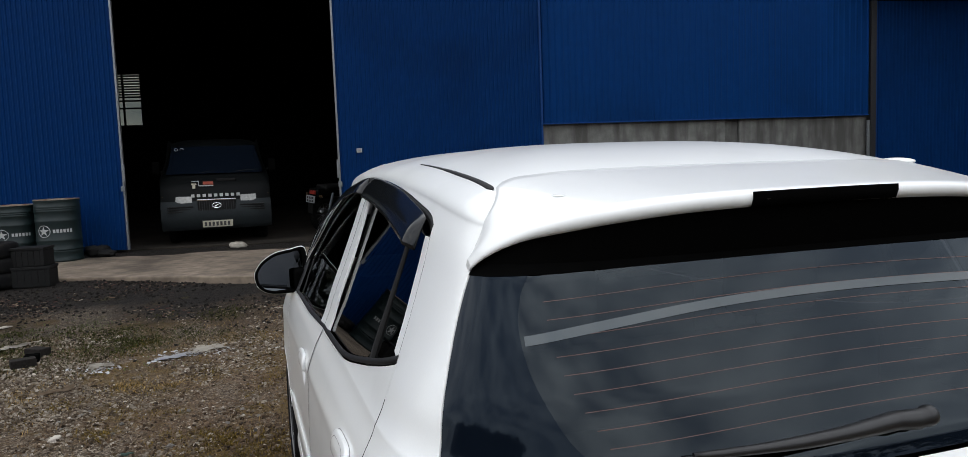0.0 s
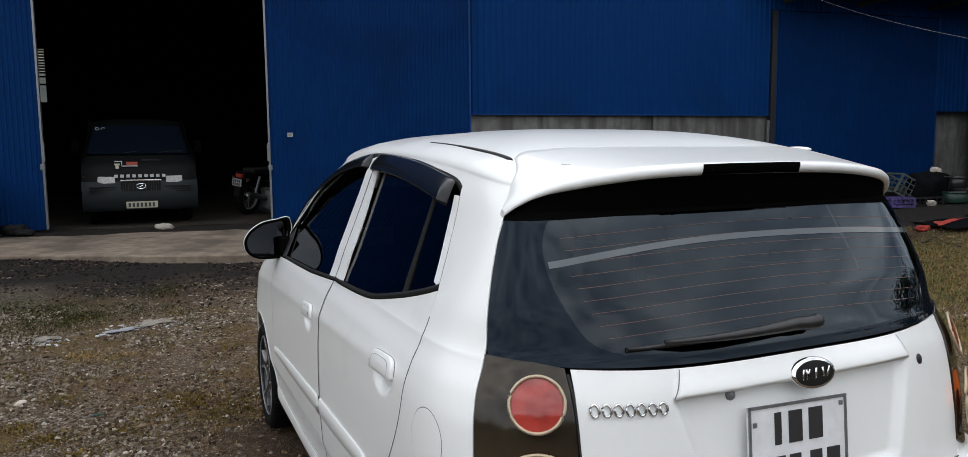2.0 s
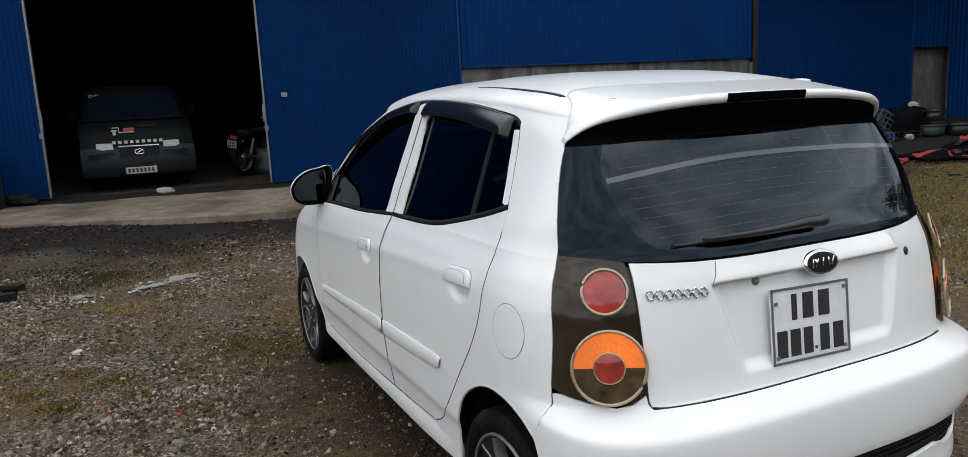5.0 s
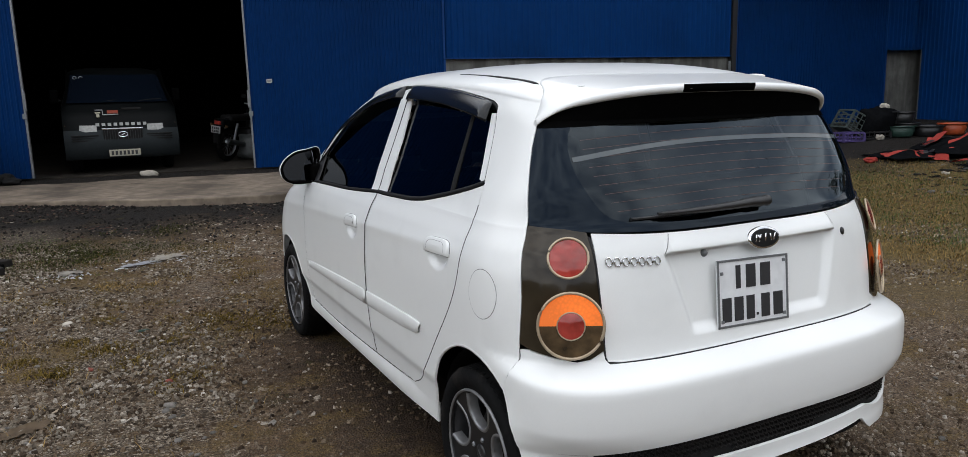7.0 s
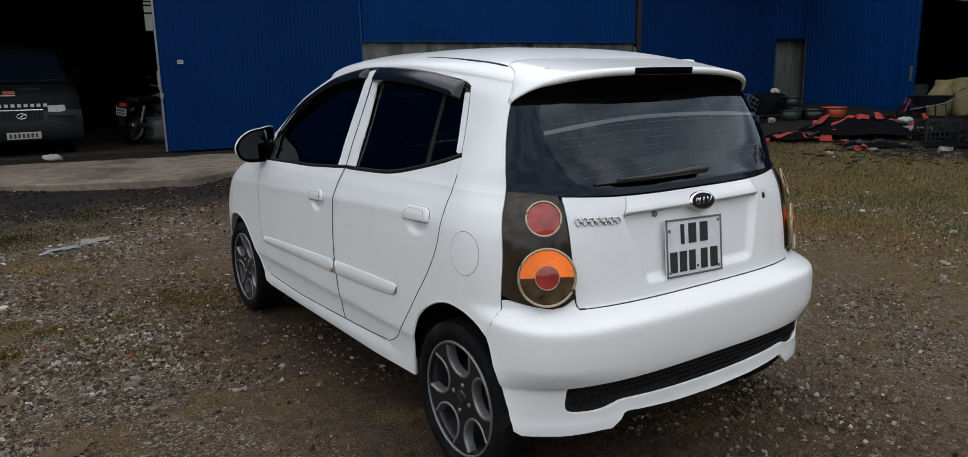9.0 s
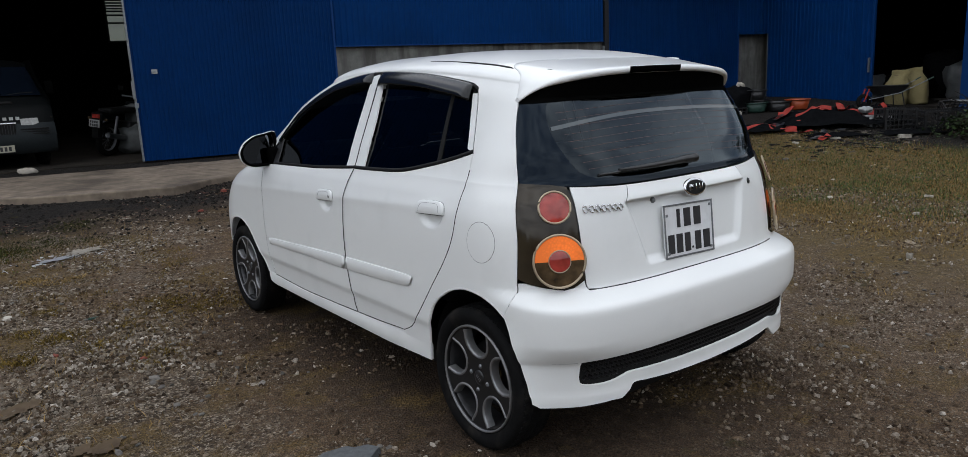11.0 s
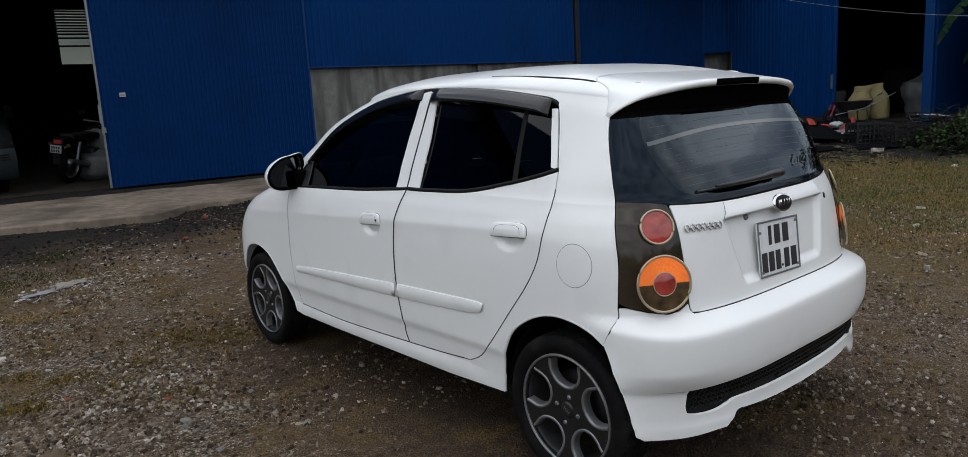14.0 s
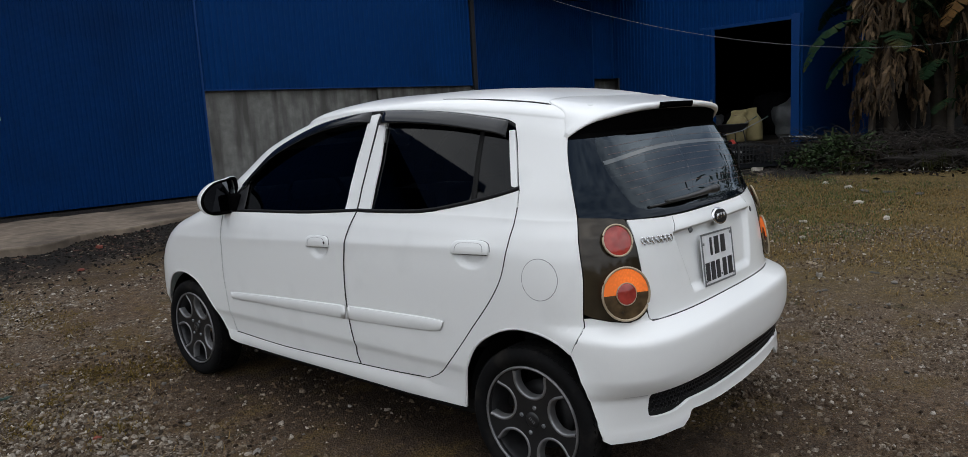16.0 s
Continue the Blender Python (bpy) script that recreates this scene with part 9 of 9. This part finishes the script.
for k, (x, y, w, d, h) in enumerate(((9.6, 2.5, 0.42, 0.22, 0.16), (9.41, 2.25, 0.34, 0.2, 0.12), (9.42, 1.94, 0.40, 0.2, 0.10), (9.37, 1.56, 0.3, 0.2, 0.12), (9.9, 2.9, 0.26, 0.2, 0.12), (4.37, 0.98, 0.20, 0.12, 0.05), (4.7, 1.5, 0.16, 0.10, 0.05), (8.1, 4.65, 0.22, 0.16, 0.13), (7.2, 3.5, 0.14, 0.1, 0.07))):
    tagged(part("rubble", lumpy(80 + k, (w * 0.42, d * 0.42, h * 0.3), 0.45, 2.1, 14), PAPER if k % 4 == 0 else STONE_ONE, None, "", False, on_ground(x, y, 50 * k, -0.01)), "pale lump of broken concrete on the ground", "rubble", "broken concrete")
tagged(part("black_block", boxed((-0.05, -0.04, 0), (0.05, 0.04, 0.06), 0.01), UNDERSIDE, None, "", False, on_ground(-1.64, 6.39, 5)), "small black block on the dirt", "block")
tagged(part("grey_slab", slab(99, 0.30, 0.20, 0.03), material("blue-grey slab", (0.085, 0.09, 0.095), 0.85, vary=0.2, grain=50, bump=0.3), None, "", False, on_ground(-0.31, 1.37, 12)), "flat grey stone slab on gravel", "slab")


def stone_shapes(count, r):
    """A few rough stones as vertex arrays."""
    out = []
    for _ in range(count):
        bm = bmesh.new()
        bmesh.ops.create_icosphere(bm, subdivisions=1, radius=0.5)
        for v in bm.verts:
            v.co *= r.uniform(0.7, 1.15)
            v.co.z *= 0.62
        bm.verts.index_update()
        out.append(([v.co.copy() for v in bm.verts], [[v.index for v in f.verts] for f in bm.faces]))
        bm.free()
    return out


def scatter_stones():
    r = random.Random(5)
    shapes = stone_shapes(7, r)
    meshes = []
    for vs, fs in shapes:
        mesh = raw("stone", [tuple(v) for v in vs], fs)
        mesh.materials.append(STONE_ONE)
        meshes.append(mesh)
    bed = thing("gravel_bed", Matrix(), "larger loose grey stones lying on the yard", "gravel", kind="stuff")
    for k in range(280):
        x, y = (r.uniform(-2.2, 0.0), r.uniform(1.2, 5.0)) if k % 3 else (r.uniform(1.75, 4.5), r.uniform(-0.4, 3.2))
        s = r.uniform(0.014, 0.036) * (1.6 if r.random() < 0.08 else 1)
        ob = new("stone", meshes[k % 7])
        ob.parent = bed
        ob.matrix_basis = Matrix.Translation((x, y, ground_height(x, y) + 0.12 * s)) @ Euler((r.gauss(0, 0.25), r.gauss(0, 0.25), r.uniform(0, 6.3))).to_matrix().to_4x4() @ Matrix.Diagonal((s * r.uniform(0.8, 1.5), s, s * 0.8, 1))


def strew(name, label, mat, count, spots, low, high, flat, long_, seed, clump=1.5, base=0.3, power=2.4):
    """Small broken pieces lying about at every tilt, joined into one sheet of loose stuff."""
    r = random.Random(seed)
    shapes = []
    for _ in range(22):
        lower = [(math.cos(a) * r.uniform(0.34, 0.56), math.sin(a) * r.uniform(0.30, 0.52), r.uniform(-0.35, 0.0)) for a in [(k + r.uniform(-0.3, 0.3)) * math.tau / 5 for k in range(5)]]
        upper = [(x * r.uniform(0.35, 0.85) + r.uniform(-0.06, 0.06), y * r.uniform(0.35, 0.85) + r.uniform(-0.06, 0.06), r.uniform(0.22, 0.5)) for x, y, z in lower[:4]]
        shapes.append(lower + upper)
    sides = ((0, 1, 6, 5), (1, 2, 7, 6), (2, 3, 8, 7), (3, 4, 8), (4, 0, 5, 8), (5, 6, 7, 8))
    verts, faces = [], []
    for k in range(count):
        x, y = spots(r)
        dens = noise.noise(Vector((x * 0.9, y * 0.9, 7.03))) + 0.5 * noise.noise(Vector((x * 2.6, y * 2.6, 10.03)))
        if r.random() > base + clump * dens:
            continue
        size = low + (high - low) * r.random() ** power
        a = r.uniform(0, math.tau)
        ca, sa = math.cos(a) * size, math.sin(a) * size
        z = ground_height(x, y) + 0.16 * size * flat
        tx, ty, ln = r.gauss(0, 0.32), r.gauss(0, 0.32), r.uniform(0.8, long_)
        at = len(verts)
        verts += [(x + ca * ln * px - sa * py, y + sa * ln * px + ca * py, z + size * (pz * flat + (px * tx + py * ty) * 0.6)) for px, py, pz in shapes[k % 22]]
        faces += [tuple(at + i for i in f) for f in sides]
    mesh = raw(name, verts, faces)
    mesh.materials.append(mat)
    return tagged(new(name, mesh), label, "gravel", kind="stuff")


scatter_stones()

strew("gravel", "small crushed grey stones strewn over dirt", STONE, 150000, lambda r: (-0.3 - 3.9 * r.random() ** 0.85, 0.5 + 6.5 * r.random() ** 1.25), 0.006, 0.036, 0.75, 1.5, 31, 2.2, 0.24, 2.6)
strew("gravel", "brown broken stones and clods in dirt", BROWN_STONE, 60000, lambda r: (-0.1 - 4.1 * r.random() ** 0.85, 0.5 + 6.5 * r.random() ** 1.2), 0.005, 0.030, 0.7, 1.6, 46, 0.5, 0.45, 2.8)
strew("gravel", "small crushed stones beside the car", PALE_STONE, 115000, lambda r: (0.85 + 5.7 * r.random() + 0.5 * r.random(), -0.9 + 5.0 * r.random() ** 1.2), 0.005, 0.030, 0.75, 1.5, 32, 1.2, 0.34, 3.2)
strew("gravel", "sparse small stones along the car", BROWN_STONE, 30000, lambda r: (r.uniform(-0.8, 1.7), r.uniform(-0.9, 4.5)), 0.005, 0.032, 0.7, 1.7, 36, 1.0, 0.34, 3.0)
strew("gravel", "pale crushed stones and chips before the car", STONE, 30000, lambda r: (r.gauss(0.0, 0.75), r.gauss(5.7, 0.8)), 0.005, 0.030, 0.5, 2.2, 47, 1.6, 0.35, 2.8)
strew("gravel", "brown stone chips over the yard", BROWN_STONE, 34000, lambda r: (-4.2 + 4.4 * r.random(), r.gauss(4.6, 1.1)), 0.005, 0.030, 0.6, 1.8, 48, 0.9, 0.45, 2.6)
strew("soil_clods", "dark clods of sooty soil along the slab", SOIL, 42000, lambda r: tuple((SHED @ Vector((r.uniform(-5.5, 7.5), -2.3 - abs(r.gauss(0, 1.3)), 0)))[:2]), 0.008, 0.045, 0.7, 1.5, 33, 0.8, 0.5)
strew("wood_chips", "pale wood chips and flakes scattered on dirt", CHIP, 5200, lambda r: (r.uniform(-4.5, 0.8), r.gauss(5.6, 1.2)), 0.008, 0.045, 0.12, 3.5, 34, 1.4, 0.3)
strew("wood_chips", "pale flakes scattered on dry grass", CHIP, 1600, lambda r: (r.uniform(4.0, 10.5), r.uniform(0.4, 6.0)), 0.015, 0.08, 0.15, 3.0, 35, 1.0, 0.3)
blade_field([(r.uniform(4.6, 10.2), r.uniform(0.2, 6.2), 0.14, r.uniform(0.3, 1)) for _ in range(150)], 150, 0.018, 0.005, MOSS, "moss", "brown mossy turf across the yard", 1.3, 19)
strew("soil_clods", "brown clods between the tufts", BROWN_STONE, 9000, lambda r: (r.uniform(4.2, 10.5), r.uniform(0.0, 6.2)), 0.008, 0.05, 0.5, 1.6, 44, 1.2, 0.35)
strew("red_crumbs", "red brick crumbs in sooty soil", RED_CHIP, 6500, lambda r: tuple((SHED @ Vector((r.uniform(-5.0, 4.5), -2.5 - abs(r.gauss(0, 1.1)), 0)))[:2]), 0.008, 0.045, 0.3, 2.2, 41, 1.2, 0.4)
strew("ash_flakes", "small pale flakes in sooty soil", BROWN_STONE, 20000, lambda r: tuple((SHED @ Vector((r.uniform(-5.0, 4.5), -2.4 - abs(r.gauss(0, 1.3)), 0)))[:2]), 0.006, 0.040, 0.2, 2.8, 42, 1.2, 0.3)
strew("gravel", "fine grit between the stones", STONE, 70000, lambda r: (-0.1 - 3.4 * r.random() ** 1.1, 0.8 + 5.2 * r.random() ** 1.2), 0.004, 0.014, 0.6, 1.8, 43, 1.5, 0.30)
for x, y, turn in ((-1.67, 6.26, 20), (-1.64, 6.56, -35)):
    tagged(part("brick", boxed((-0.085, -0.05, 0), (0.085, 0.05, 0.065), 0.008), SOIL, None, "", False, on_ground(x, y, turn)), "soot-blackened half brick lying on dirt", "brick", "loose bricks")
strew("paper_flakes", "white flakes of torn paper on gravel", WHITE_SHEET, 420, lambda r: (r.gauss(-0.6, 0.30), r.gauss(6.08, 0.09)) if r.random() < 0.6 else (r.gauss(-1.15, 0.18), r.gauss(6.0, 0.06)), 0.008, 0.050, 0.1, 2.6, 93, 0.2, 0.9)
strew("scraps", "pale scraps of paper and plastic before the nets", ASH_CHIP, 1500, lambda r: (r.gauss(10.6, 0.9), r.gauss(4.7, 0.45)), 0.02, 0.10, 0.2, 2.4, 91, 0.8, 0.5)
strew("scraps", "black plastic scraps before the nets", SOIL, 3000, lambda r: (r.gauss(11.0, 0.9), r.gauss(4.8, 0.5)), 0.03, 0.14, 0.3, 2.4, 92, 0.8, 0.5)
